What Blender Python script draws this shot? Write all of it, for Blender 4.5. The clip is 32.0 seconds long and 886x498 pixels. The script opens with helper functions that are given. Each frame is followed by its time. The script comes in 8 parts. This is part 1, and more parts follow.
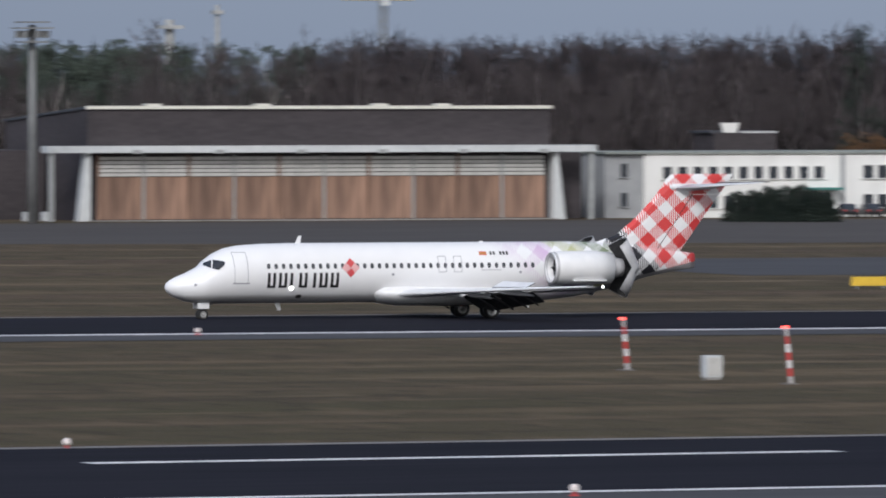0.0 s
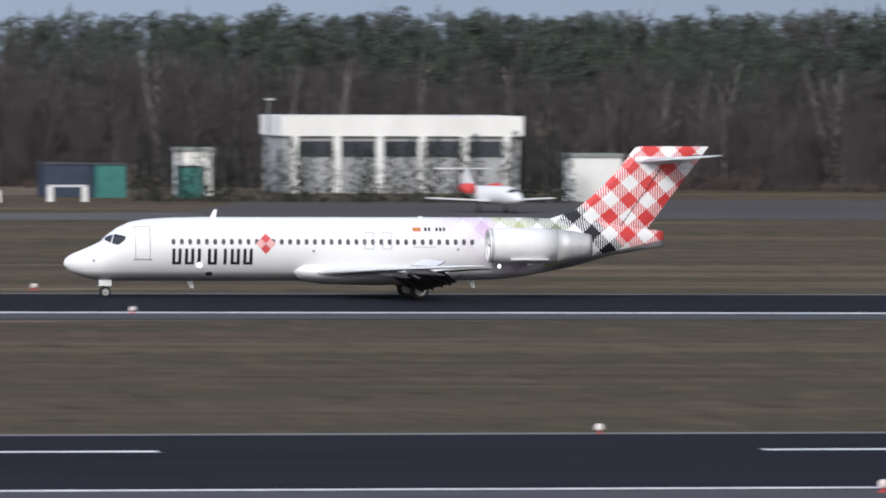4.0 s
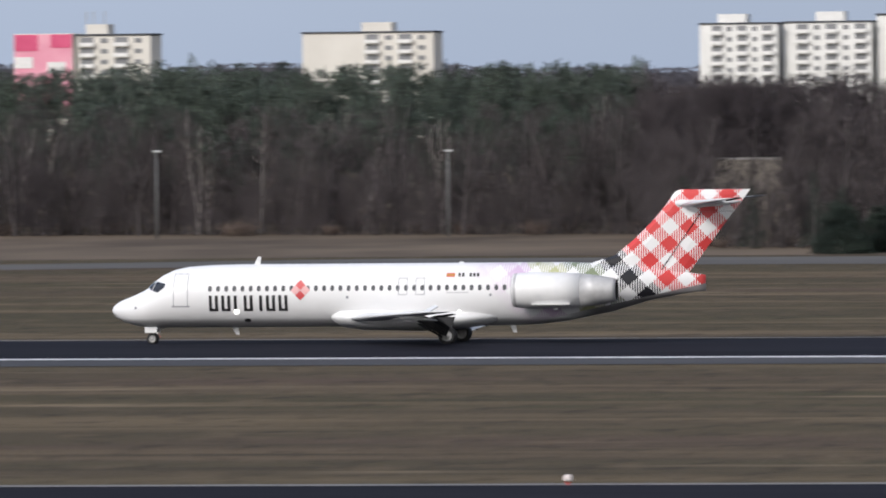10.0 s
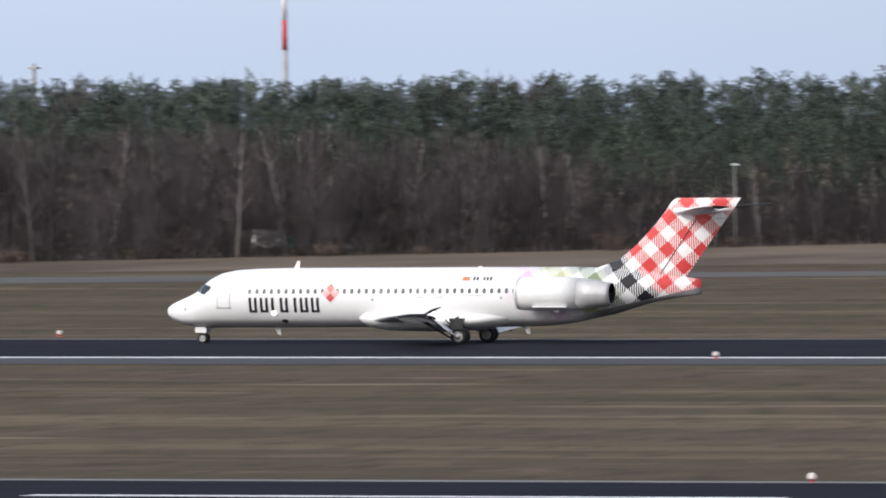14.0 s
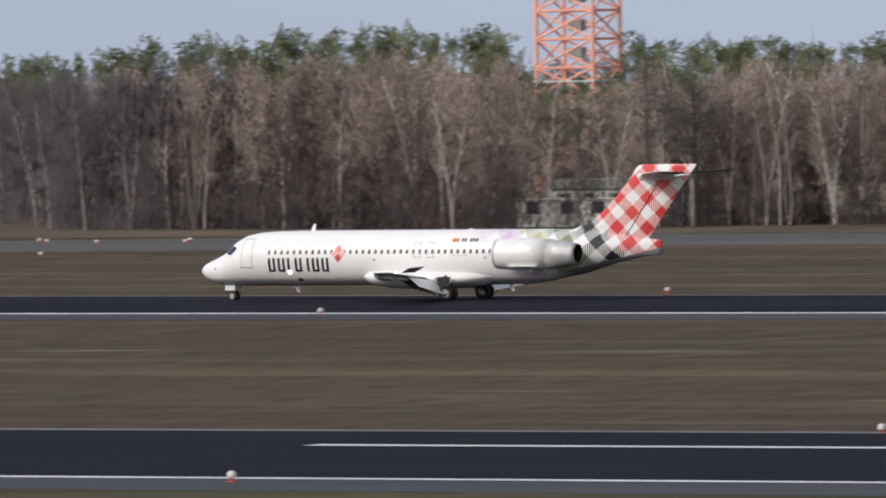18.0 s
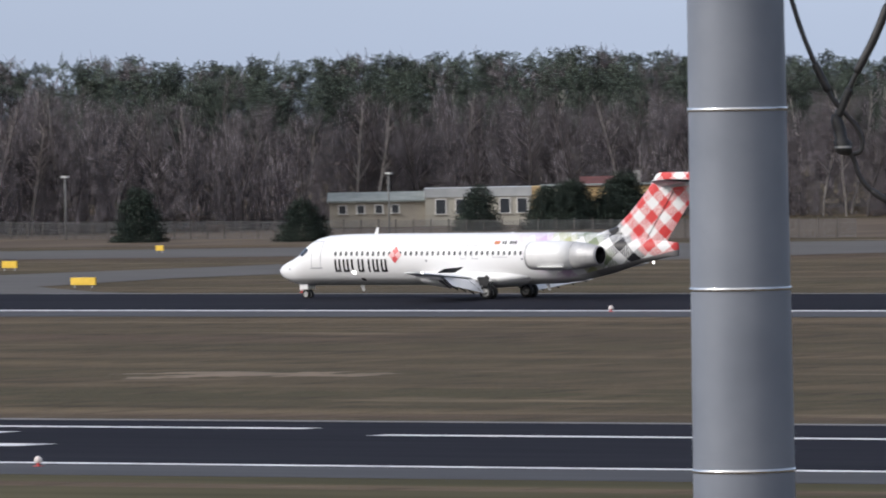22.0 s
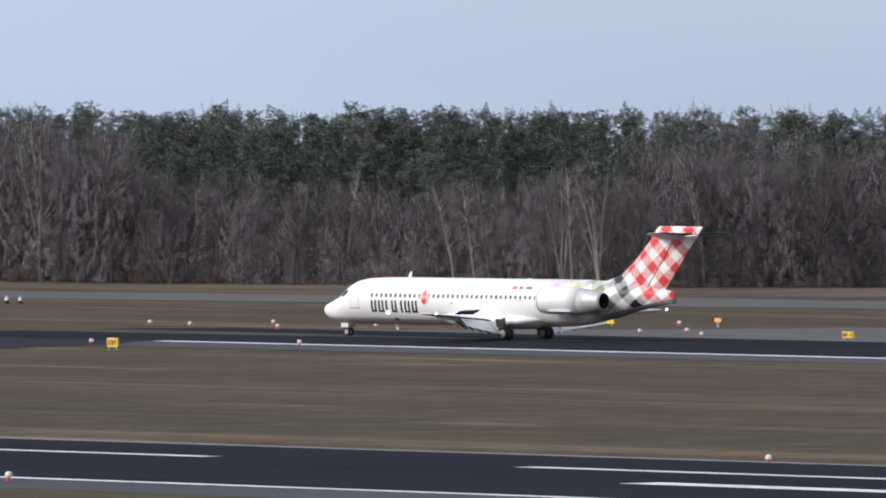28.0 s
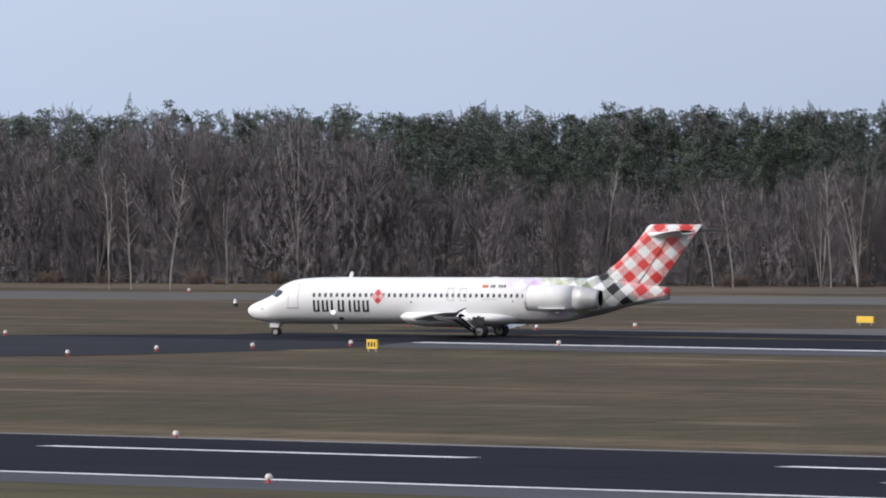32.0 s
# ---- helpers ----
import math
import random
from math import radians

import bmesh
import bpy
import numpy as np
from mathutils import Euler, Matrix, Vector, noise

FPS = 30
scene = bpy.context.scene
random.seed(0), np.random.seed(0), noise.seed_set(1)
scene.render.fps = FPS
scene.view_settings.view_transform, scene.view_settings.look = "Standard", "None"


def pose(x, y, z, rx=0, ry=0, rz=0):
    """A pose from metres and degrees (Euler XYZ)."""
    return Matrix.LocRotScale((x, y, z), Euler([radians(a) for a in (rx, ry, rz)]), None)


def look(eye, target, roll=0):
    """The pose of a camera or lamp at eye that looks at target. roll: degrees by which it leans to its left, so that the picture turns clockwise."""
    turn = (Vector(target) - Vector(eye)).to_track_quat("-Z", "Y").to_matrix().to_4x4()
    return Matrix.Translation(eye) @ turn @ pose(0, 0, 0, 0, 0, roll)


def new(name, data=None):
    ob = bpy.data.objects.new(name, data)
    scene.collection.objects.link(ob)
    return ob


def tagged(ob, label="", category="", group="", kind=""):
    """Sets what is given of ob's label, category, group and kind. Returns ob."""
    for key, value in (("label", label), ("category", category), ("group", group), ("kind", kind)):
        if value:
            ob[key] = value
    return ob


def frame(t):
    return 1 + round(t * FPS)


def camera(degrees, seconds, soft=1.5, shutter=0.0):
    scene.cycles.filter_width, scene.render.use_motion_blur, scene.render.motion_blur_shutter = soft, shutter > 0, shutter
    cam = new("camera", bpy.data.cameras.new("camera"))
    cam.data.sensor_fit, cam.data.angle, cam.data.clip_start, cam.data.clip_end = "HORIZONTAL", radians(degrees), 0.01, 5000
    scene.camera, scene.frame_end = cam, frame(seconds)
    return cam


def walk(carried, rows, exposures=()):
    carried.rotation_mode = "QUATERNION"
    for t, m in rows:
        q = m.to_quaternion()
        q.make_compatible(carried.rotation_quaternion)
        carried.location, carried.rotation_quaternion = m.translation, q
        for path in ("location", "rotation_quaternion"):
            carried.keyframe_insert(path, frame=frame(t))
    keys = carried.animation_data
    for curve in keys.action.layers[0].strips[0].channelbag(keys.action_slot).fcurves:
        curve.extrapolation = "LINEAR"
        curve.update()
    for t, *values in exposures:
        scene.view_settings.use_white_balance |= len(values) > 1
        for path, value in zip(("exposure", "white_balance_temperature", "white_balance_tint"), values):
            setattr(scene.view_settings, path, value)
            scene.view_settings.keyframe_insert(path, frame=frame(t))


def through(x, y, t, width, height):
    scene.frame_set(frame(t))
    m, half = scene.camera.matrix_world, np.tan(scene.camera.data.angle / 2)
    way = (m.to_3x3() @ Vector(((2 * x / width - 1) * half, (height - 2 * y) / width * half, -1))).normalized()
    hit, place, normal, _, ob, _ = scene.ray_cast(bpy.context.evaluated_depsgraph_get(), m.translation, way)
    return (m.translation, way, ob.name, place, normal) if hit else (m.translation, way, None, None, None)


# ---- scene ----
# One camera on a high terrace, panned by hand from the north-east to the north-west.
EYE = Vector((0.0, 0.0, 15.51))
cam = camera(5.4432, 32.0, soft=1.9, shutter=0.35)
# seconds, turn to the left of north, tilt upwards, roll (degrees)
LOOKS = [
    (0, -21.8552, -1.1375, 0.045), (0.5, -20.2904, -1.1221, 0.101), (1, -18.7671, -1.1067, 0.156), (1.5, -17.0233, -1.1145, 0.112),
    (2, -15.2828, -1.1500, 0.068), (2.5, -13.8238, -1.1579, 0.107), (4.5, -7.4332, -1.3440, 0.221), (5, -5.4881, -1.2904, 0.167),
    (5.5, -3.8242, -1.2408, 0.048), (6, -2.0285, -1.2295, -0.070), (6.5, -0.3638, -1.2270, -0.197), (7, 1.3739, -1.1897, -0.324),
    (7.5, 2.8659, -1.1484, -0.335), (8, 4.4446, -1.0898, -0.347), (8.5, 5.9070, -1.0544, -0.466), (9, 7.4597, -1.0225, -0.585),
    (9.5, 8.8466, -1.0317, -0.609), (10, 10.2979, -1.0131, -0.634), (10.5, 11.6875, -1.0060, -0.778), (11, 13.2161, -1.0266, -0.922),
    (11.5, 14.6804, -1.0146, -0.728), (12, 16.1587, -1.0353, -0.533), (12.5, 17.4577, -1.0523, -0.515), (13, 18.7464, -1.0277, -0.496),
    (13.5, 19.9310, -0.9661, -0.592), (15.5, 24.7140, -0.8651, -0.754), (16, 25.6590, -0.9041, -0.694), (16.5, 26.6928, -0.9220, -0.831),
    (17, 27.9215, -0.9399, -0.969), (17.5, 28.9850, -0.9633, -0.993), (18, 30.0121, -1.0492, -1.017), (18.5, 31.0216, -1.0430, -0.869),
    (19, 32.1997, -1.0229, -0.720), (19.5, 33.1066, -1.0244, -0.680), (20, 33.7603, -1.0363, -0.640), (20.5, 34.5457, -0.9990, -0.766),
    (21, 35.4649, -0.9200, -0.892), (21.5, 36.1318, -0.9359, -0.991), (22, 36.6390, -0.9447, -1.091), (22.5, 37.1801, -0.9459, -1.080),
    (23, 37.7804, -1.0026, -1.069), (23.5, 38.3362, -1.0379, -0.759), (24, 39.1249, -1.0106, -0.450), (24.5, 39.7372, -0.9017, -0.084),
    (25, 40.3738, -0.8241, 0.282), (25.5, 40.8115, -0.7546, 0.282), (27.5, 42.4110, -0.5903, 0.081), (28, 42.8856, -0.5876, 0.123),
    (28.5, 43.1739, -0.5692, 0.190), (29, 43.3684, -0.5647, 0.256), (29.5, 43.6811, -0.5549, 0.185), (30, 43.9486, -0.5381, 0.113),
    (30.5, 44.0449, -0.5236, -0.072), (31, 44.1240, -0.5750, -0.257), (31.5, 44.3195, -0.6151, -0.234), (32, 44.4766, -0.5822, -0.211),
]


def aim(turn, tilt, roll):
    a, b = radians(turn), radians(tilt)
    return look(EYE, EYE + Vector((-math.sin(a) * math.cos(b), math.cos(a) * math.cos(b), math.sin(b))), roll)


walk(cam, [(t, aim(a, b, c)) for t, a, b, c in LOOKS], exposures=[(0, 0.20, 6230, 10), (1, 0.26, 6230, 10), (2, 0.12, 6210, 10), (5, 0.61, 6370, 10), (8, 0.50, 6460, 10), (9, 0.44, 6470, 10), (11, 0.41, 6490, 10), (12, 0.46, 6510, 10), (13, 0.60, 6510, 10), (15, 0.68, 6570, 10), (16, 0.64, 6680, 10), (17, 0.40, 6780, 10), (18, 0.26, 6760, 10), (19, 0.30, 6470, 10), (20, 0.40, 6470, 10), (21, 0.48, 6470, 10), (22, 0.50, 6490, 10), (23, 0.40, 6490, 10), (24, 0.46, 6500, 10), (25, 0.57, 6500, 10), (28, 0.61, 6500, 10), (32, 0.58, 6500, 10)])

# ---- world, sun ----
SUN_TURN, SUN_HIGH = radians(212), radians(32)
world = bpy.data.worlds.new("world")
scene.world = world
world.use_nodes = True
wt = world.node_tree
wt.nodes.clear()
sky = wt.nodes.new("ShaderNodeTexSky")
sky.sky_type, sky.sun_disc = "NISHITA", False
sky.sun_elevation, sky.sun_rotation = SUN_HIGH, SUN_TURN
sky.air_density, sky.dust_density, sky.ozone_density = 1.0, 1.5, 3.0
veil = wt.nodes.new("ShaderNodeMix")          # a high, thin cloud sheet over the blue
veil.data_type = "RGBA"
veil.inputs[0].default_value = 0.72
veil.inputs[7].default_value = (3.95, 4.7, 6.35, 1)
wcoord = wt.nodes.new("ShaderNodeTexCoord")
wmap = wt.nodes.new("ShaderNodeMapping")
wmap.inputs["Scale"].default_value = (1.6, 1.6, 7.0)
wnoise = wt.nodes.new("ShaderNodeTexNoise")
wnoise.inputs["Scale"].default_value = 1.7
wnoise.inputs["Detail"].default_value = 5
wramp = wt.nodes.new("ShaderNodeMapRange")
wramp.inputs[1].default_value, wramp.inputs[2].default_value = 0.3, 0.7
wramp.inputs[3].default_value, wramp.inputs[4].default_value = 0.88, 1.1
wsep = wt.nodes.new("ShaderNodeSeparateXYZ")
weast = wt.nodes.new("ShaderNodeMapRange")    # heavier cloud in the east
weast.inputs[1].default_value, weast.inputs[2].default_value = -0.35, 0.26
weast.inputs[3].default_value, weast.inputs[4].default_value = 1.04, 0.65
wsouth = wt.nodes.new("ShaderNodeMapRange")   # the cloud sheet glows round the veiled sun, behind the camera
wsouth.inputs[1].default_value, wsouth.inputs[2].default_value = 0.35, -0.85
wsouth.inputs[3].default_value, wsouth.inputs[4].default_value = 1.0, 2.3
wpale = wt.nodes.new("ShaderNodeMapRange")
wpale.inputs[1].default_value, wpale.inputs[2].default_value = 0.25, -0.75
wpale.inputs[3].default_value, wpale.inputs[4].default_value = 0.0, 0.8
wwhite = wt.nodes.new("ShaderNodeMix")        # and is whiter there
wwhite.data_type = "RGBA"
wwhite.inputs[7].default_value = (5.35, 5.0, 4.65, 1)
wglow = wt.nodes.new("ShaderNodeMath")
wglow.operation = "MULTIPLY"
wmul = wt.nodes.new("ShaderNodeMath")
wmul.operation = "MULTIPLY"
wscale = wt.nodes.new("ShaderNodeVectorMath")
wscale.operation = "SCALE"
wback = wt.nodes.new("ShaderNodeBackground")
wback.inputs[1].default_value = 0.098
wout = wt.nodes.new("ShaderNodeOutputWorld")
for a, b in ((wcoord.outputs["Generated"], wmap.inputs[0]), (wmap.outputs[0], wnoise.inputs["Vector"]),
             (wnoise.outputs[0], wramp.inputs[0]), (wcoord.outputs["Generated"], wsep.inputs[0]),
             (wsep.outputs[0], weast.inputs[0]), (wsep.outputs[1], wsouth.inputs[0]), (weast.outputs[0], wglow.inputs[0]), (wsouth.outputs[0], wglow.inputs[1]),
             (wramp.outputs[0], wmul.inputs[0]), (wglow.outputs[0], wmul.inputs[1]),
             (sky.outputs[0], veil.inputs[6]), (wsep.outputs[1], wpale.inputs[0]), (wpale.outputs[0], wwhite.inputs[0]), (veil.outputs[2], wwhite.inputs[6]),
             (wwhite.outputs[2], wscale.inputs[0]), (wmul.outputs[0], wscale.inputs[3]),
             (wscale.outputs[0], wback.inputs[0]), (wback.outputs[0], wout.inputs[0])):
    wt.links.new(a, b)

sun_lamp = bpy.data.lights.new("sun", "SUN")
sun_lamp.energy, sun_lamp.angle, sun_lamp.color = 1.75, radians(12), (1.0, 0.952, 0.905)
sun = new("sun", sun_lamp)
sun.matrix_world = look((0, 0, 200), (-100 * math.sin(SUN_TURN), -100 * math.cos(SUN_TURN), 200 - 100 * math.tan(SUN_HIGH)))


# ---- materials ----
def nodes_of(name):
    m = bpy.data.materials.new(name)
    m.use_nodes = True
    return m, m.node_tree.nodes, m.node_tree.links, m.node_tree.nodes["Principled BSDF"]


def surface(name, dark, light, scale=2.0, rough=0.7, metal=0.0, stretch=(1, 1, 1), bump=0.0, detail=6.0, coarse=None, spec=0.5, per_piece=0.0):
    """A two-scale mottled surface: dark and light are its base colours."""
    m, n, l, b = nodes_of(name)
    co = n.new("ShaderNodeTexCoord")
    mp = n.new("ShaderNodeMapping")
    mp.inputs["Scale"].default_value = stretch
    l.new(co.outputs["Object"], mp.inputs[0])
    fine = n.new("ShaderNodeTexNoise")
    fine.inputs["Scale"].default_value, fine.inputs["Detail"].default_value = scale, detail
    wide = n.new("ShaderNodeTexNoise")
    wide.inputs["Scale"].default_value, wide.inputs["Detail"].default_value = coarse or scale / 9, 3
    l.new(mp.outputs[0], fine.inputs["Vector"])
    l.new(mp.outputs[0], wide.inputs["Vector"])
    add = n.new("ShaderNodeMath")
    add.operation = "ADD"
    l.new(fine.outputs[0], add.inputs[0])
    l.new(wide.outputs[0], add.inputs[1])
    rng = n.new("ShaderNodeMapRange")
    rng.inputs[1].default_value, rng.inputs[2].default_value = 0.72, 1.28
    l.new(add.outputs[0], rng.inputs[0])
    mix = n.new("ShaderNodeMix")
    mix.data_type = "RGBA"
    mix.inputs[6].default_value, mix.inputs[7].default_value = (*dark, 1), (*light, 1)
    l.new(rng.outputs[0], mix.inputs[0])
    colour = mix.outputs[2]
    if per_piece:
        info = n.new("ShaderNodeObjectInfo")
        pr = n.new("ShaderNodeMapRange")
        pr.inputs[3].default_value, pr.inputs[4].default_value = 1 - per_piece, 1 + per_piece
        l.new(info.outputs["Random"], pr.inputs[0])
        sc = n.new("ShaderNodeVectorMath")
        sc.operation = "SCALE"
        l.new(colour, sc.inputs[0])
        l.new(pr.outputs[0], sc.inputs[3])
        colour = sc.outputs[0]
    l.new(colour, b.inputs["Base Color"])
    b.inputs["Roughness"].default_value, b.inputs["Metallic"].default_value = rough, metal
    b.inputs["Specular IOR Level"].default_value = spec
    if bump:
        bp = n.new("ShaderNodeBump")
        bp.inputs["Strength"].default_value, bp.inputs["Distance"].default_value = bump, 0.05
        l.new(fine.outputs[0], bp.inputs["Height"])
        l.new(bp.outputs[0], b.inputs["Normal"])
    return m


def glow(name, colour, power):
    m, n, l, b = nodes_of(name)
    b.inputs["Base Color"].default_value = (*colour, 1)
    b.inputs["Emission Color"].default_value = (*colour, 1)
    b.inputs["Emission Strength"].default_value = power
    return m


def grass_material():
    """Winter turf: brown and olive patches drawn out along the runways, straw-coloured flecks."""
    m, n, l, b = nodes_of("winter_turf")
    co = n.new("ShaderNodeTexCoord")

    def noise_at(stretch, scale, detail, lo, hi):
        mp = n.new("ShaderNodeMapping")
        mp.inputs["Scale"].default_value = stretch
        l.new(co.outputs["Object"], mp.inputs[0])
        t = n.new("ShaderNodeTexNoise")
        t.inputs["Scale"].default_value, t.inputs["Detail"].default_value = scale, detail
        l.new(mp.outputs[0], t.inputs["Vector"])
        r = n.new("ShaderNodeMapRange")
        r.inputs[1].default_value, r.inputs[2].default_value = lo, hi
        l.new(t.outputs[0], r.inputs[0])
        return r.outputs[0]

    def mixed(factor, a, c):
        x = n.new("ShaderNodeMix")
        x.data_type = "RGBA"
        l.new(factor, x.inputs[0])
        for k, v in ((6, a), (7, c)):
            if isinstance(v, tuple):
                x.inputs[k].default_value = (*v, 1)
            else:
                l.new(v, x.inputs[k])
        return x.outputs[2]

    base = mixed(noise_at((0.06, 1, 1), 0.05, 4, 0.40, 0.60), (0.088, 0.062, 0.046), (0.078, 0.064, 0.039))
    base = mixed(noise_at((0.10, 1, 1), 0.035, 3, 0.46, 0.60), base, (0.066, 0.057, 0.033))
    base = mixed(noise_at((0.3, 1, 1), 0.09, 6, 0.46, 0.66), base, (0.072, 0.058, 0.036))
    base = mixed(noise_at((0.05, 1, 1), 0.075, 4, 0.52, 0.66), base, (0.135, 0.101, 0.063))
    base = mixed(noise_at((0.10, 1, 1), 0.22, 5, 0.52, 0.70), base, (0.056, 0.044, 0.030))
    base = mixed(noise_at((0.8, 0.35, 1), 0.35, 6, 0.52, 0.80), base, (0.122, 0.091, 0.059))
    base = mixed(noise_at((0.8, 0.30, 1), 0.6, 5, 0.52, 0.80), base, (0.040, 0.031, 0.022))
    base = mixed(noise_at((0.18, 0.9, 1), 0.13, 6, 0.62, 0.72), base, (0.185, 0.142, 0.094))
    l.new(base, b.inputs["Base Color"])
    b.inputs["Roughness"].default_value = 0.95
    b.inputs["Specular IOR Level"].default_value = 0.1
    bp = n.new("ShaderNodeBump")
    bp.inputs["Strength"].default_value, bp.inputs["Distance"].default_value = 0.6, 0.2
    l.new(noise_at((1, 1, 1), 2.5, 5, 0.2, 0.8), bp.inputs["Height"])
    l.new(bp.outputs[0], b.inputs["Normal"])
    return m


TURF = grass_material()
ASPHALT = surface("dark_asphalt", (0.0128, 0.0128, 0.0180), (0.0200, 0.0200, 0.0270), 0.5, 0.9, stretch=(0.15, 1, 1), coarse=0.05, spec=0.03)
SHOULDER = surface("shoulder_asphalt", (0.046, 0.046, 0.051), (0.066, 0.066, 0.072), 0.6, 0.9, stretch=(0.2, 1, 1), spec=0.2)
EXIT = surface("blue_grey_asphalt", (0.022, 0.022, 0.027), (0.034, 0.034, 0.040), 0.6, 0.9, stretch=(0.2, 1, 1), spec=0.05)
DRY = surface("dry_meadow_grass", (0.070, 0.054, 0.042), (0.150, 0.116, 0.086), 0.12, 0.95, stretch=(0.6, 0.25, 1), coarse=0.03, spec=0.1)
TAXI = surface("grey_taxiway", (0.078, 0.073, 0.070), (0.108, 0.101, 0.096), 0.5, 0.9, stretch=(0.3, 1, 1), coarse=0.04, spec=0.2)
APRON = surface("old_apron_concrete", (0.050, 0.045, 0.043), (0.074, 0.066, 0.062), 0.4, 0.9, stretch=(0.3, 1, 1), coarse=0.03, spec=0.2)
PAINT_LINE = surface("worn_white_marking", (0.50, 0.50, 0.52), (0.80, 0.80, 0.80), 1.5, 0.7, spec=0.3)
PALE_LINE = surface("weathered_edge_marking", (0.12, 0.115, 0.115), (0.20, 0.19, 0.185), 1.0, 0.8, stretch=(0.3, 1, 1))
VERGE = surface("olive_verge_grass", (0.052, 0.046, 0.022), (0.096, 0.082, 0.044), 0.25, 0.95, stretch=(0.25, 1, 1), coarse=0.05, spec=0.1)
SAND = surface("bare_sandy_soil", (0.085, 0.066, 0.044), (0.175, 0.126, 0.082), 0.5, 0.95, stretch=(0.6, 0.5, 1))


# ---- ground ----
def gz(x, y):
    """The lie of the land: the far runway climbs to the west, the near one leans to the south."""
    z = -0.0019 * min(max(x, -900), 900) * min(max((y - 354) / 157, 0), 1)
    z += 0.0075 * min(max(354 - y, 0), 70)
    return z + 0.2 * min(max(1 - abs(y - 534) / 24, 0), 1)


def part(name, bm, material, parent=None, label="", smooth=False):
    """Links a bmesh as one mesh object, under a thing or a part."""
    me = bpy.data.meshes.new(name)
    if smooth:
        for f in bm.faces:
            f.smooth = True
    bm.to_mesh(me)
    bm.free()
    for m in material if isinstance(material, (list, tuple)) else (material,):
        me.materials.append(m)
    ob = new(name, me)
    if parent is not None:
        ob.parent = parent
    if label:
        ob["label"] = label
    return ob


def grid_mesh(name, xs, ys, lift, material):
    """A sheet over the land, lift metres above it."""
    bm = bmesh.new()
    rows = [[bm.verts.new((x, y, gz(x, y) + lift)) for x in xs] for y in ys]
    for r, s in zip(rows, rows[1:]):
        for i in range(len(xs) - 1):
            bm.faces.new((r[i], r[i + 1], s[i + 1], s[i]))
    return part(name, bm, material)


def span(a, b, n):
    return [a + (b - a) * i / n for i in range(n + 1)]


ground = grid_mesh("ground", [-4500, -2500] + span(-1200, 900, 42) + [2000, 4500],
                   [-600, -100, 100, 230, 284, 292, 300, 320, 340, 354, 380, 410, 440, 470, 500, 505, 510, 522, 534, 546, 558, 580, 620, 680, 760, 860, 1000, 1400, 2200, 4700], 0.0, TURF)
tagged(ground, "flat airfield of brown winter grass", "ground", kind="structure")


def strip(name, x0, x1, y0, y1, lift, material, label, step=50):
    n = max(1, int(abs(x1 - x0) / step))
    m = max(1, int(abs(y1 - y0) / 11))
    ob = grid_mesh(name, span(x0, x1, n), span(y0, y1, m), lift, material)
    return tagged(ob, label, name.split("_")[0], kind="structure")


def ribbon(name, points, lift, material, label):
    """A paved strip along rows of (x, south edge, north edge)."""
    bm = bmesh.new()
    lines = []
    for x, a, c in points:
        lines.append([bm.verts.new((x, y, gz(x, y) + lift)) for y in span(a, c, 5)])
    for r, s in zip(lines, lines[1:]):
        for i in range(5):
            bm.faces.new((r[i], s[i], s[i + 1], r[i + 1]))
    bmesh.ops.recalc_face_normals(bm, faces=bm.faces)
    return tagged(part(name, bm, material), label, name, kind="structure")


# near runway
strip("verge_near", -1000, 800, 150, 292.6, 0.012, VERGE, "olive winter grass beside the near runway")
strip("runway_near", -1000, 800, 302.6, 354.2, 0.03, ASPHALT, "near runway of dark asphalt")
strip("shoulder_near", -1000, 800, 292.6, 302.6, 0.025, SHOULDER, "grey asphalt shoulder of the near runway")
strip("marking_near_south", -1000, 800, 302.6, 304.0, 0.05, PAINT_LINE, "white edge line of the near runway")
strip("marking_near_north", -1000, 800, 352.9, 354.6, 0.05, PALE_LINE, "pale weathered edge line of the near runway")
# far runway
ribbon("runway_far", [(800, 511, 544.5), (100, 511, 544.5), (-200, 511, 546.5), (-350, 511, 550), (-450, 511, 552.5), (-1000, 511, 553.5)], 0.03, ASPHALT, "far runway of dark asphalt")
strip("shoulder_far", -1000, 800, 500.3, 511.0, 0.025, SHOULDER, "grey asphalt shoulder of the far runway")
strip("marking_far_south", -505, 800, 510.6, 512.3, 0.05, PAINT_LINE, "white edge line of the far runway")
ribbon("marking_far_north", [(800, 544.3, 546.0), (100, 544.3, 546.0), (-200, 546.3, 548), (-350, 549.8, 551.4), (-450, 552.3, 553.9)], 0.045, PALE_LINE, "pale edge line of the far runway")
# taxiways and the hangar apron
ribbon("apron", [(900, 770, 893), (352, 770, 893), (300, 776, 884), (230, 790, 868), (165, 776, 869), (120, 776, 851), (108, 770, 800)], 0.02, APRON, "old brownish-grey hangar apron")
ribbon("taxiway_north", [(108, 766, 800), (63, 763, 788), (-10, 788, 812), (-60, 775, 804), (-98, 767, 800), (-150, 772, 800), (-220, 745, 765), (-290, 730, 752), (-340, 708, 741), (-380, 705, 752), (-430, 694, 752),
                         (-480, 690, 738), (-540, 672, 718), (-610, 650, 690), (-690, 630, 668), (-900, 600, 640)], 0.022, TAXI, "grey northern taxiway")
strip("taxiway_east", 285, 900, 648, 708, 0.022, SHOULDER, "grey taxiway link east of the hangars")
bm = bmesh.new()
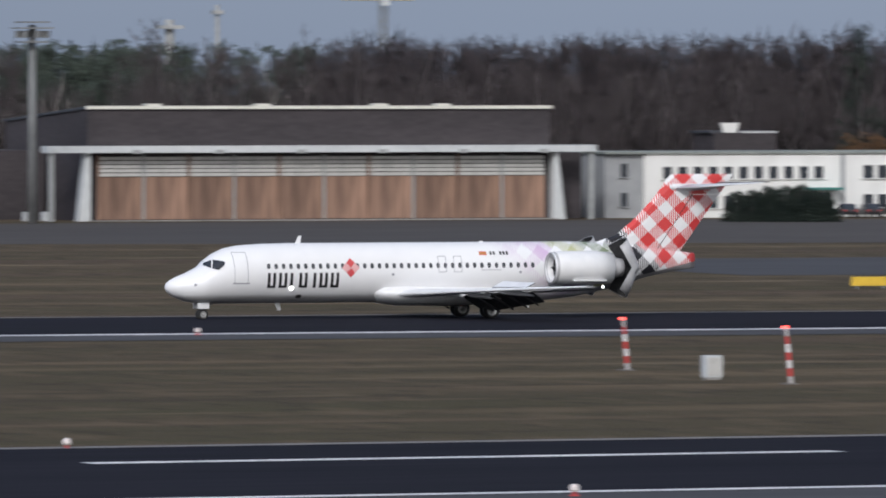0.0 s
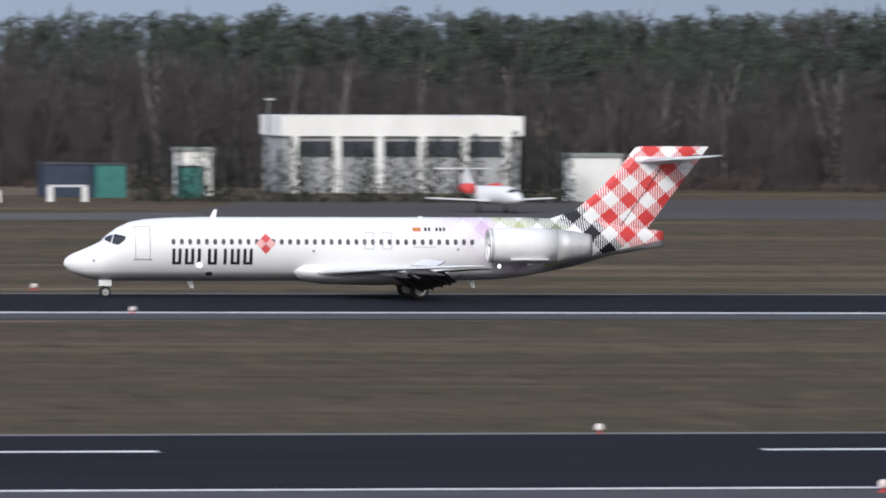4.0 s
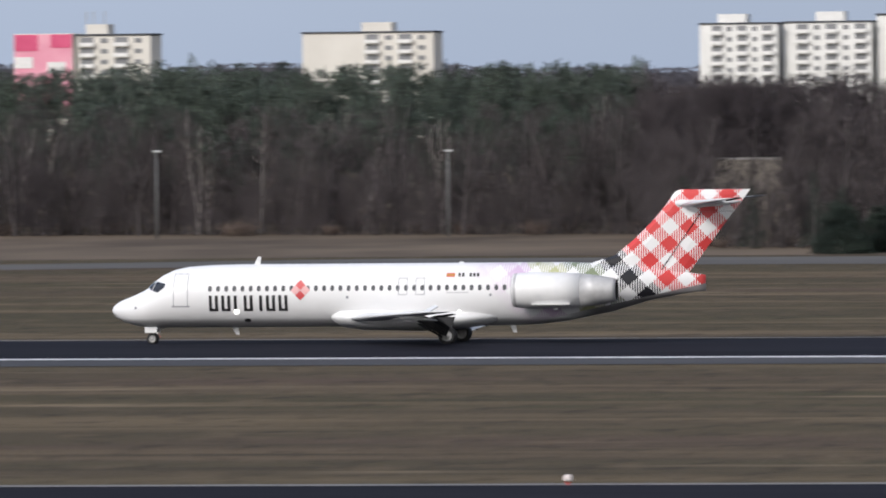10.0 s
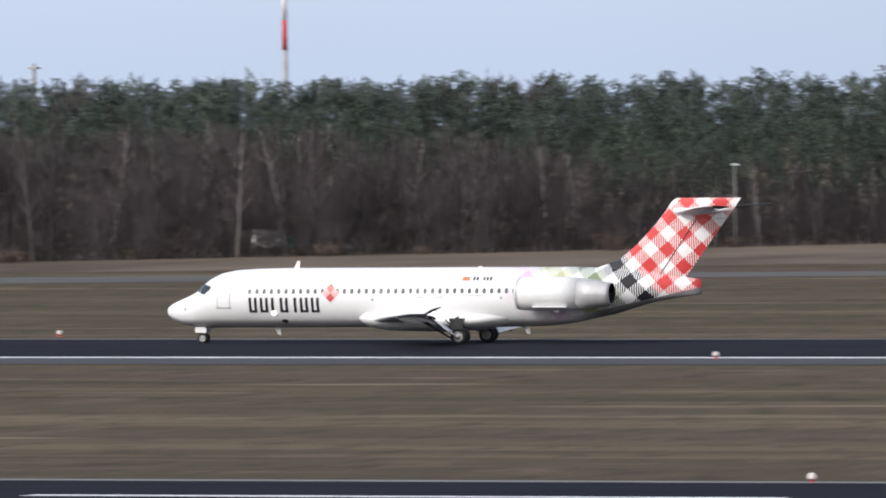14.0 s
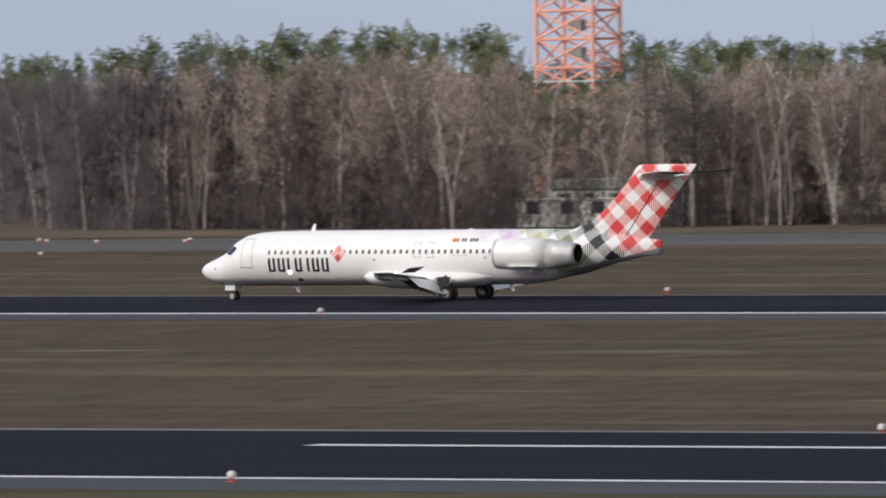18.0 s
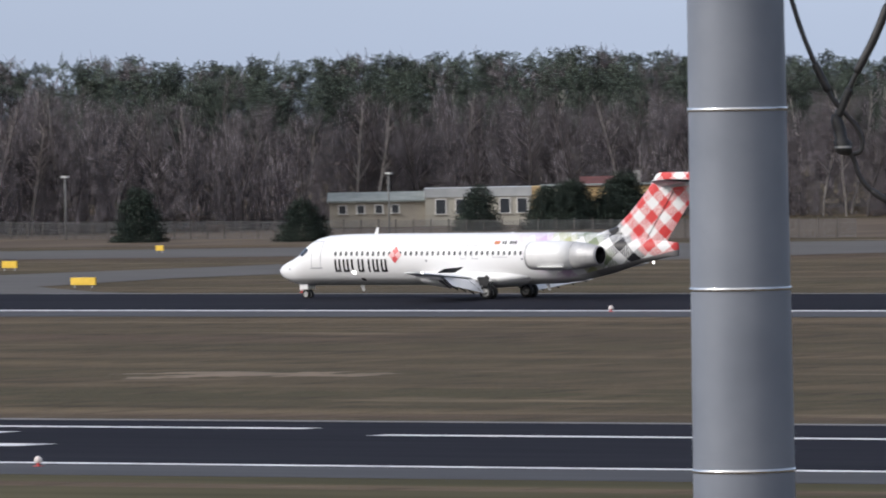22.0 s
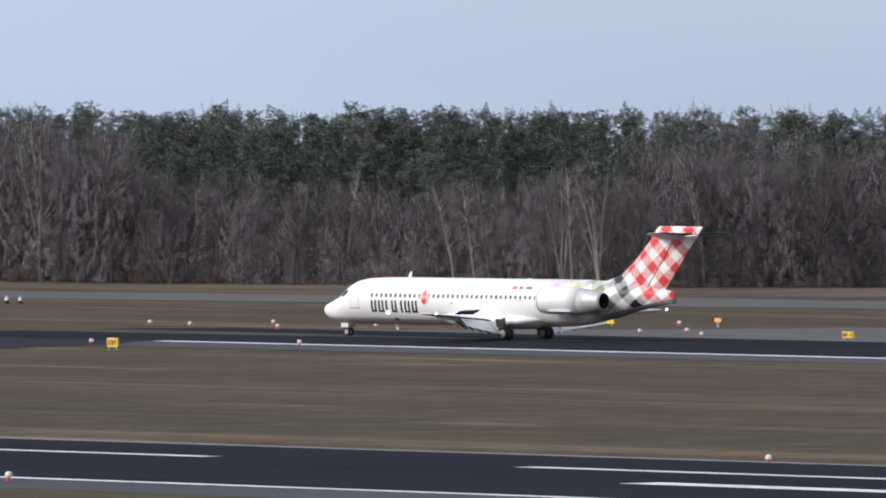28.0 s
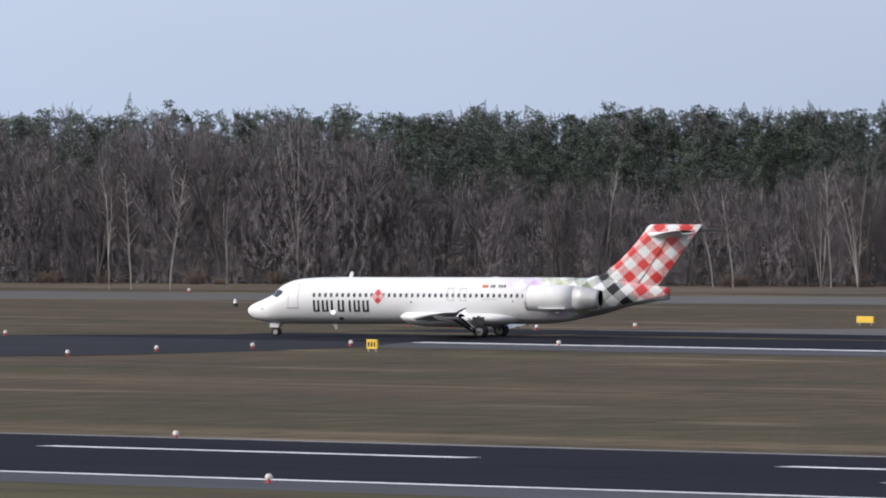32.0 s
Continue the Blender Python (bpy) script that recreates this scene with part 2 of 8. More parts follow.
cols = [[bm.verts.new((x, y, gz(x, y) + 0.026)) for x in span(a, c, 6)] for y, a, c in ((552, -532, -436), (560, -522, -450), (575, -512, -468), (600, -503, -474), (640, -499, -470), (680, -500, -462), (706, -512, -440))]
for r, q in zip(cols, cols[1:]):
    for i in range(6):
        bm.faces.new((r[i], r[i + 1], q[i + 1], q[i]))
tagged(part("taxiway_link", bm, TAXI), "grey taxiway link to the far runway", "taxiway", kind="structure")
bm = bmesh.new()
cols = [[bm.verts.new((x, y, gz(x, y) + 0.028)) for x in span(-575, c, 6)] for y, c in ((430, -522), (440, -518), (455, -512), (467, -505), (478, -500), (490, -499), (503, -501), (511, -506))]
for r, q in zip(cols, cols[1:]):
    for i in range(6):
        bm.faces.new((r[i], r[i + 1], q[i + 1], q[i]))
tagged(part("taxiway_exit", bm, EXIT), "blue-grey asphalt exit towards the near runway", "taxiway", kind="structure")


def patch(x, y, rx, ry, lift, material, label):
    """An irregular bare patch in the turf."""
    bm = bmesh.new()
    c = bm.verts.new((x, y, gz(x, y) + lift))
    ring = []
    for i in range(40):
        a = 2 * math.pi * i / 40
        k = 1 + 0.28 * math.sin(3 * a + x) + 0.17 * math.sin(7 * a + y)
        px, py = x + rx * k * math.cos(a), y + ry * k * math.sin(a)
        ring.append(bm.verts.new((px, py, gz(px, py) + 0.01)))
    for i in range(40):
        bm.faces.new((c, ring[i], ring[(i + 1) % 40]))
    return tagged(part("bare_patch", bm, material), label, "ground", kind="structure")


ribbon("dry_meadow", [(360, 950, 990), (250, 935, 975), (140, 905, 955), (60, 860, 960), (0, 835, 910), (-60, 822, 890), (-110, 806, 865), (-140, 812, 945), (-205, 800, 955), (-275, 790, 955), (-318, 770, 890), (-362, 757, 840), (-405, 756, 820), (-455, 756, 810), (-500, 752, 820), (-548, 735, 870), (-640, 700, 800), (-720, 682, 760), (-820, 665, 740)], 0.012, DRY, "pale dry meadow before the wood")
dice = random.Random(12)
for i in range(16):
    a, k = dice.uniform(0, 6.28), dice.uniform(0, 1) ** 0.7
    patch(-318 + 9.5 * k * math.cos(a), 408 + 6.5 * k * math.sin(a), dice.uniform(1.2, 3.6) * (1.2 - 0.6 * k), dice.uniform(0.8, 2.6) * (1.2 - 0.6 * k), 0.03 + 0.002 * i, SAND, "bare sandy patch in the turf")


# ---- the airliner ----
def gingham_material():
    """White paint whose tail end is printed with a slanting gingham that runs from lilac over olive and black to red."""
    m, n, l, b = nodes_of("white_and_gingham_paint")
    co = n.new("ShaderNodeTexCoord")
    sep = n.new("ShaderNodeSeparateXYZ")
    l.new(co.outputs["Object"], sep.inputs[0])

    def math_node(op, a, c=None):
        x = n.new("ShaderNodeMath")
        x.operation = op
        for k, v in ((0, a), (1, c)):
            if v is None:
                continue
            if isinstance(v, (int, float)):
                x.inputs[k].default_value = v
            else:
                l.new(v, x.inputs[k])
        return x.outputs[0]

    X, Z = sep.outputs[0], sep.outputs[2]
    U = math_node("ADD", X, Z)
    V = math_node("SUBTRACT", math_node("SUBTRACT", X, Z), math_node("MULTIPLY", U, 0.09))
    u = math_node("FRACT", math_node("ADD", math_node("DIVIDE", U, 2.11), 50.267))
    v = math_node("FRACT", math_node("ADD", math_node("DIVIDE", V, 2.07), 50.156))
    A, B = math_node("GREATER_THAN", u, 0.5), math_node("GREATER_THAN", v, 0.5)
    both = math_node("MULTIPLY", A, B)
    one = math_node("ABSOLUTE", math_node("SUBTRACT", A, B))
    stripe = math_node("GREATER_THAN", math_node("FRACT", math_node("ADD", math_node("DIVIDE", X, 0.14), 50)), 0.45)
    ink = math_node("MAXIMUM", both, math_node("MULTIPLY", one, stripe))
    w = math_node("ADD", X, Z)
    ramp = n.new("ShaderNodeValToRGB")
    rng = n.new("ShaderNodeMapRange")
    rng.inputs[1].default_value, rng.inputs[2].default_value = 27.0, 36.0
    l.new(w, rng.inputs[0])
    l.new(rng.outputs[0], ramp.inputs[0])
    cr = ramp.color_ramp
    cr.interpolation = "CONSTANT"
    stops = [(0.0, (0.56, 0.42, 0.58)), (0.278, (0.42, 0.43, 0.24)), (0.511, (0.20, 0.24, 0.15)), (0.747, (0.018, 0.018, 0.022)), (0.981, (0.57, 0.055, 0.055))]
    for i, (p, c) in enumerate(stops):
        e = cr.elements[i] if i < 2 else cr.elements.new(p)
        e.position, e.color = p, (*c, 1)
    fade = n.new("ShaderNodeMapRange")
    fade.inputs[1].default_value, fade.inputs[2].default_value = 25.6, 28.6
    l.new(w, fade.inputs[0])
    low = math_node("GREATER_THAN", Z, math_node("SUBTRACT", math_node("MULTIPLY", X, 0.22), 4.35))
    amount = math_node("MULTIPLY", math_node("MULTIPLY", ink, fade.outputs[0]), low)
    paint = n.new("ShaderNodeMix")
    paint.data_type = "RGBA"
    dirt = n.new("ShaderNodeTexNoise")
    dirt.inputs["Scale"].default_value, dirt.inputs["Detail"].default_value = 0.9, 6
    l.new(co.outputs["Object"], dirt.inputs["Vector"])
    white = n.new("ShaderNodeMix")
    white.data_type = "RGBA"
    white.inputs[6].default_value, white.inputs[7].default_value = (0.71, 0.715, 0.725, 1), (0.79, 0.79, 0.795, 1)
    l.new(dirt.outputs[0], white.inputs[0])
    # grey belly paint
    belly = n.new("ShaderNodeMapRange")
    belly.inputs[1].default_value, belly.inputs[2].default_value = 1.55, 1.35
    l.new(Z, belly.inputs[0])
    aft = n.new("ShaderNodeMapRange")
    aft.inputs[1].default_value, aft.inputs[2].default_value = 27.0, 29.0
    l.new(X, aft.inputs[0])
    sooty = math_node("MULTIPLY", aft.outputs[0], math_node("SUBTRACT", 1.0, low))
    grey = n.new("ShaderNodeMix")
    grey.data_type = "RGBA"
    l.new(math_node("MAXIMUM", math_node("MULTIPLY", belly.outputs[0], 0.6), sooty), grey.inputs[0])
    l.new(white.outputs[2], grey.inputs[6])
    grey.inputs[7].default_value = (0.20, 0.195, 0.20, 1)
    l.new(amount, paint.inputs[0])
    l.new(grey.outputs[2], paint.inputs[6])
    l.new(ramp.outputs[0], paint.inputs[7])
    l.new(paint.outputs[2], b.inputs["Base Color"])
    b.inputs["Roughness"].default_value = 0.32
    b.inputs["Coat Weight"].default_value = 0.1
    b.inputs["Specular IOR Level"].default_value = 0.3
    return m


GINGHAM = gingham_material()
WHITE_PAINT = surface("white_aircraft_paint", (0.66, 0.67, 0.68), (0.77, 0.77, 0.77), 1.2, 0.35)
BARE_METAL = surface("dull_bare_metal", (0.40, 0.40, 0.41), (0.56, 0.56, 0.57), 2.0, 0.6, 0.25)
WING_GREY = surface("grey_wing_paint", (0.56, 0.57, 0.59), (0.70, 0.71, 0.72), 1.2, 0.5)
BURNT_METAL = surface("burnt_grey_metal", (0.36, 0.36, 0.365), (0.54, 0.54, 0.545), 1.6, 0.5, 0.2)
# dirt, and the shade on undersides and control surfaces, put into one colour
DARK_FLAP = surface("dirt_and_shade_flap_paint", (0.026, 0.027, 0.030), (0.052, 0.053, 0.056), 1.5, 0.7, spec=0.15)
DARK_METAL = surface("sooty_dark_metal", (0.018, 0.018, 0.020), (0.040, 0.040, 0.041), 3, 0.7, 0.1, spec=0.2)
TYRE = surface("black_tyre_rubber", (0.012, 0.012, 0.013), (0.025, 0.025, 0.025), 8, 0.85)
HUB = surface("pale_wheel_hub", (0.20, 0.20, 0.20), (0.32, 0.32, 0.31), 6, 0.45, 0.2)
GLASS_DARK = surface("dark_cabin_glass", (0.012, 0.014, 0.02), (0.03, 0.035, 0.045), 2, 0.12)
CABIN_PANE = surface("shaded_cabin_pane", (0.045, 0.048, 0.056), (0.105, 0.11, 0.12), 5, 0.2)
LETTER_BLACK = surface("black_lettering", (0.010, 0.010, 0.012), (0.02, 0.02, 0.022), 2, 0.4)
LOGO_RED = surface("red_logo_paint", (0.50, 0.05, 0.06), (0.62, 0.09, 0.09), 2, 0.4)
LOGO_PALE = surface("pale_red_logo_paint", (0.66, 0.34, 0.34), (0.72, 0.42, 0.42), 2, 0.4)
LINE_GREY = surface("panel_line_grey", (0.22, 0.23, 0.26), (0.30, 0.31, 0.34), 4, 0.6)
LAMP_WHITE = glow("landing_lamp_glass", (1.0, 0.97, 0.92), 2.5)
BEACON_RED = glow("red_beacon", (1.0, 0.08, 0.05), 2.0)

# fuselage stations: x aft of the nose, top, bottom, half width
HULL = [(0.0, 2.03, 1.95, 0.04), (0.1, 2.25, 1.75, 0.26), (0.3, 2.42, 1.56, 0.45), (0.65, 2.60, 1.37, 0.66), (1.34, 2.87, 1.12, 0.98),
        (2.0, 3.18, 1.01, 1.22), (2.2, 3.30, 0.99, 1.27), (2.5, 3.62, 0.98, 1.36), (3.1, 4.05, 0.98, 1.50), (3.8, 4.37, 0.98, 1.60),
        (4.7, 4.55, 0.98, 1.66), (6.1, 4.64, 0.98, 1.67), (8.0, 4.68, 0.98, 1.67), (23.0, 4.70, 1.02, 1.67), (25.5, 4.70, 1.08, 1.65), (27.0, 4.70, 1.25, 1.58),
        (29.9, 4.60, 1.82, 1.22), (32.0, 4.40, 2.44, 0.76), (34.0, 4.10, 2.82, 0.32), (34.8, 3.99, 2.93, 0.16), (35.35, 3.92, 2.99, 0.10)]


def hull_at(x):
    for a, b in zip(HULL, HULL[1:]):
        if x <= b[0]:
            k = (x - a[0]) / (b[0] - a[0])
            return [a[i] + (b[i] - a[i]) * k for i in (1, 2, 3)]
    return HULL[-1][1:]


def skin(x, z, side=-1, out=0.008):
    """The point of the fuselage skin at station x and height z."""
    top, bot, half = hull_at(x)
    c, h = (top + bot) / 2, (top - bot) / 2
    k = min(max((z - c) / h, -0.999), 0.999)
    w = math.sqrt(1 - k * k)
    nrm = Vector((0, side * w / half, k / h)).normalized()
    return Vector((x, side * half * w, z)) + nrm * out


def decal(bm, outline, side=-1, out=0.008, thick=0.02):
    """A thin plate that hugs the fuselage: outline rows of (x, z), top edge then bottom edge, left to right."""
    tops, bots = outline

    def finer(row):
        """The row with its long steps cut up, so that it keeps to the skin."""
        out_ = [row[0]]
        for (xa, za), (xb, zb) in zip(row, row[1:]):
            for i in range(1, 7):
                out_.append((xa + (xb - xa) * i / 6, za + (zb - za) * i / 6))
        return out_

    n = 10
    grid = []
    for (xa, za), (xb, zb) in zip(finer(tops), finer(bots)):
        grid.append([bm.verts.new(skin(xa + (xb - xa) * i / n, za + (zb - za) * i / n, side, out)) for i in range(n + 1)])
    for r, s in zip(grid, grid[1:]):
        for i in range(n):
            bm.faces.new((r[i], r[i + 1], s[i + 1], s[i]))


def rounded_window(bm, x, z, w, h, side, out=0.01):
    """An upright rounded panel on the skin."""
    ring = []
    for i in range(14):
        a = 2 * math.pi * i / 14
        c, s = math.cos(a), math.sin(a)
        k = (abs(c) ** 3.2 + abs(s) ** 3.2) ** (-1 / 3.2)
        ring.append(bm.verts.new(skin(x + w / 2 * c * k, z + h / 2 * s * k, side, out)))
    bm.faces.new(ring)


def loft(bm, rings, close=True, caps=True):
    vs = [[bm.verts.new(p) for p in ring] for ring in rings]
    m = len(vs[0])
    for a, b in zip(vs, vs[1:]):
        for i in range(m if close else m - 1):
            j = (i + 1) % m
            bm.faces.new((a[i], a[j], b[j], b[i]))
    if caps and close:
        bm.faces.new(vs[0][::-1])
        bm.faces.new(vs[-1])


def ring_at(x, y, z, ry, rz, n=32):
    return [Vector((x, y + ry * math.cos(2 * math.pi * i / n), z + rz * math.sin(2 * math.pi * i / n))) for i in range(n)]


def tube(bm, a, b, ra, rb, n=10):
    a, b = Vector(a), Vector(b)
    d = (b - a).normalized()
    u = d.orthogonal().normalized()
    v = d.cross(u)
    loft(bm, [[a + (u * math.cos(2 * math.pi * i / n) + v * math.sin(2 * math.pi * i / n)) * ra for i in range(n)],
              [b + (u * math.cos(2 * math.pi * i / n) + v * math.sin(2 * math.pi * i / n)) * rb for i in range(n)]])


def box(bm, x0, x1, y0, y1, z0, z1, bevel=0.0):
    vs = [bm.verts.new((x, y, z)) for z in (z0, z1) for x, y in ((x0, y0), (x1, y0), (x1, y1), (x0, y1))]
    fs = [bm.faces.new([vs[i] for i in f]) for f in ((3, 2, 1, 0), (4, 5, 6, 7), (0, 1, 5, 4), (1, 2, 6, 5), (2, 3, 7, 6), (3, 0, 4, 7))]
    if bevel:
        es = {e for f in fs for e in f.edges}
        bmesh.ops.bevel(bm, geom=list(es), offset=bevel, segments=2, affect="EDGES", profile=0.5)


def foil(x, y, z, chord, thick, drop=0.0, n=9):
    """One aerofoil section: leading edge at x, lying along x."""
    up, lo = [], []
    for i in range(n):
        k = i / (n - 1)
        t = thick * chord * (2.97 * math.sqrt(k) - 1.26 * k - 3.516 * k * k + 2.843 * k ** 3 - 1.015 * k ** 4)
        cam_ = 0.02 * chord * 4 * k * (1 - k)
        up.append(Vector((x + chord * k, y, z + cam_ + t - drop * k)))
        lo.append(Vector((x + chord * k, y, z + cam_ * 0.5 - t * 0.8 - drop * k)))
    return up + lo[-2:0:-1]


def wheel(name, x, y, r, width, parent):
    bm = bmesh.new()
    prof = [(0.62, 0.40), (0.86, 0.5), (0.97, 0.36), (1.0, 0.0), (0.97, -0.36), (0.86, -0.5), (0.62, -0.40)]
    rings = []
    for rr, ww in prof:
        rings.append([Vector((r * rr * math.cos(2 * math.pi * i / 24), ww * width, r * rr * math.sin(2 * math.pi * i / 24))) for i in range(24)])
    loft(bm, rings, caps=False)
    tyre = part("wheel", bm, TYRE, parent, smooth=True)
    tyre.location = (x, y, r + 0.0)
    bm = bmesh.new()
    for s in (-1, 1):
        rings = [[Vector((r * q * math.cos(2 * math.pi * i / 20), s * width * d, r * q * math.sin(2 * math.pi * i / 20))) for i in range(20)]
                 for q, d in ((0.63, 0.40), (0.46, 0.26), (0.30, 0.28), (0.22, 0.42), (0.02, 0.44))]
        loft(bm, rings, caps=False)
    part("rim", bm, HUB, tyre, smooth=True)


def airliner():
    plane = tagged(new("airliner"), "white twin-jet airliner with a red gingham tail rolling on the runway", "airplane")
    bm = bmesh.new()
    n = 48
    xs = sorted(set([h[0] for h in HULL] + [x / 2 for x in range(13, 70)]))
    rings = []
    for x in xs:
        top, bot, half = hull_at(x)
        rings.append(ring_at(x, 0, (top + bot) / 2, half, (top - bot) / 2, n))
    loft(bm, rings)
    part("fuselage", bm, GINGHAM, plane, smooth=True)
    # windscreen
    for side in (-1, 1):
        for tops, bots in (([(2.42, 3.50), (2.78, 3.66)], [(2.30, 3.34), (2.60, 3.16)]), ([(2.84, 3.68), (3.22, 3.62), (3.46, 3.56)], [(2.66, 3.15), (3.02, 3.06), (3.40, 3.36)])):
            bm = bmesh.new()
            decal(bm, (tops, bots), side, 0.03)
            part("windscreen_pane", bm, GLASS_DARK, plane, "dark cockpit glass")
    # cabin windows
    for side in (-1, 1):
        for i in range(37):
            x = 6.2 + 0.487 * i
            if 11.3 < x < 11.9:
                continue
            bm = bmesh.new()
            rounded_window(bm, x, 3.28, 0.23, 0.33, side)
            part("cabin_window", bm, CABIN_PANE, plane)
    # doors and exits, outlined by their gaps
    for side in (-1, 1):
        for x0, x1, z0, z1, name in ((3.98, 4.86, 2.28, 4.12, "cabin_door"), (17.42, 17.96, 2.90, 3.82, "exit_hatch"), (18.46, 19.0, 2.90, 3.82, "exit_hatch")):
            bm = bmesh.new()
            g = 0.035
            zs = [z1, (2 * z1 + z0) / 3, (z1 + 2 * z0) / 3, z0]
            decal(bm, ([(x0, z1), (x0 + g, z1)], [(x0, z0), (x0 + g, z0)]), side, 0.011)
            decal(bm, ([(x1 - g, z1), (x1, z1)], [(x1 - g, z0), (x1, z0)]), side, 0.011)
            decal(bm, ([(x0, z1 + g), (x1, z1 + g)], [(x0, z1), (x1, z1)]), side, 0.011)
            decal(bm, ([(x0 - 0.1, z0), (x1 + 0.1, z0)], [(x0 - 0.1, z0 - 2 * g), (x1 + 0.1, z0 - 2 * g)]) if name == "cabin_door" else ([(x0, z0), (x1, z0)], [(x0, z0 - g), (x1, z0 - g)]), side, 0.011)
            part(name, bm, LINE_GREY, plane, "door outlined by a dark gap")
    # the airline's name: plain upright bars; the mark: a plain diamond
    x = 6.13
    for kind in ((0, 1), (0, 1), (0,), (0, 1), (0.5,), (0, 1), (0, 1)):
        bm = bmesh.new()
        for k in kind:
            xa = x + k * 0.36
            decal(bm, ([(xa, 2.88), (xa + 0.18, 2.88)], [(xa, 1.96), (xa + 0.18, 1.96)]), -1, 0.012)
        if len(kind) == 2:
            decal(bm, ([(x, 2.11), (x + 0.54, 2.11)], [(x, 1.96), (x + 0.54, 1.96)]), -1, 0.013)
        part("name_bar", bm, LETTER_BLACK, plane, "black painted bars in place of the airline's name")
        x += 0.745 if len(kind) == 2 else 0.59
    for dx, dz, m in ((0, 0.3, LOGO_RED), (-0.3, 0, LOGO_PALE), (0.3, 0, LOGO_PALE), (0, -0.3, LOGO_RED)):
        bm = bmesh.new()
        c, z, h = 11.6 + dx, 3.17 + dz, 0.29
        decal(bm, ([(c - h, z), (c, z + h), (c + h, z)], [(c - h, z - 0.002), (c, z - h), (c + h, z - 0.002)]), -1, 0.014)
        part("logo_diamond", bm, m, plane, "red diamond mark")
    for i in range(6):
        if i == 2:
            continue
        bm = bmesh.new()
        xa = 20.95 + 0.22 * i
        decal(bm, ([(xa, 4.12), (xa + 0.14, 4.12)], [(xa, 3.91), (xa + 0.14, 3.91)]), -1, 0.012)
        part("registration_bar", bm, LETTER_BLACK, plane)
    bm = bmesh.new()
    decal(bm, ([(20.25, 4.12), (20.75, 4.12)], [(20.25, 3.90), (20.75, 3.90)]), -1, 0.012)
    flag = part("flag", bm, LOGO_RED, plane, "small red and yellow flag")
    bm = bmesh.new()
    decal(bm, ([(20.25, 4.065), (20.75, 4.065)], [(20.25, 3.955), (20.75, 3.955)]), -1, 0.018)
    part("yellow_band", bm, surface("flag_yellow", (0.42, 0.20, 0.05), (0.50, 0.26, 0.07), 3, 0.5), flag)
    bm = bmesh.new()
    decal(bm, ([(20.3, 3.02), (21.6, 3.02)], [(20.3, 2.96), (21.6, 2.96)]), -1, 0.012)
    part("small_writing", bm, surface("faint_grey_writing", (0.42, 0.42, 0.45), (0.55, 0.55, 0.57), 9, 0.5), plane)
    # probes and drain holes
    for x, z in ((1.62, 2.16), (14.4, 2.75), (22.9, 2.85)):
        bm = bmesh.new()
        rounded_window(bm, x, z, 0.16, 0.16, -1)
        part("sensor_plate", bm, LINE_GREY, plane)
    bm = bmesh.new()
    rounded_window(bm, 8.35, 1.42, 0.4, 0.22, -1)
    part("drain_plate", bm, DARK_METAL, plane)
    bm = bmesh.new()
    bmesh.ops.create_uvsphere(bm, u_segments=14, v_segments=8, radius=0.15, matrix=Matrix.Translation(skin(7.75, 1.93, -1, 0.0)))
    part("landing_lamp", bm, LAMP_WHITE, plane, "lit landing lamp", smooth=True)
    # blade aerials
    for x, z0, z1 in ((8.7, 4.62, 5.12), (20.9, 4.66, 4.76), (7.35, 1.05, 0.55), (23.9, 1.12, 0.60)):
        bm = bmesh.new()
        up = 1 if z1 > z0 else -1
        sweep = 0.32 * abs(z1 - z0) * up
        rings = [[Vector((x + dx + s, y, z)) for dx, y in ((-0.19 * w, 0), (0, -0.025), (0.19 * w, 0), (0, 0.025))] for z, s, w in ((z0, 0, 1.0), (z1, abs(sweep), 0.55))]
        loft(bm, rings)
        part("aerial", bm, WHITE_PAINT, plane)
    # wing-body fairing
    bm = bmesh.new()
    rings = [ring_at(x, 0, z, w, h, 32) for x, z, w, h in ((13.3, 1.62, 1.2, 0.30), (13.9, 1.58, 1.78, 0.62), (15.2, 1.50, 2.05, 0.72), (18.5, 1.42, 2.1, 0.70), (21.0, 1.45, 1.95, 0.62), (23.2, 1.60, 1.2, 0.4))]
    loft(bm, rings)
    part("wing_fairing", bm, WHITE_PAINT, plane, smooth=True)
    # wings
    for side in (-1, 1):
        bm = bmesh.new()
        secs = [(1.2, 14.2, 1.45, 5.9, 0.060), (2.2, 14.7, 1.52, 5.0, 0.058), (5.5, 16.6, 1.72, 3.65, 0.052), (9.5, 18.95, 1.94, 2.7, 0.048), (13.6, 21.3, 2.15, 1.75, 0.045), (14.1, 21.8, 2.18, 1.3, 0.02)]
        rings = [foil(x, side * y, z, c * 0.80, t) for y, x, z, c, t in secs]
        loft(bm, rings if side > 0 else rings[::-1])
        bmesh.ops.recalc_face_normals(bm, faces=bm.faces)
        wing = part("wing", bm, WING_GREY, plane, "grey swept wing", smooth=True)
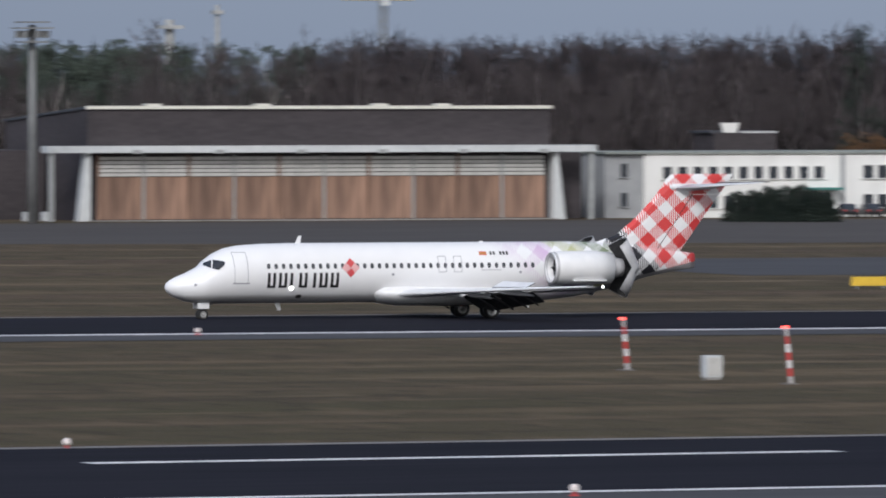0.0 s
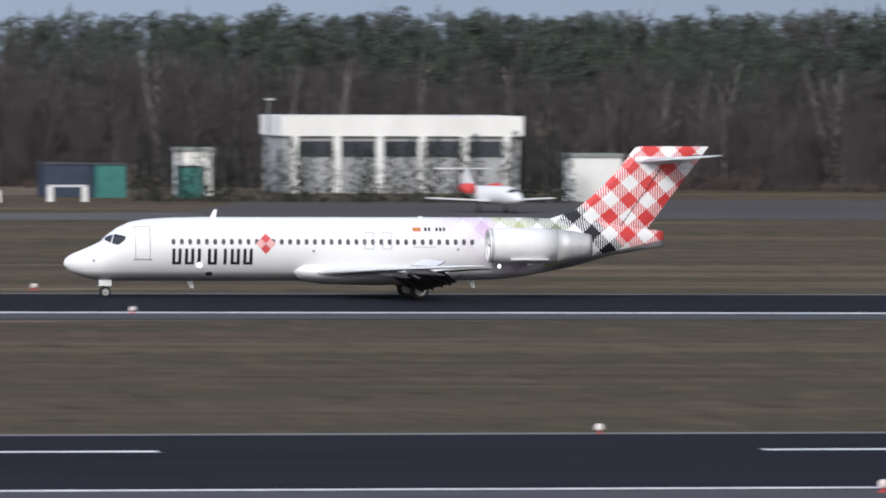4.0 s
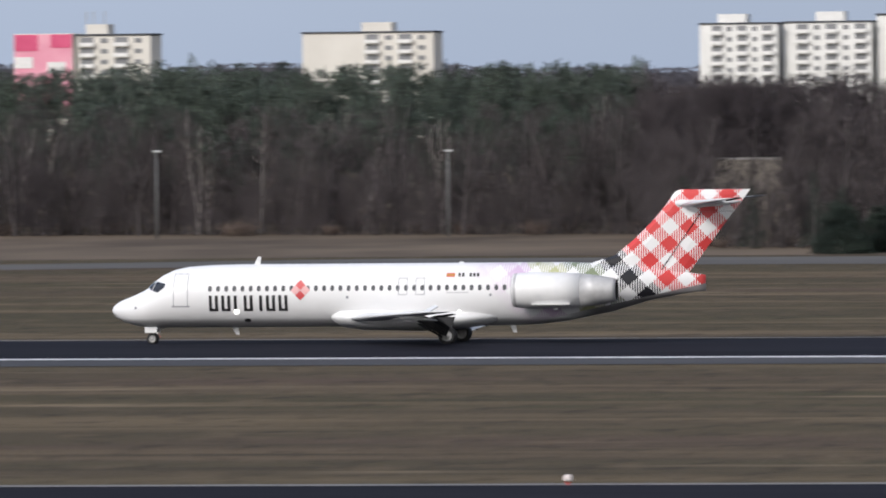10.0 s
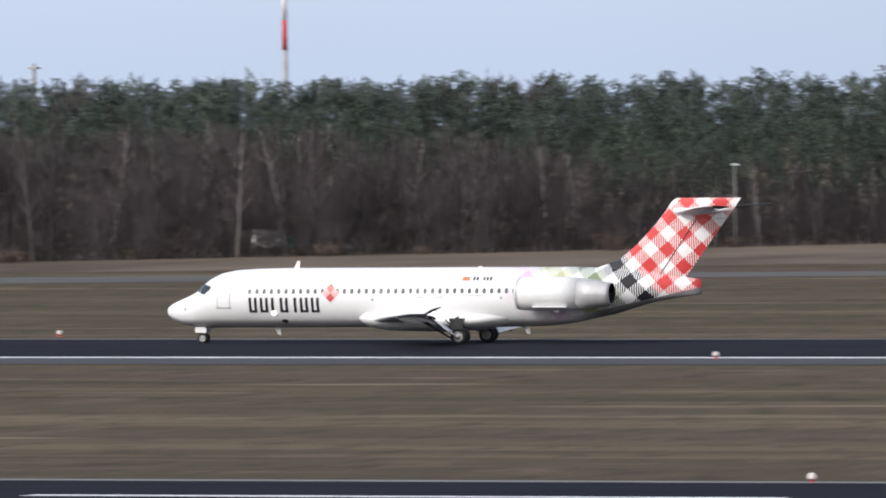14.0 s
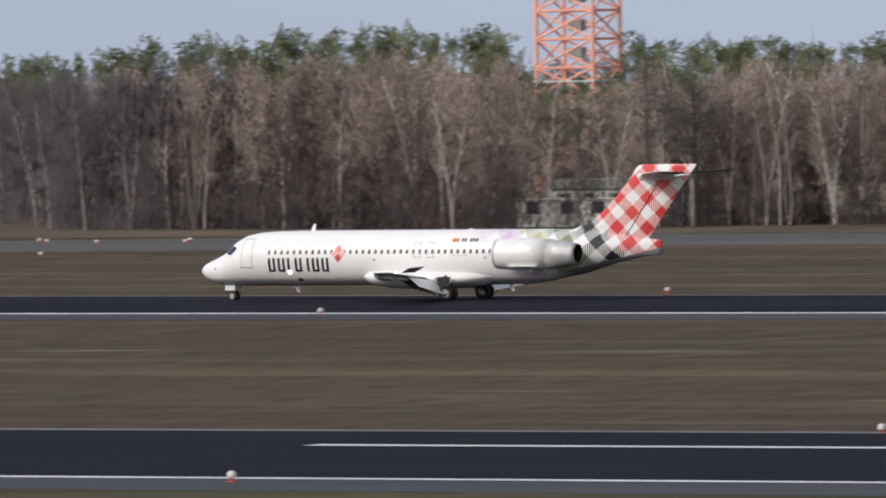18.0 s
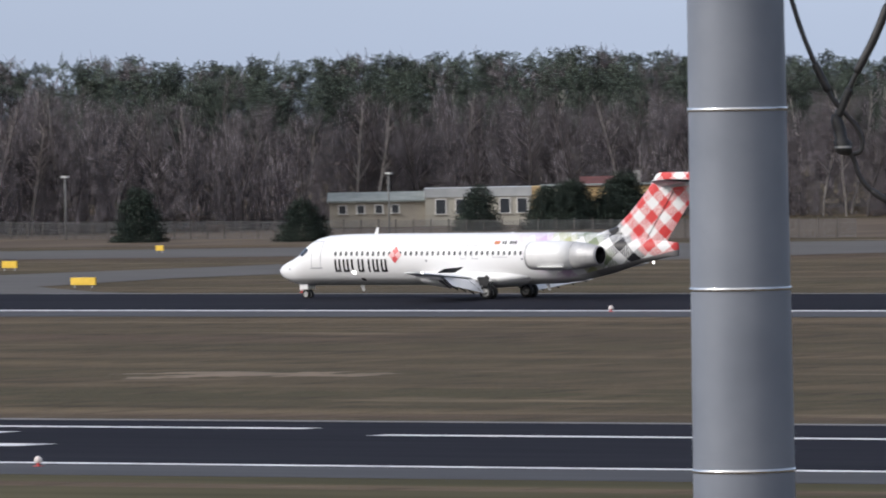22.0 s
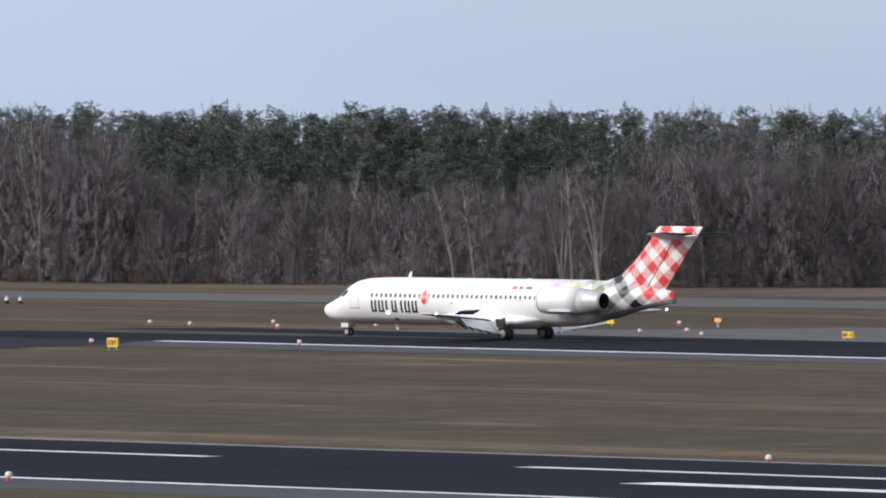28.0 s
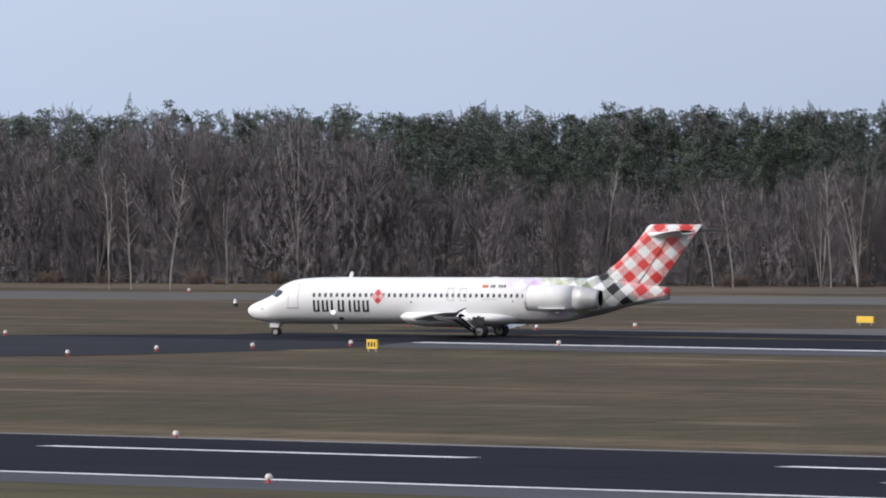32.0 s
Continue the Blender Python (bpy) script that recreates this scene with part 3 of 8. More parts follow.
        # flaps, run out and drooped
        for (ya, yb), kind in (((2.2, 3.3), "inboard_flap"), ((3.4, 8.5), "outboard_flap"), ((8.6, 13.4), "aileron")):
            bm = bmesh.new()
            rr = []
            for y in (ya, yb):
                k = [s for s in secs if s[0] <= y][-1]
                q = secs[secs.index(k) + 1]
                f = (y - k[0]) / (q[0] - k[0])
                x, z, c = (k[i] + (q[i] - k[i]) * f for i in (1, 2, 3))
                fc = 0.33 * c if kind != "aileron" else 0.21 * c
                droop = 0.66 if kind != "aileron" else 0.12
                start = 0.82 if kind != "aileron" else 0.795
                rr.append(foil(x + c * start, side * y, z - (0.10 if droop > 0.1 else 0.0), fc, 0.07, fc * droop))
            loft(bm, rr)
            bmesh.ops.recalc_face_normals(bm, faces=bm.faces)
            # downward faces and ends take the dark colour, in place of wing shade
            if kind != "aileron":
                bm.normal_update()
                for f in bm.faces:
                    f.material_index = 1 if f.normal.z < -0.15 or abs(f.normal.y) > 0.9 else 0
            part(kind, bm, {"inboard_flap": (WING_GREY, DARK_FLAP), "outboard_flap": (WHITE_PAINT, DARK_FLAP), "aileron": DARK_FLAP}[kind], wing, smooth=kind == "aileron")
            if kind == "outboard_flap":
                for y in (4.2, 5.6, 7.0, 8.2):
                    q = (y - 3.4) / 5.1
                    p0, p1 = rr[0][0].lerp(rr[1][0], q), rr[0][8].lerp(rr[1][8], q)
                    bm = bmesh.new()
                    tube(bm, p0 + Vector((-0.5, 0, -0.12)), p1 + Vector((-0.25, 0, -0.16)), 0.10, 0.05, 8)
                    part("flap_hinge", bm, DARK_METAL, wing, "dark flap hinge arm", smooth=True)
        for y, x, z in ((5.3, 19.0, 1.62), (8.5, 19.8, 1.88)):
            bm = bmesh.new()
            rings = [ring_at(x + dx, side * y, z + dz, w, h, 12) for dx, dz, w, h in ((-1.4, 0.02, 0.02, 0.03), (-0.9, -0.08, 0.10, 0.14), (0.2, -0.16, 0.11, 0.17), (1.2, -0.34, 0.02, 0.03))]
            loft(bm, rings)
            part("flap_track_fairing", bm, WING_GREY, wing, smooth=True)
        # raised spoilers
        bm = bmesh.new()
        loft(bm, [[Vector((19.55, side * 5.2, 2.01)), Vector((20.3, side * 5.2, 2.38)), Vector((20.3, side * 5.2, 2.34)), Vector((19.55, side * 5.2, 1.97))],
                  [Vector((20.5, side * 8.5, 2.07)), Vector((21.05, side * 8.5, 2.34)), Vector((21.05, side * 8.5, 2.30)), Vector((20.5, side * 8.5, 2.03))]])
        bmesh.ops.recalc_face_normals(bm, faces=bm.faces)
        # faces turned down or aft have their shade painted on
        bm.normal_update()
        for f in bm.faces:
            f.material_index = 1 if f.normal.z < 0.2 else 0
        part("spoiler", bm, (WING_GREY, DARK_FLAP), wing, "raised spoiler with its underside coloured dark for shade")
        bm = bmesh.new()
        bmesh.ops.create_uvsphere(bm, u_segments=10, v_segments=6, radius=0.09, matrix=Matrix.Translation((23.25, side * 14.0, 2.2)))
        part("wingtip_lamp", bm, LAMP_WHITE, wing, "lit wingtip lamp")
    # engines on stub pylons
    doors = []
    for side in (-1, 1):
        y, z = side * 2.72, 3.12
        bm = bmesh.new()
        prof = [(24.95, 0.74), (24.62, 0.80), (24.50, 0.86), (24.45, 0.92), (24.50, 0.97), (24.75, 1.01), (25.6, 1.05), (27.2, 1.04), (28.45, 0.97), (28.45, 0.90), (27.0, 0.72)]
        loft(bm, [ring_at(x, y, z, r, r, 36) for x, r in prof], caps=False)
        nac = part("engine_cowl", bm, WHITE_PAINT, plane, smooth=True)
        bm = bmesh.new()
        loft(bm, [ring_at(x, y, z, r, r, 36) for x, r in ((24.60, 0.805), (24.47, 0.88), (24.44, 0.92), (24.47, 0.962), (24.72, 1.012))], caps=False)
        part("intake_lip", bm, BARE_METAL, nac, smooth=True)
        bm = bmesh.new()
        loft(bm, [ring_at(24.95, y, z, 0.76, 0.76, 30), ring_at(25.1, y, z, 0.70, 0.70, 30)])
        loft(bm, [ring_at(24.5, y, z, 0.02, 0.02, 16), ring_at(24.75, y, z, 0.16, 0.16, 16), ring_at(24.96, y, z, 0.22, 0.22, 16)])
        part("fan", bm, DARK_METAL, nac, smooth=True)
        bm = bmesh.new()
        loft(bm, [ring_at(x, y, z, r, r, 30) for x, r in ((28.2, 0.62), (28.9, 0.58), (29.25, 0.54), (29.25, 0.50), (28.8, 0.46))], caps=False)
        loft(bm, [ring_at(28.3, y, z, 0.6, 0.6, 30), ring_at(28.32, y, z, 0.1, 0.1, 30)])
        part("exhaust_pipe", bm, BARE_METAL, nac, smooth=True)
        for k in (-1, 1):
            bm = bmesh.new()
            m = 16
            rings = []
            for x, r in ((28.48, 0.93), (28.46, 0.965), (29.3, 0.88), (30.3, 0.70), (30.55, 0.64), (30.53, 0.62)):
                rings.append([Vector((x - 28.5, r * math.cos(math.pi * i / m), k * r * math.sin(math.pi * i / m))) for i in range(m + 1)])
            loft(bm, rings, close=False)
            bmesh.ops.recalc_face_normals(bm, faces=bm.faces)
            door = part("thrust_reverser_door", bm, BURNT_METAL, plane, "bare metal clamshell door", smooth=True)
            bm = bmesh.new()
            loft(bm, [[Vector((x - 28.5, r * math.cos(math.pi * i / m), k * r * math.sin(math.pi * i / m))) for i in range(m + 1)] for x, r in ((28.48, 0.93), (29.3, 0.82), (30.53, 0.61))], close=False)
            part("door_lining", bm, DARK_METAL, door, "dark sooty inside of the door", smooth=True)
            doors.append((door, y, z, k))
        bm = bmesh.new()
        loft(bm, [foil(25.6, side * 1.3, 3.15, 4.0, 0.05), foil(25.7, side * 2.2, 3.15, 3.2, 0.05)])
        bmesh.ops.recalc_face_normals(bm, faces=bm.faces)
        part("pylon", bm, WHITE_PAINT, plane, smooth=True)
        bm = bmesh.new()
        box(bm, 25.7, 27.9, y + side * 0.62, y + side * 0.95, 2.30, 2.36, 0.01)
        part("strake", bm, WHITE_PAINT, nac)
        bm = bmesh.new()
        box(bm, 26.8, 27.1, y - 0.05, y + 0.05, 1.96, 2.12, 0.02)
        part("drain_mast", bm, WHITE_PAINT, nac)
    # fin, its cap and the rudder
    def fin_ring(z, xa, xb, th, front=0.0, back=0.05):
        return [Vector((xa + (xb - xa) * k, s * th * w, z)) for k, w, s in ((0, front, 1), (0.12, max(0.8, front), 1), (0.35, 1, 1), (0.7, max(0.7, back), 1), (1, back, 1), (1, back, -1), (0.7, max(0.7, back), -1), (0.35, 1, -1), (0.12, max(0.8, front), -1), (0, front, -1))]

    bm = bmesh.new()
    loft(bm, [fin_ring(*r, 0.02, 0.85) for r in ((4.1, 27.4, 32.66, 0.22), (4.62, 28.55, 33.03, 0.24), (5.08, 30.0, 33.35, 0.25), (6.0, 31.15, 34.0, 0.24), (6.98, 32.15, 34.7, 0.22), (7.62, 32.72, 35.16, 0.20))])
    bmesh.ops.recalc_face_normals(bm, faces=bm.faces)
    fin = part("fin", bm, GINGHAM, plane, "red and white gingham fin")
    bm = bmesh.new()
    loft(bm, [fin_ring(*r, 0.02, 0.08) for r in ((7.624, 32.725, 37.05, 0.20), (8.2, 33.18, 37.5, 0.19), (8.61, 33.46, 37.8, 0.16), (8.8, 33.66, 37.94, 0.13), (8.89, 33.9, 38.01, 0.08))])
    bmesh.ops.recalc_face_normals(bm, faces=bm.faces)
    part("fin_cap", bm, GINGHAM, fin)
    bm = bmesh.new()
    loft(bm, [fin_ring(*r, 0.95, 0.08) for r in ((4.02, 32.63, 34.34, 0.19), (7.60, 35.18, 37.02, 0.165))])
    bmesh.ops.recalc_face_normals(bm, faces=bm.faces)
    part("rudder", bm, GINGHAM, plane)
    bm = bmesh.new()
    for q in (-1, 1):
        tube(bm, (32.68, q * 0.19, 4.1), (35.15, q * 0.168, 7.60), 0.03, 0.03, 6)
    part("rudder_hinge_line", bm, DARK_METAL, plane)
    # T-tail
    bm = bmesh.new()
    loft(bm, [ring_at(x, 0, z, w, h, 20) for x, z, w, h in ((33.45, 8.10, 0.05, 0.08), (33.8, 8.08, 0.28, 0.26), (35.0, 8.06, 0.33, 0.28), (36.6, 8.12, 0.22, 0.17), (37.5, 8.18, 0.03, 0.03))])
    part("tail_bullet", bm, WING_GREY, plane, smooth=True)
    for side in (-1, 1):
        bm = bmesh.new()
        secs = [(0.1, 33.8, 8.10, 3.4, 0.045), (2.8, 35.3, 8.08, 2.4, 0.042), (5.3, 36.8, 8.06, 1.4, 0.04), (5.6, 37.2, 8.06, 0.9, 0.02)]
        loft(bm, [foil(x, side * y, z + 0.10 * (x - 35.2) + 0.02 * y, c * 0.76, t, -0.10 * 0.76 * c) for y, x, z, c, t in secs])  # trimmed nose-up: leading edge low
        bmesh.ops.recalc_face_normals(bm, faces=bm.faces)
        tail = part("tailplane", bm, WING_GREY, plane, "grey tailplane", smooth=True)
        bm = bmesh.new()
        loft(bm, [foil(x + c * 0.77, side * y, z + 0.10 * (x + c * 0.77 - 35.2) + 0.02 * y - 0.004, c * 0.30, 0.09, -0.03 * c) for y, x, z, c in ((0.45, 34.0, 8.10, 3.27), (2.8, 35.3, 8.08, 2.4), (5.2, 36.74, 8.06, 1.44))])
        bmesh.ops.recalc_face_normals(bm, faces=bm.faces)
        # the dark colour stands for shade along the tailplane's rear
        part("elevator", bm, DARK_FLAP, tail, "elevator coloured dark for shade", smooth=True)
    # undercarriage
    bm = bmesh.new()
    tube(bm, (2.42, 0, 1.2), (2.42, 0, 0.34), 0.075, 0.06)
    tube(bm, (2.42, -0.3, 0.34), (2.42, 0.3, 0.34), 0.05, 0.05)
    tube(bm, (3.3, 0, 1.1), (2.45, 0, 0.6), 0.04, 0.035)
    part("nose_leg", bm, BARE_METAL, plane, smooth=True)
    for y in (-0.22, 0.22):
        wheel("nose_wheel", 2.42, y, 0.33, 0.18, plane)
    for y in (-0.42, 0.42):
        bm = bmesh.new()
        box(bm, 2.0, 2.75, y - 0.015, y + 0.015, 0.68, 1.04, 0.006)
        part("nose_gear_door", bm, WHITE_PAINT, plane)
    for side in (-1, 1):
        y = side * 2.44
        bm = bmesh.new()
        tube(bm, (20.3, y, 1.7), (20.5, y, 0.52), 0.12, 0.10)
        tube(bm, (20.5, y - 0.42, 0.52), (20.5, y + 0.42, 0.52), 0.07, 0.07)
        tube(bm, (20.4, y - side * 1.0, 1.45), (20.5, y, 0.85), 0.06, 0.05)
        tube(bm, (19.5, y, 1.5), (20.45, y, 0.8), 0.05, 0.045)
        part("main_leg", bm, DARK_METAL, plane, smooth=True)
        for dy in (-0.31, 0.31):
            wheel("main_wheel", 20.5, y + dy, 0.51, 0.36, plane)
        bm = bmesh.new()
        loft(bm, [[Vector((xa, q, za)) for xa, za in ((20.15, 0.98), (20.85, 0.92), (21.05, 1.62), (20.0, 1.62))] for q in (y + side * 0.62, y + side * 0.65)])
        bmesh.ops.recalc_face_normals(bm, faces=bm.faces)
        part("main_gear_door", bm, DARK_METAL, plane)
    bm = bmesh.new()
    bmesh.ops.create_uvsphere(bm, u_segments=10, v_segments=6, radius=0.1, matrix=Matrix.Translation((19.5, -0.2, 0.86)))
    part("belly_beacon", bm, BEACON_RED, plane, "red anti-collision beacon")
    return plane, doors


AIRLINER, REVERSERS = airliner()


# ---- woods ----
BIRCH_BARK = surface("birch_bark", (0.13, 0.118, 0.112), (0.36, 0.33, 0.31), 1.4, 0.85, stretch=(3, 3, 1), per_piece=0.25)
DARK_BARK = surface("dark_bark", (0.056, 0.049, 0.050), (0.086, 0.075, 0.074), 2.0, 0.9, stretch=(3, 3, 1), per_piece=0.2)


def foliage(name, dark, light, scale=0.4, through=0.45):
    """Fine twigs or needles: mottled, matt, and letting part of the light through."""
    m = surface(name, dark, light, scale, 0.95, per_piece=0.18, spec=0.05)
    n, l = m.node_tree.nodes, m.node_tree.links
    shader = n["Principled BSDF"]
    source = shader.inputs["Base Color"].links[0].from_socket
    thin_ = n.new("ShaderNodeBsdfTranslucent")
    both = n.new("ShaderNodeMixShader")
    both.inputs[0].default_value = through
    l.new(source, thin_.inputs[0])
    l.new(shader.outputs[0], both.inputs[1])
    l.new(thin_.outputs[0], both.inputs[2])
    out = [q for q in n if q.type == "OUTPUT_MATERIAL"][0]
    l.new(both.outputs[0], out.inputs[0])
    return m


def spray(name, dark, light, cover, patch=0.14):
    """Sprays of twigs or needles too fine to tell apart: each flake covers only a share of what lies behind it."""
    m, n, l, b = nodes_of(name)
    n.remove(b)
    co = n.new("ShaderNodeTexCoord")
    wide = n.new("ShaderNodeTexNoise")
    wide.inputs["Scale"].default_value, wide.inputs["Detail"].default_value = patch, 3
    l.new(co.outputs["Object"], wide.inputs["Vector"])
    lump = n.new("ShaderNodeMapRange")
    lump.inputs[1].default_value, lump.inputs[2].default_value = 0.32, 0.68
    l.new(wide.outputs[0], lump.inputs[0])
    geo = n.new("ShaderNodeNewGeometry")
    each = n.new("ShaderNodeMapRange")
    each.inputs[3].default_value, each.inputs[4].default_value = -0.14, 0.14
    l.new(geo.outputs["Random Per Island"], each.inputs[0])
    add = n.new("ShaderNodeMath")
    add.operation, add.use_clamp = "ADD", True
    l.new(lump.outputs[0], add.inputs[0])
    l.new(each.outputs[0], add.inputs[1])
    mix = n.new("ShaderNodeMix")
    mix.data_type = "RGBA"
    mix.inputs[6].default_value, mix.inputs[7].default_value = (*dark, 1), (*light, 1)
    l.new(add.outputs[0], mix.inputs[0])
    up = n.new("ShaderNodeCombineXYZ")          # a spray of twigs has no face of its own: it takes light from the open side
    up.inputs[0].default_value, up.inputs[1].default_value, up.inputs[2].default_value = 0.25, -0.87, 0.43
    matt = n.new("ShaderNodeBsdfDiffuse")
    l.new(mix.outputs[2], matt.inputs[0])
    l.new(up.outputs[0], matt.inputs["Normal"])
    gaps = n.new("ShaderNodeBsdfTransparent")
    both = n.new("ShaderNodeMixShader")
    fine = n.new("ShaderNodeTexNoise")
    fine.inputs["Scale"].default_value, fine.inputs["Detail"].default_value = 3.2, 4
    l.new(co.outputs["Object"], fine.inputs["Vector"])
    ragged = n.new("ShaderNodeMapRange")
    ragged.inputs[1].default_value, ragged.inputs[2].default_value = 0.32, 0.68
    ragged.inputs[4].default_value = min(1.0, 2 * cover)
    l.new(fine.outputs[0], ragged.inputs[0])
    l.new(ragged.outputs[0], both.inputs[0])
    l.new(gaps.outputs[0], both.inputs[1])
    l.new(matt.outputs[0], both.inputs[2])
    l.new(both.outputs[0], [q for q in n if q.type == "OUTPUT_MATERIAL"][0].inputs[0])
    return m


TWIGS = spray("bare_twigs", (0.068, 0.060, 0.063), (0.090, 0.079, 0.082), 0.33)
TWIGS_RED = spray("reddish_birch_twigs", (0.092, 0.076, 0.074), (0.136, 0.112, 0.105), 0.33)
# lighter, bluer copy of the bare twigs that stands for haze
TWIGS_GREY = spray("hazed_grey_twigs", (0.118, 0.108, 0.119), (0.140, 0.128, 0.140), 0.36)
# darker copy of the bare twigs, with shade put into its colour
TWIGS_DARK = spray("shade_dark_twigs", (0.046, 0.041, 0.045), (0.060, 0.052, 0.056), 0.36)
# paler copy of the birch twigs; the sun on them is in the colour
TWIGS_SUNLIT = spray("sunlit_birch_twigs", (0.260, 0.205, 0.186), (0.420, 0.340, 0.305), 0.33)
NEEDLES = spray("pine_needles", (0.056, 0.071, 0.065), (0.074, 0.091, 0.074), 0.66, 0.22)
# lighter copy of the pine needles, with sunlight put into the colour
SUNLIT_NEEDLES = spray("sunlit_pine_needles", (0.084, 0.098, 0.056), (0.146, 0.162, 0.088), 0.66, 0.22)
SPRUCE = spray("dark_spruce_needles", (0.022, 0.031, 0.029), (0.044, 0.058, 0.048), 0.85, 0.5)
SILVER_BARK = surface("silver_birch_bark", (0.34, 0.31, 0.285), (0.74, 0.70, 0.65), 1.4, 0.85, stretch=(3, 3, 1), per_piece=0.2)
SCRUB = foliage("winter_scrub", (0.120, 0.094, 0.086), (0.200, 0.156, 0.130))

rng = np.random.default_rng(7)


class Sticks:
    """Collects thin tapering sticks and leaf-like flakes as one mesh."""

    def __init__(self):
        self.v, self.f, self.n = [], [], 0

    def stick(self, a, b, ra, rb, sides=3):
        a, b = np.asarray(a, float), np.asarray(b, float)
        d = (b - a) / (np.linalg.norm(b - a) + 1e-9)
        u = np.cross(d, (0.3, 0.9, 0.2))
        u /= np.linalg.norm(u) + 1e-9
        w = np.cross(d, u)
        ang = np.arange(sides) * 2 * np.pi / sides
        ring = np.cos(ang)[:, None] * u + np.sin(ang)[:, None] * w
        self.v.append(a + ring * ra)
        self.v.append(b + ring * rb)
        k = self.n
        for i in range(sides):
            j = (i + 1) % sides
            self.f.append((k + i, k + j, k + sides + j))
            self.f.append((k + i, k + sides + j, k + sides + i))
        self.n += 2 * sides

    def blades(self, roots, tips, width):
        """One thin triangle each."""
        roots, tips = np.asarray(roots), np.asarray(tips)
        d = tips - roots
        side = np.cross(d, rng.normal(size=d.shape))
        side *= (width / (np.linalg.norm(side, axis=1) + 1e-9))[:, None]
        v = np.stack([roots - side, roots + side, tips], 1).reshape(-1, 3)
        m = len(roots)
        self.v.append(v)
        self.f.extend(map(tuple, (np.arange(3 * m).reshape(m, 3) + self.n).tolist()))
        self.n += 3 * m

    def arrays(self):
        return np.concatenate(self.v), np.array(self.f, dtype=np.int32)


def mesh_from(name, v, f, material):
    me = bpy.data.meshes.new(name)
    me.vertices.add(len(v))
    me.vertices.foreach_set("co", np.ascontiguousarray(v, dtype=np.float32).ravel())
    me.loops.add(3 * len(f))
    me.loops.foreach_set("vertex_index", np.ascontiguousarray(f, dtype=np.int32).ravel())
    me.polygons.add(len(f))
    me.polygons.foreach_set("loop_start", np.arange(0, 3 * len(f), 3, dtype=np.int32))
    me.materials.append(material)
    me.update()
    me.validate()
    return me


def bare_tree(h, stems=1, spread=0.26, lean=0.03, limbs=17, twig=5, first=0.28, girth=0.011, wide=0.036, m=8, bend=0.08):
    """A leafless broadleaf tree: stems and limbs, and the fine branches of its crown."""
    wood, fine = Sticks(), Sticks()
    for s in range(stems):
        dirn = np.array([rng.normal(0, lean + 1.2 * bend * (stems > 1)), rng.normal(0, lean), 1.0])
        pts = [np.zeros(3)]
        hh = h * (1 if s == 0 else rng.uniform(0.75, 0.95))
        for i in range(7):
            dirn += np.array([rng.normal(0, bend), rng.normal(0, bend), 0])
            pts.append(pts[-1] + dirn / np.linalg.norm(dirn) * hh / 7)
        r0 = h * girth / (1 if stems == 1 else 1.3)
        rad = [r0 * (1 - i / 7.6) ** 0.8 for i in range(8)]
        for i in range(7):
            wood.stick(pts[i], pts[i + 1], rad[i], rad[i + 1], 6)
        for k in range(limbs // stems + 2):
            at = rng.uniform(first, 0.97)
            i = min(int(at * 7), 6)
            p = pts[i] + (pts[i + 1] - pts[i]) * (at * 7 - i)
            ang, up = rng.uniform(0, 2 * np.pi), rng.uniform(0.7, 1.7)
            d = np.array([np.cos(ang), np.sin(ang), up])
            d /= np.linalg.norm(d)
            ln = h * spread * (1.15 - at) ** 0.6 * rng.uniform(0.6, 1.1)
            mid = p + d * ln * 0.5
            d2 = d + np.array([0, 0, 0.25]) + rng.normal(0, 0.12, 3)
            end = mid + d2 / np.linalg.norm(d2) * ln * 0.5
            r = max(rad[i] * 0.50, 0.035)
            wood.stick(p, mid, r, r * 0.6, 3)
            wood.stick(mid, end, r * 0.6, 0.012, 3)
            for _ in range(twig):
                f = rng.uniform(0.25, 1.0)
                q = p + (mid - p) * f * 2 if f < 0.5 else mid + (end - mid) * (f * 2 - 1)
                sd = d + rng.normal(0, 0.55, 3) + np.array([0, 0, 0.2])
                sl = ln * rng.uniform(0.25, 0.5)
                tip = q + sd / np.linalg.norm(sd) * sl
                fine.blades([q], [tip], 0.03)
                along = rng.uniform(0.15, 1.0, (m, 1))
                roots = q + (tip - q) * along
                tips = roots + (sd / np.linalg.norm(sd) * 0.7 + rng.normal(0, 0.55, (m, 3)) + (0, 0, 0.15)) * sl * rng.uniform(0.3, 0.75, (m, 1))
                fine.blades(roots, tips, wide)
    return wood.arrays(), fine.arrays()


def clumps(out, centre, size, count, flat=0.6, leaf=0.34):
    """A loose tuft of needles."""
    d = rng.normal(size=(count, 3))
    d /= np.linalg.norm(d, axis=1)[:, None]
    r = rng.uniform(0.25, 1.0, (count, 1)) ** 0.5
    roots = centre + d * r * size * (1, 1, flat)
    way = rng.normal(0, 1, (count, 3))
    way -= d * np.sum(way * d, axis=1)[:, None] * 0.7
    tips = roots + way * leaf * rng.uniform(0.6, 1.2, (count, 1))
    out.blades(roots, tips, leaf * 0.36)


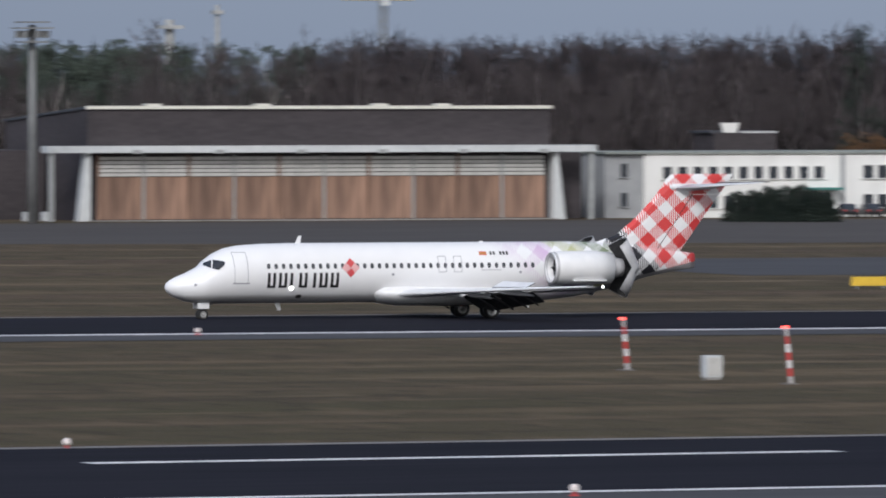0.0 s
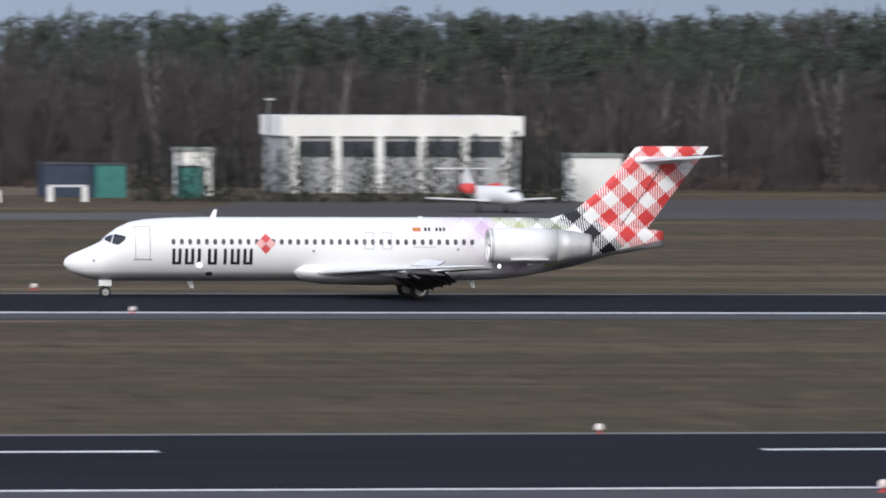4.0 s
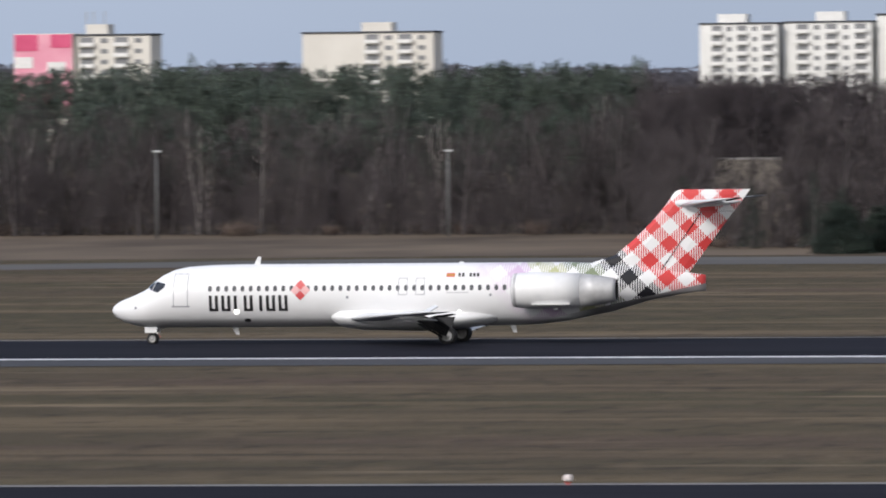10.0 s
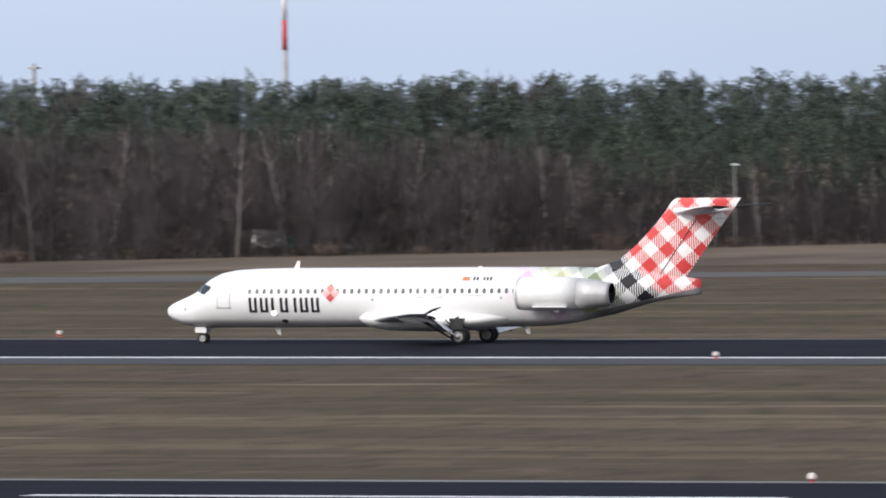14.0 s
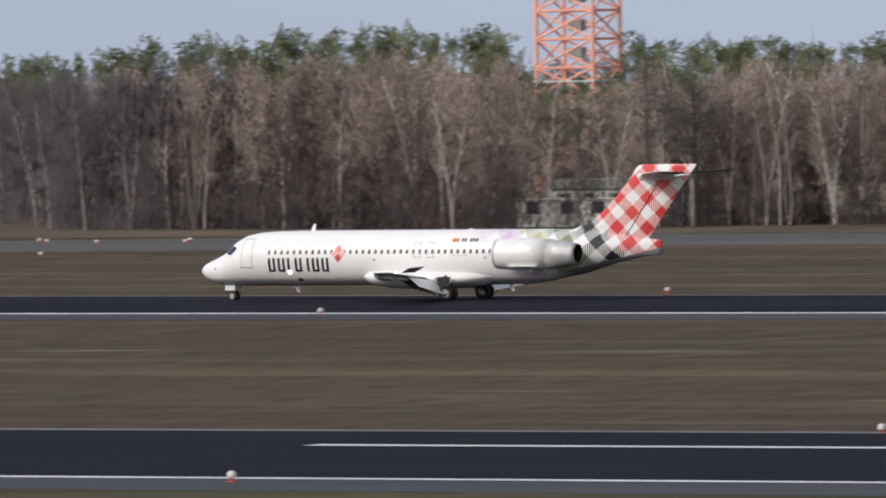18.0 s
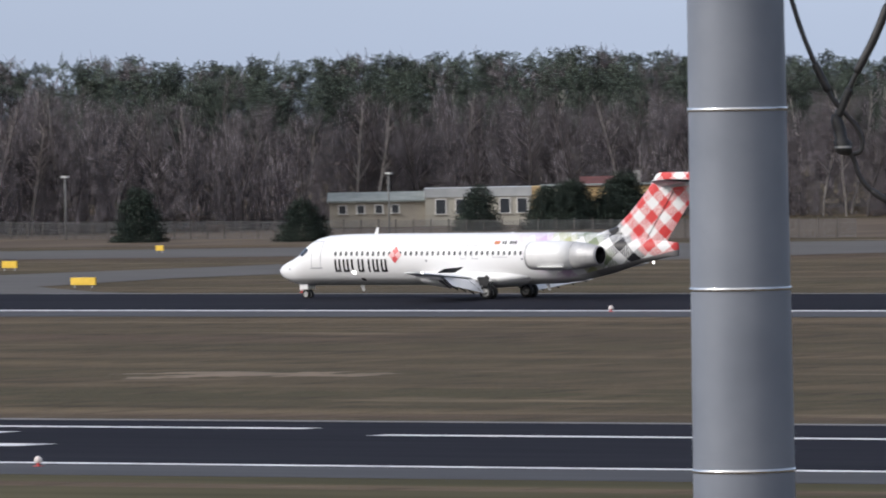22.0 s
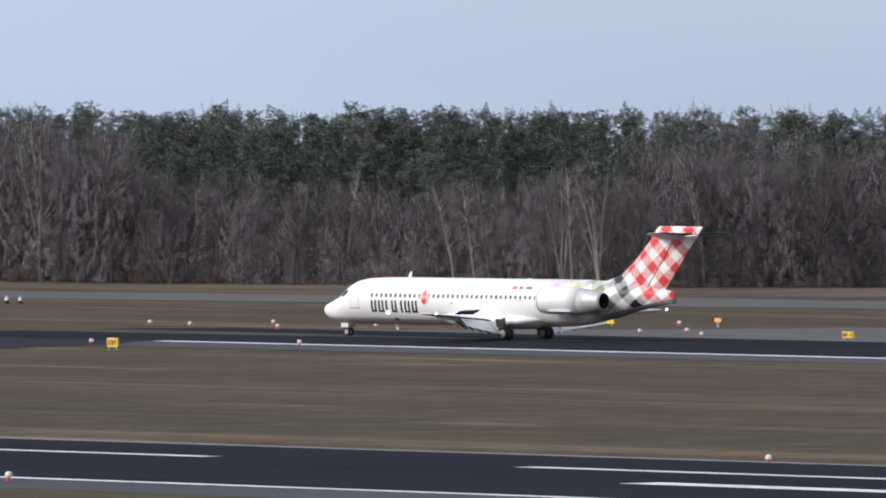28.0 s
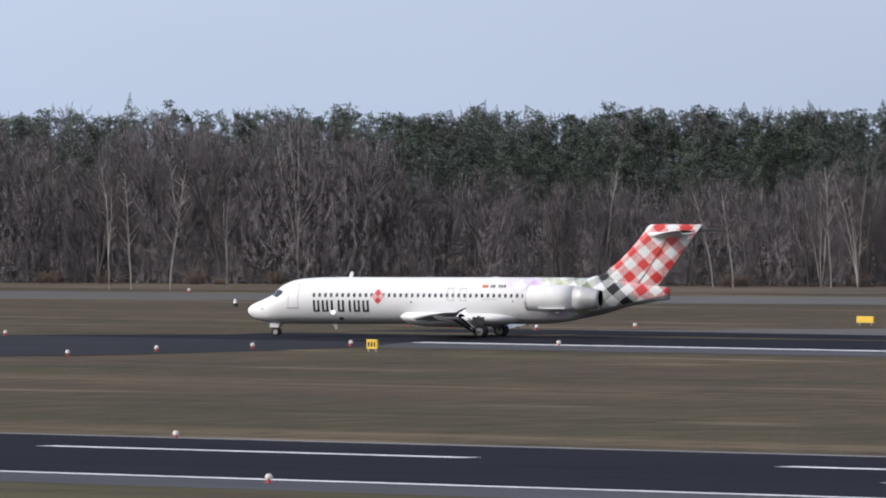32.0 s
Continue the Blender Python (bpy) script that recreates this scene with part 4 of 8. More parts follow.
def pine_tree(h, crown=0.42, broad=0.17, tufts=38, count=34, leaf=0.27):
    wood, fine = Sticks(), Sticks()
    bend = rng.normal(0, 0.02, 2)
    pts = [np.array([bend[0] * h * (i / 6) ** 2, bend[1] * h * (i / 6) ** 2, h * 0.97 * i / 6]) for i in range(7)]
    for i in range(6):
        wood.stick(pts[i], pts[i + 1], 0.013 * h * (1 - i / 7), 0.013 * h * (1 - (i + 1) / 7), 6)
    for k in range(tufts):
        at = 1 - crown * rng.uniform(0, 1) ** 0.9
        ang = rng.uniform(0, 2 * np.pi)
        f = (1 - at) / crown
        reach = h * broad * (0.30 + 0.80 * min(1, 1.9 * f) ** 0.6) * rng.uniform(0.3, 1.0)
        p = pts[0] + (pts[6] - pts[0]) * (at - 0.06)
        q = pts[0] + (pts[6] - pts[0]) * at + np.array([np.cos(ang), np.sin(ang), 0]) * reach + (0, 0, rng.uniform(-0.2, 0.5))
        wood.stick(p, q, 0.05, 0.02, 3)
        clumps(fine, q, rng.uniform(0.7, 1.3), count, 0.62, leaf)
    clumps(fine, pts[6], 0.9, count, 0.8, leaf)
    return wood.arrays(), fine.arrays()


def flakes(out, roots, ways, half):
    """Thin tapering flakes from roots along ways."""
    out.blades(roots, roots + ways, half)


def pine_boughs(h, length, wide, boughs=14, count=36, leaf=0.44):
    """The crown of a pine in the closed wood: rounded, layered boughs of needles with gaps between, and its bare stem."""
    fine = Sticks()
    lean = rng.normal(0, 0.25, 2)
    for k in range(boughs):
        f = (k + rng.uniform(0.1, 0.9)) / boughs
        reach = wide * min(1.0, 0.30 + 1.5 * f) * (1.0 if f < 0.75 else 0.8) * rng.uniform(0.35, 1.0)
        a = rng.uniform(0, 2 * np.pi)
        c = np.array([np.cos(a) * reach + lean[0], np.sin(a) * reach + lean[1], h - 0.45 - (length - 0.6) * f])
        size = rng.uniform(0.75, 1.25) * (0.75 + 0.35 * min(1, 2 * f))
        d = rng.normal(size=(count, 3))
        d /= np.linalg.norm(d, axis=1)[:, None]
        roots = c + d * (rng.uniform(0.1, 1.0, (count, 1)) ** 0.5) * size * (1.15, 1.15, 0.60)
        ways = rng.normal(0, 0.62, (count, 3)) * (1, 1, 0.7) * leaf * rng.uniform(0.7, 1.2, (count, 1))
        flakes(fine, roots, ways, leaf * 0.46)
    n = 34
    f, a, r = rng.uniform(0.10, 1.0, n), rng.uniform(0, 2 * np.pi, n), wide * 0.62 * rng.uniform(0, 1, n) ** 0.5
    r = r * np.minimum(1.0, 0.35 + 1.5 * f)
    roots = np.stack([r * np.cos(a) + lean[0], r * np.sin(a) + lean[1], h - 0.5 - length * f], 1)
    flakes(fine, roots, rng.normal(0, 0.62, (n, 3)), 0.55)
    return fine.arrays()


def bare_crown(h, wide, low=0.18, count=420, ln=1.25, half=0.10, upright=0.9):
    """The leafless crown of a broadleaf tree in the closed wood: twigs fanning up and out from limbs."""
    fine = Sticks()
    limbs = 16
    for k in range(limbs):
        f = (k + rng.uniform(0, 1)) / limbs
        z0 = h * (low + (0.80 - low) * f)
        a = rng.uniform(0, 2 * np.pi)
        reach = wide * (0.55 + 0.45 * math.sin(math.pi * min(1, 0.25 + 0.8 * f))) * rng.uniform(0.5, 1.0) * (1.0 if f < 0.7 else 0.75)
        top = min(h * rng.uniform(0.93, 1.0), z0 + h * rng.uniform(0.16, 0.34))
        p, q = np.array([0, 0, z0]), np.array([np.cos(a) * reach, np.sin(a) * reach, top])
        m = count // limbs
        at = rng.uniform(0.15, 1.0, (m, 1)) ** 0.75
        roots = p + (q - p) * at + rng.normal(0, 0.30, (m, 3)) * (1 + at)
        roots[:, 2] = np.minimum(roots[:, 2], h - 0.5)
        out = (q - p) / np.linalg.norm(q - p)
        ways = (out * 0.7 + rng.normal(0, 0.42, (m, 3)) + (0, 0, upright * 0.5)) * ln * rng.uniform(0.5, 1.2, (m, 1))
        flakes(fine, roots, ways, half)
    n = 34
    f, a = rng.uniform(0, 1, n), rng.uniform(0, 2 * np.pi, n)
    r = wide * 0.55 * rng.uniform(0, 1, n) ** 0.5
    roots = np.stack([r * np.cos(a), r * np.sin(a), h * (low + (0.80 - low) * f)], 1)
    flakes(fine, roots, rng.normal(0, 0.5, (n, 3)) + (0, 0, 0.8), 0.62)
    return fine.arrays()


def saplings(h, wide, count=300, half=0.07):
    """A stand of thin upright stems with their short side twigs."""
    fine = Sticks()
    a, r = rng.uniform(0, 2 * np.pi, count), wide * rng.uniform(0, 1, count) ** 0.5
    top = h * rng.uniform(0.55, 1.0, count)
    z = top * rng.uniform(0.0, 0.9, count)
    roots = np.stack([r * np.cos(a), r * np.sin(a), z], 1)
    ln = np.minimum(top - z, h * 0.12) + 0.3
    ways = np.stack([rng.normal(0, 0.45, count) * ln, rng.normal(0, 0.45, count) * ln, ln], 1)
    flakes(fine, roots, ways, half)
    return fine.arrays()


def spruce_tree(h, broad=0.22, low=0.05, dense=1.0):
    wood, fine = Sticks(), Sticks()
    wood.stick((0, 0, 0), (0, 0, h * 0.97), 0.014 * h, 0.02, 6)
    tiers = int(h * 2.6 * dense)
    for i in range(tiers):
        at = low + (1 - low) * i / tiers
        reach = h * broad * (1 - at) ** (0.85 if dense < 1.2 else 0.5) + 0.12
        for k in range(max(4, int(reach * 5 * dense))):
            ang = rng.uniform(0, 2 * np.pi)
            rr = reach * rng.uniform(0.35, 1.05)
            c = np.array([np.cos(ang) * rr, np.sin(ang) * rr, h * at - 0.12 * rr])
            clumps(fine, c, 0.38 * dense ** 0.6, int(11 * dense), 0.7, 0.26)
    return wood.arrays(), fine.arrays()


def scrub_bush(h, w):
    fine = Sticks()
    for _ in range(26):
        ang, r = rng.uniform(0, 2 * np.pi), rng.uniform(0, w * 0.35)
        q = np.array([np.cos(ang) * r, np.sin(ang) * r, 0])
        d = np.array([np.cos(ang) * 0.6, np.sin(ang) * 0.6, 1.2]) + rng.normal(0, 0.3, 3)
        tip = q + d / np.linalg.norm(d) * h * rng.uniform(0.5, 1.0)
        fine.stick(q, tip, 0.02, 0.01, 3)
        roots = q + (tip - q) * rng.uniform(0.1, 1, (8, 1))
        fine.blades(roots, roots + rng.normal(0, 0.35, (8, 3)) * (1, 1, 0.8) + (0, 0, 0.4), 0.04)
    return fine.arrays(), fine.arrays()


KINDS = {
    "birch": [bare_tree(15, s, 0.20, 0.03, 22, 5, 0.34, 0.0080, 0.036, 8, 0.06) for s in (1, 2, 1, 3, 1, 2)],
    "silver": [bare_tree(15, s, 0.21, 0.02, 30, 5, 0.30, 0.0078, 0.036, 6, 0.05) for s in (1, 2, 1, 3, 1, 2)],
    "bare": [bare_tree(15, s, 0.29, 0.03, 24, 6, 0.22, 0.012, 0.034) for s in (1, 1, 2, 1, 1)],
    "pine": [pine_tree(16, c, b) for c, b in ((0.52, 0.17), (0.46, 0.17), (0.6, 0.16), (0.50, 0.20), (0.56, 0.16))],
    "spruce": [spruce_tree(9, b) for b in (0.24, 0.20, 0.28)],
    "bushy": [spruce_tree(5, b, 0.0, 2.0) for b in (0.48, 0.42, 0.54)],
}
# rougher forms for the depth of the wood
DEEP = {
    "birch": [bare_tree(15, s, 0.21, 0.04, 16, 5, 0.30, 0.008, 0.05, 5) for s in (1, 2, 1, 1)],
    "bare": [bare_tree(15, s, 0.30, 0.03, 18, 5, 0.18, 0.010, 0.05, 5) for s in (1, 1, 2, 1)],
    "pine": [pine_boughs(16, ln, w) for ln, w in ((7.5, 2.0), (6.5, 2.3), (8.5, 1.9), (7.0, 2.5), (5.5, 1.8), (8.0, 2.1), (6.0, 2.0))],
    "brush": [bare_crown(16, w, 0.04, 480, 0.95, 0.25, 0.45) for w in (3.0, 3.6, 4.2, 3.3)],
    "dome": [bare_crown(16, w, 0.26, 480, 1.0, 0.25, 0.5) for w in (3.0, 3.6, 4.2, 2.7)],
    "plume": [bare_crown(16, w, 0.24, 640, 1.15, 0.115, 0.9) for w in (2.2, 2.8, 3.3, 2.5)],
    "thicket": [saplings(4, w, 130, 0.14) for w in (2.2, 2.8, 3.4)],
    "stems": [saplings(11, w, 240, 0.22) for w in (2.0, 2.6, 3.2)],
}
NATURAL = {"silver": 15.0, "plume": 16.0, "brush": 16.0, "dome": 16.0, "thicket": 4.0, "stems": 11.0, "birch": 15.0, "bare": 15.0, "pine": 16.0, "spruce": 9.0, "bushy": 5.0}
LOOKS_OF = {"birch": (BIRCH_BARK, TWIGS_RED, "leafless birch with a pale trunk and reddish twigs", "birch_tree"),
            "silver": (SILVER_BARK, TWIGS_SUNLIT, "leafless silver birch with a white trunk", "birch_tree"),
            "bare": (DARK_BARK, TWIGS, "leafless dark broadleaf tree at the wood's edge", "bare_tree"),
            "pine": (DARK_BARK, NEEDLES, "tall pine with a dark green crown", "pine_tree"),
            "spruce": (DARK_BARK, SPRUCE, "dense dark green spruce", "spruce_tree"),
            "bushy": (DARK_BARK, SPRUCE, "broad bushy dark green conifer", "conifer")}
TREES = {}
for kind, forms in KINDS.items():
    bark, leaf, label, name = LOOKS_OF[kind]
    for i, ((wv, wf), (fv, ff)) in enumerate(forms):
        TREES[kind, i] = (mesh_from("trunk", wv, wf, bark), mesh_from("crown", fv, ff, leaf))


def tree(kind, x, y, height, group="trees at the edge of the wood"):
    """One tree of its own: a trunk with limbs, and a crown."""
    i = int(rng.integers(len(KINDS[kind])))
    bark, leaf, label, name = LOOKS_OF[kind]
    top = new(name)
    s = height / NATURAL[kind]
    wide = s * (1.15 if kind == "bushy" else 1.0)
    top.matrix_basis = Matrix.LocRotScale((x, y, gz(x, y) - 0.05), Euler((0, 0, rng.uniform(0, 6.28))), (wide * rng.uniform(0.9, 1.15), wide * rng.uniform(0.9, 1.15), s))
    for pname, me in zip(("trunk", "crown"), TREES[kind, i]):
        o = new(pname, me)
        o.parent = top
    tall = "tall " if height > 17 and "tall" not in label else ""
    return tagged(top, tall + label, "tree", group)


# the wood's edge, from east to west, with how far the trees reach up and what grows there
EDGE = [(480, 965, 18.5, "C"), (372, 965, 17.8, "A"), (330, 965, 17.8, "A"), (262, 930, 17.8, "A"), (200, 915, 17.8, "A"), (150, 925, 17.5, "A"), (95, 932, 17.6, "B"), (62, 935, 17.8, "B"), (0, 880, 16.7, "C"),
        (-60, 865, 15.8, "C"), (-110, 840, 15.6, "C"), (-135, 848, 14.6, "C"), (-146, 919, 17.7, "D"), (-205, 930, 18.0, "D"), (-275, 933, 18.0, "D"), (-318, 862, 18, "G"),
        (-362, 812, 18.4, "E"), (-405, 792, 18.8, "F"), (-455, 783, 19.2, "F"), (-500, 790, 19.2, "F"), (-548, 850, 19.4, "I"), (-625, 870, 19.6, "G"),
        (-652, 858, 19.8, "G"), (-615, 802, 19.0, "G"), (-640, 770, 19.4, "H"), (-665, 735, 19.4, "H"), (-715, 715, 19.4, "H"), (-800, 690, 19.4, "H")]
MIX = {"A": ("bare", "bare", "birch"),
       "B": ("bare", "bare", "bare", "bare", "birch"),
       "C": ("bare", "bare", "bare"),
       "D": ("birch", "bare", "bare"),
       "E": ("birch", "bare", "birch"),
       "F": ("birch", "birch", "birch", "bare"),
       "I": ("birch", "bare", "birch"),
       "G": ("birch", "bare", "bare"),
       "H": ("bare", "bare", "bare", "birch", "bare")}


# by bearing west of north: how high the leafless belt stands, as a share of the wood's height, and how much taller the skyline is
BELT = [(-28, 0.90), (-21, 0.86), (-18.5, 0.72), (-16, 0.62), (-9, 0.74), (-4, 0.94), (8, 0.94), (9.5, 0.76), (15, 0.72), (17, 0.46), (19.6, 0.48), (21, 0.70), (24, 0.78), (27, 0.86), (32.5, 0.86), (34, 0.76), (38, 0.74),
        (39.5, 0.84), (41.7, 0.84), (42.4, 0.60), (44.5, 0.62), (45, 0.90), (48, 0.88)]
SKYLINE = [(-28, 1.13), (-20, 1.11), (-17, 1.09), (-8, 1.07), (-5, 1.04), (-4.4, 1.04), (-4.1, 1.13), (-2.9, 1.13), (-2.5, 1.01), (-2.2, 1.0), (-1.9, 0.94), (0.5, 0.96), (2, 0.98), (4, 0.99), (5, 1.01), (6.5, 1.05), (8.6, 1.08), (9.2, 1.02), (24, 1.0), (28, 1.0), (29.8, 1.08), (31.4, 1.08), (32.3, 0.98), (34.4, 0.98), (35.5, 1.03), (48, 1.045)]


def bearing(x, y):
    return math.degrees(math.atan2(-x, y))


def read_off(table, at):
    for (a, p), (b, q) in zip(table, table[1:]):
        if at <= b:
            return p + (q - p) * max(0.0, at - a) / (b - a)
    return table[-1][1]


def along_edge(step):
    for (xa, ya, ha, m), (xb, yb, hb, _) in zip(EDGE, EDGE[1:]):
        d = abs(xa * yb - xb * ya) / math.hypot((xa + xb) / 2, (ya + yb) / 2)
        n = max(1, int(d / step))
        for i in range(n):
            k = (i + rng.uniform(0, 1)) / n
            yield xa + (xb - xa) * k, ya + (yb - ya) * k, ha + (hb - ha) * k, m


def clear(x, y):
    """True where buildings stand among the trees."""
    return (-451 < x < -437 and 788.5 < y < 799) or (-437 < x < -425 and 889 < y < 903) or (-503 < x < -488 and 878 < y < 894) or (120 < x < 160 and 895 < y < 925) or (-373 < x < -368 and 905 < y < 920) or (-640 < x < -575 and 815 < y < 860) or (310 < x < 420 and y < 962)


def in_sight(x, y, h=99.0):
    """True where gaps among the trees leave the lattice tower, the radar tower and the top of the beige wall in view of what grows h high."""
    return (h > 13.9 and y < 886 and abs(x / y + 0.5590) < 0.0085) or (h > 3.4 and y < 897 and abs(x / y + 0.4803) < 0.0066) or (h > 4.4 and 850 < y < 897 and abs(x / y + 0.1478) < 0.0036)


for x, y, h, m in along_edge(3.5):
    r = math.hypot(x, y)
    back = 1 + rng.uniform(0, 9) / r
    x, y = x * back, y * back
    tall = h * read_off(BELT, bearing(x, y)) * rng.uniform(0.80, 1.04)
    if not clear(x, y) and not in_sight(x, y, tall):
        tree(str(rng.choice(MIX[m])), x, y, tall)

for x, y, h, m in along_edge(2.6):
    if m in "EF":
        k = 1 + rng.uniform(-1, 8) / math.hypot(x, y)
        tall = h * rng.uniform(0.64, 0.84)
        if not clear(x * k, y * k) and not in_sight(x * k, y * k, tall):
            tree("silver" if m == "F" and bearing(x, y) < 31.8 else "birch", x * k, y * k, tall, "birches along the wood")

# the depth of the wood, too thick to count
heaps = {k: ([], [], [0]) for k in ("trunks", "birch_trunks", "silver_trunks", "twigs", "grey_twigs", "dark_twigs", "red_twigs", "pale_twigs", "needles", "pale_needles")}


def heap(key, v, f):
    vs, fs, n = heaps[key]
    vs.append(v)
    fs.append(f + n[0])
    n[0] += len(v)


def plant(k, x, y, height, hue="twigs"):
    i = int(rng.integers(len(DEEP[k])))
    s = height / NATURAL[k]
    a = rng.uniform(0, 6.28)
    rot = np.array([[math.cos(a), -math.sin(a), 0], [math.sin(a), math.cos(a), 0], [0, 0, 1]]) * s
    base = np.array([x, y, gz(x, y) - 0.1])
    if k in ("pine", "brush", "plume", "dome", "thicket", "stems"):
        v, f = DEEP[k][i]
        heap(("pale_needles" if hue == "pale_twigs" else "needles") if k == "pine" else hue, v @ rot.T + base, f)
        return
    (wv, wf), (fv, ff) = DEEP[k][i]
    heap(("silver_trunks" if hue == "pale_twigs" else "birch_trunks") if k == "birch" else "trunks", wv @ rot.T + base, wf)
    heap(hue if hue in ("pale_twigs", "grey_twigs") else "red_twigs" if k == "birch" else "twigs", fv @ rot.T + base, ff)


def hue_of(m, at=30.0):
    """What colour the leafless growth has along the wood; the sunlit pale twigs thin out to both sides."""
    if m in "EFI":
        share = min(1.0, max(0.0, (at - 24.3) / 1.8)) * min(1.0, max(0.0, (32.4 - at) / 2.4))
        return "pale_twigs" if rng.random() < share else "grey_twigs" if at > 31.5 else "red_twigs"
    return "grey_twigs" if m in "GH" and at > 24.5 else "dark_twigs" if m == "D" and rng.random() < (at - 12.5) / 3 else "twigs"


def spots(step, near, far, where="ABCDEFGHI"):
    """Places for trees near to far metres behind the wood's edge, with the height of the wood there and its bearing."""
    for x, y, h, m in along_edge(step):
        if m not in where:
            continue
        k = 1 + rng.uniform(near, far) / math.hypot(x, y)
        x, y = x * k, y * k
        at = bearing(x, y)
        yield x, y, h * read_off(SKYLINE, at) * (1 + 0.022 * math.sin(at * 9) + 0.018 * math.sin(at * 23 + 1)), m, at


def woods(step, near, far, lo, hi):
    """Leafless trees with stems and limbs of their own, in the belt before the pines."""
    for x, y, h, m, at in spots(step, near, far):
        tall = h * read_off(BELT, at) * rng.uniform(lo, hi)
        if not clear(x, y) and not in_sight(x, y, tall):
            plant(str(rng.choice(MIX[m])), x, y, tall, hue_of(m, at))


def pines(step, near, far, lo, hi, where="ABCDEFGHI"):
    """Pines whose crowns run together behind the leafless belt."""
    for x, y, h, m, at in spots(step, near, far, where):
        bare = read_off(BELT, at)
        if m == "C" or (m == "B" and at > -5.2) or (bare > 0.8 and rng.random() < 0.45):
            continue
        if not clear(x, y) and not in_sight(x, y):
            plant("pine", x, y, h * rng.uniform(lo, hi) * (1.03 if rng.random() < 0.1 else 1.0), "pale_twigs" if m in "EF" else "twigs")


def crowns(form, step, near, far, lo, hi, where="ABCDEFGHI", cap=None):
    """Leafless crowns that close up into a mass; lo and hi are shares of the belt's height."""
    for x, y, h, m, at in spots(step, near, far, where):
        tall = h * (cap or read_off(BELT, at)) * rng.uniform(lo, hi)
        if not clear(x, y) and not in_sight(x, y, tall):
            plant("plume" if form == "brush" and m in "EFGHI" and at > 24 else form, x, y, tall, "dark_twigs" if form == "dome" and m in "BC" else "twigs" if m in "EFI" and at < 31.8 and form in ("stems", "thicket") else hue_of(m, at))


woods(3.2, 3, 40, 0.80, 1.02)
pines(1.8, 5, 26, 0.40, 0.72, "D")
pines(1.8, 18, 46, 0.66, 0.86)
pines(1.6, 40, 66, 0.80, 0.95)
pines(1.0, 60, 95, 0.91, 0.985)
crowns("stems", 1.5, 0, 9, 0.45, 0.85, "ABCDGH")
crowns("stems", 1.4, -1, 8, 0.30, 0.58, "EFI")
crowns("brush", 0.9, 2, 13, 0.76, 0.98, "EF")
crowns("brush", 2.0, 3, 14, 0.66, 0.94)
crowns("brush", 2.1, 14, 40, 0.80, 0.99)
crowns("brush", 2.6, 4, 26, 0.70, 0.97, "GHI")
crowns("dome", 1.0, 44, 90, 0.88, 1.0, "BC", 1.0)
crowns("dome", 2.0, 24, 44, 0.74, 0.90, "BC", 1.0)
crowns("dome", 2.8, 52, 90, 0.82, 0.97, "AGHI", 1.0)
crowns("thicket", 2.4, 0, 10, 0.10, 0.26, cap=0.8)
for x, y, h in ((55.3, 966, 19.0), (60, 968, 19.8), (66, 966, 20.6), (344.3, 942, 20.0), (359, 941, 18.8), (366, 940, 18.6)):
    plant("brush", x, y, h * 0.97)
for i in range(18):
    y = 903 + 2.2 * i
    plant("dome", -0.1478 * y + 1.7 * (i * 7 % 5 - 2), y, 15.0 + 0.3 * (i % 3), "dark_twigs")
for i in range(20):
    y = 845 + 1.9 * i
    plant("plume", -0.559 * y + 1.35 * (i * 7 % 11 - 5), y, 12.9 + 0.4 * (i % 3), "pale_twigs")

for a0, a1, r0, tall in ((24.75, 26.6, 1012, 16.6), (28.35, 30.1, 1034, 17.8)):    # pines behind the two towers
    for i in range(26):
        a, r = radians(a0 + (a1 - a0) * (i + rng.uniform(0, 1)) / 26), r0 + rng.uniform(0, 22)
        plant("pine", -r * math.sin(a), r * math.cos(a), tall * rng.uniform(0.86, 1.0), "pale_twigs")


def thicket(count, near, far, zlo, zhi, size, width, key_of):
    """A dense jumble of boughs that closes the wood at its back."""
    got = {}
    for x, y, h, m in along_edge(0.9):
        r = math.hypot(x, y)
        for _ in range(count):
            d = rng.uniform(near, far)
            zz = h * read_off(SKYLINE, bearing(x, y)) * (zlo + (zhi - zlo) * rng.uniform(0, 1))
            px, py = x * (1 + d / r), y * (1 + d / r)
            if clear(px, py) or in_sight(px, py, zz):
                continue
            got.setdefault(key_of(m, zz / h, bearing(px, py)), []).append((px, py, gz(px, py) + zz))
    for key, pts in got.items():
        st = Sticks()
        roots = np.array(pts)
        st.blades(roots, roots + rng.normal(0, 1, roots.shape) * (0.5, 0.5, 1.0) * size, width)
        heap(key, *st.arrays())


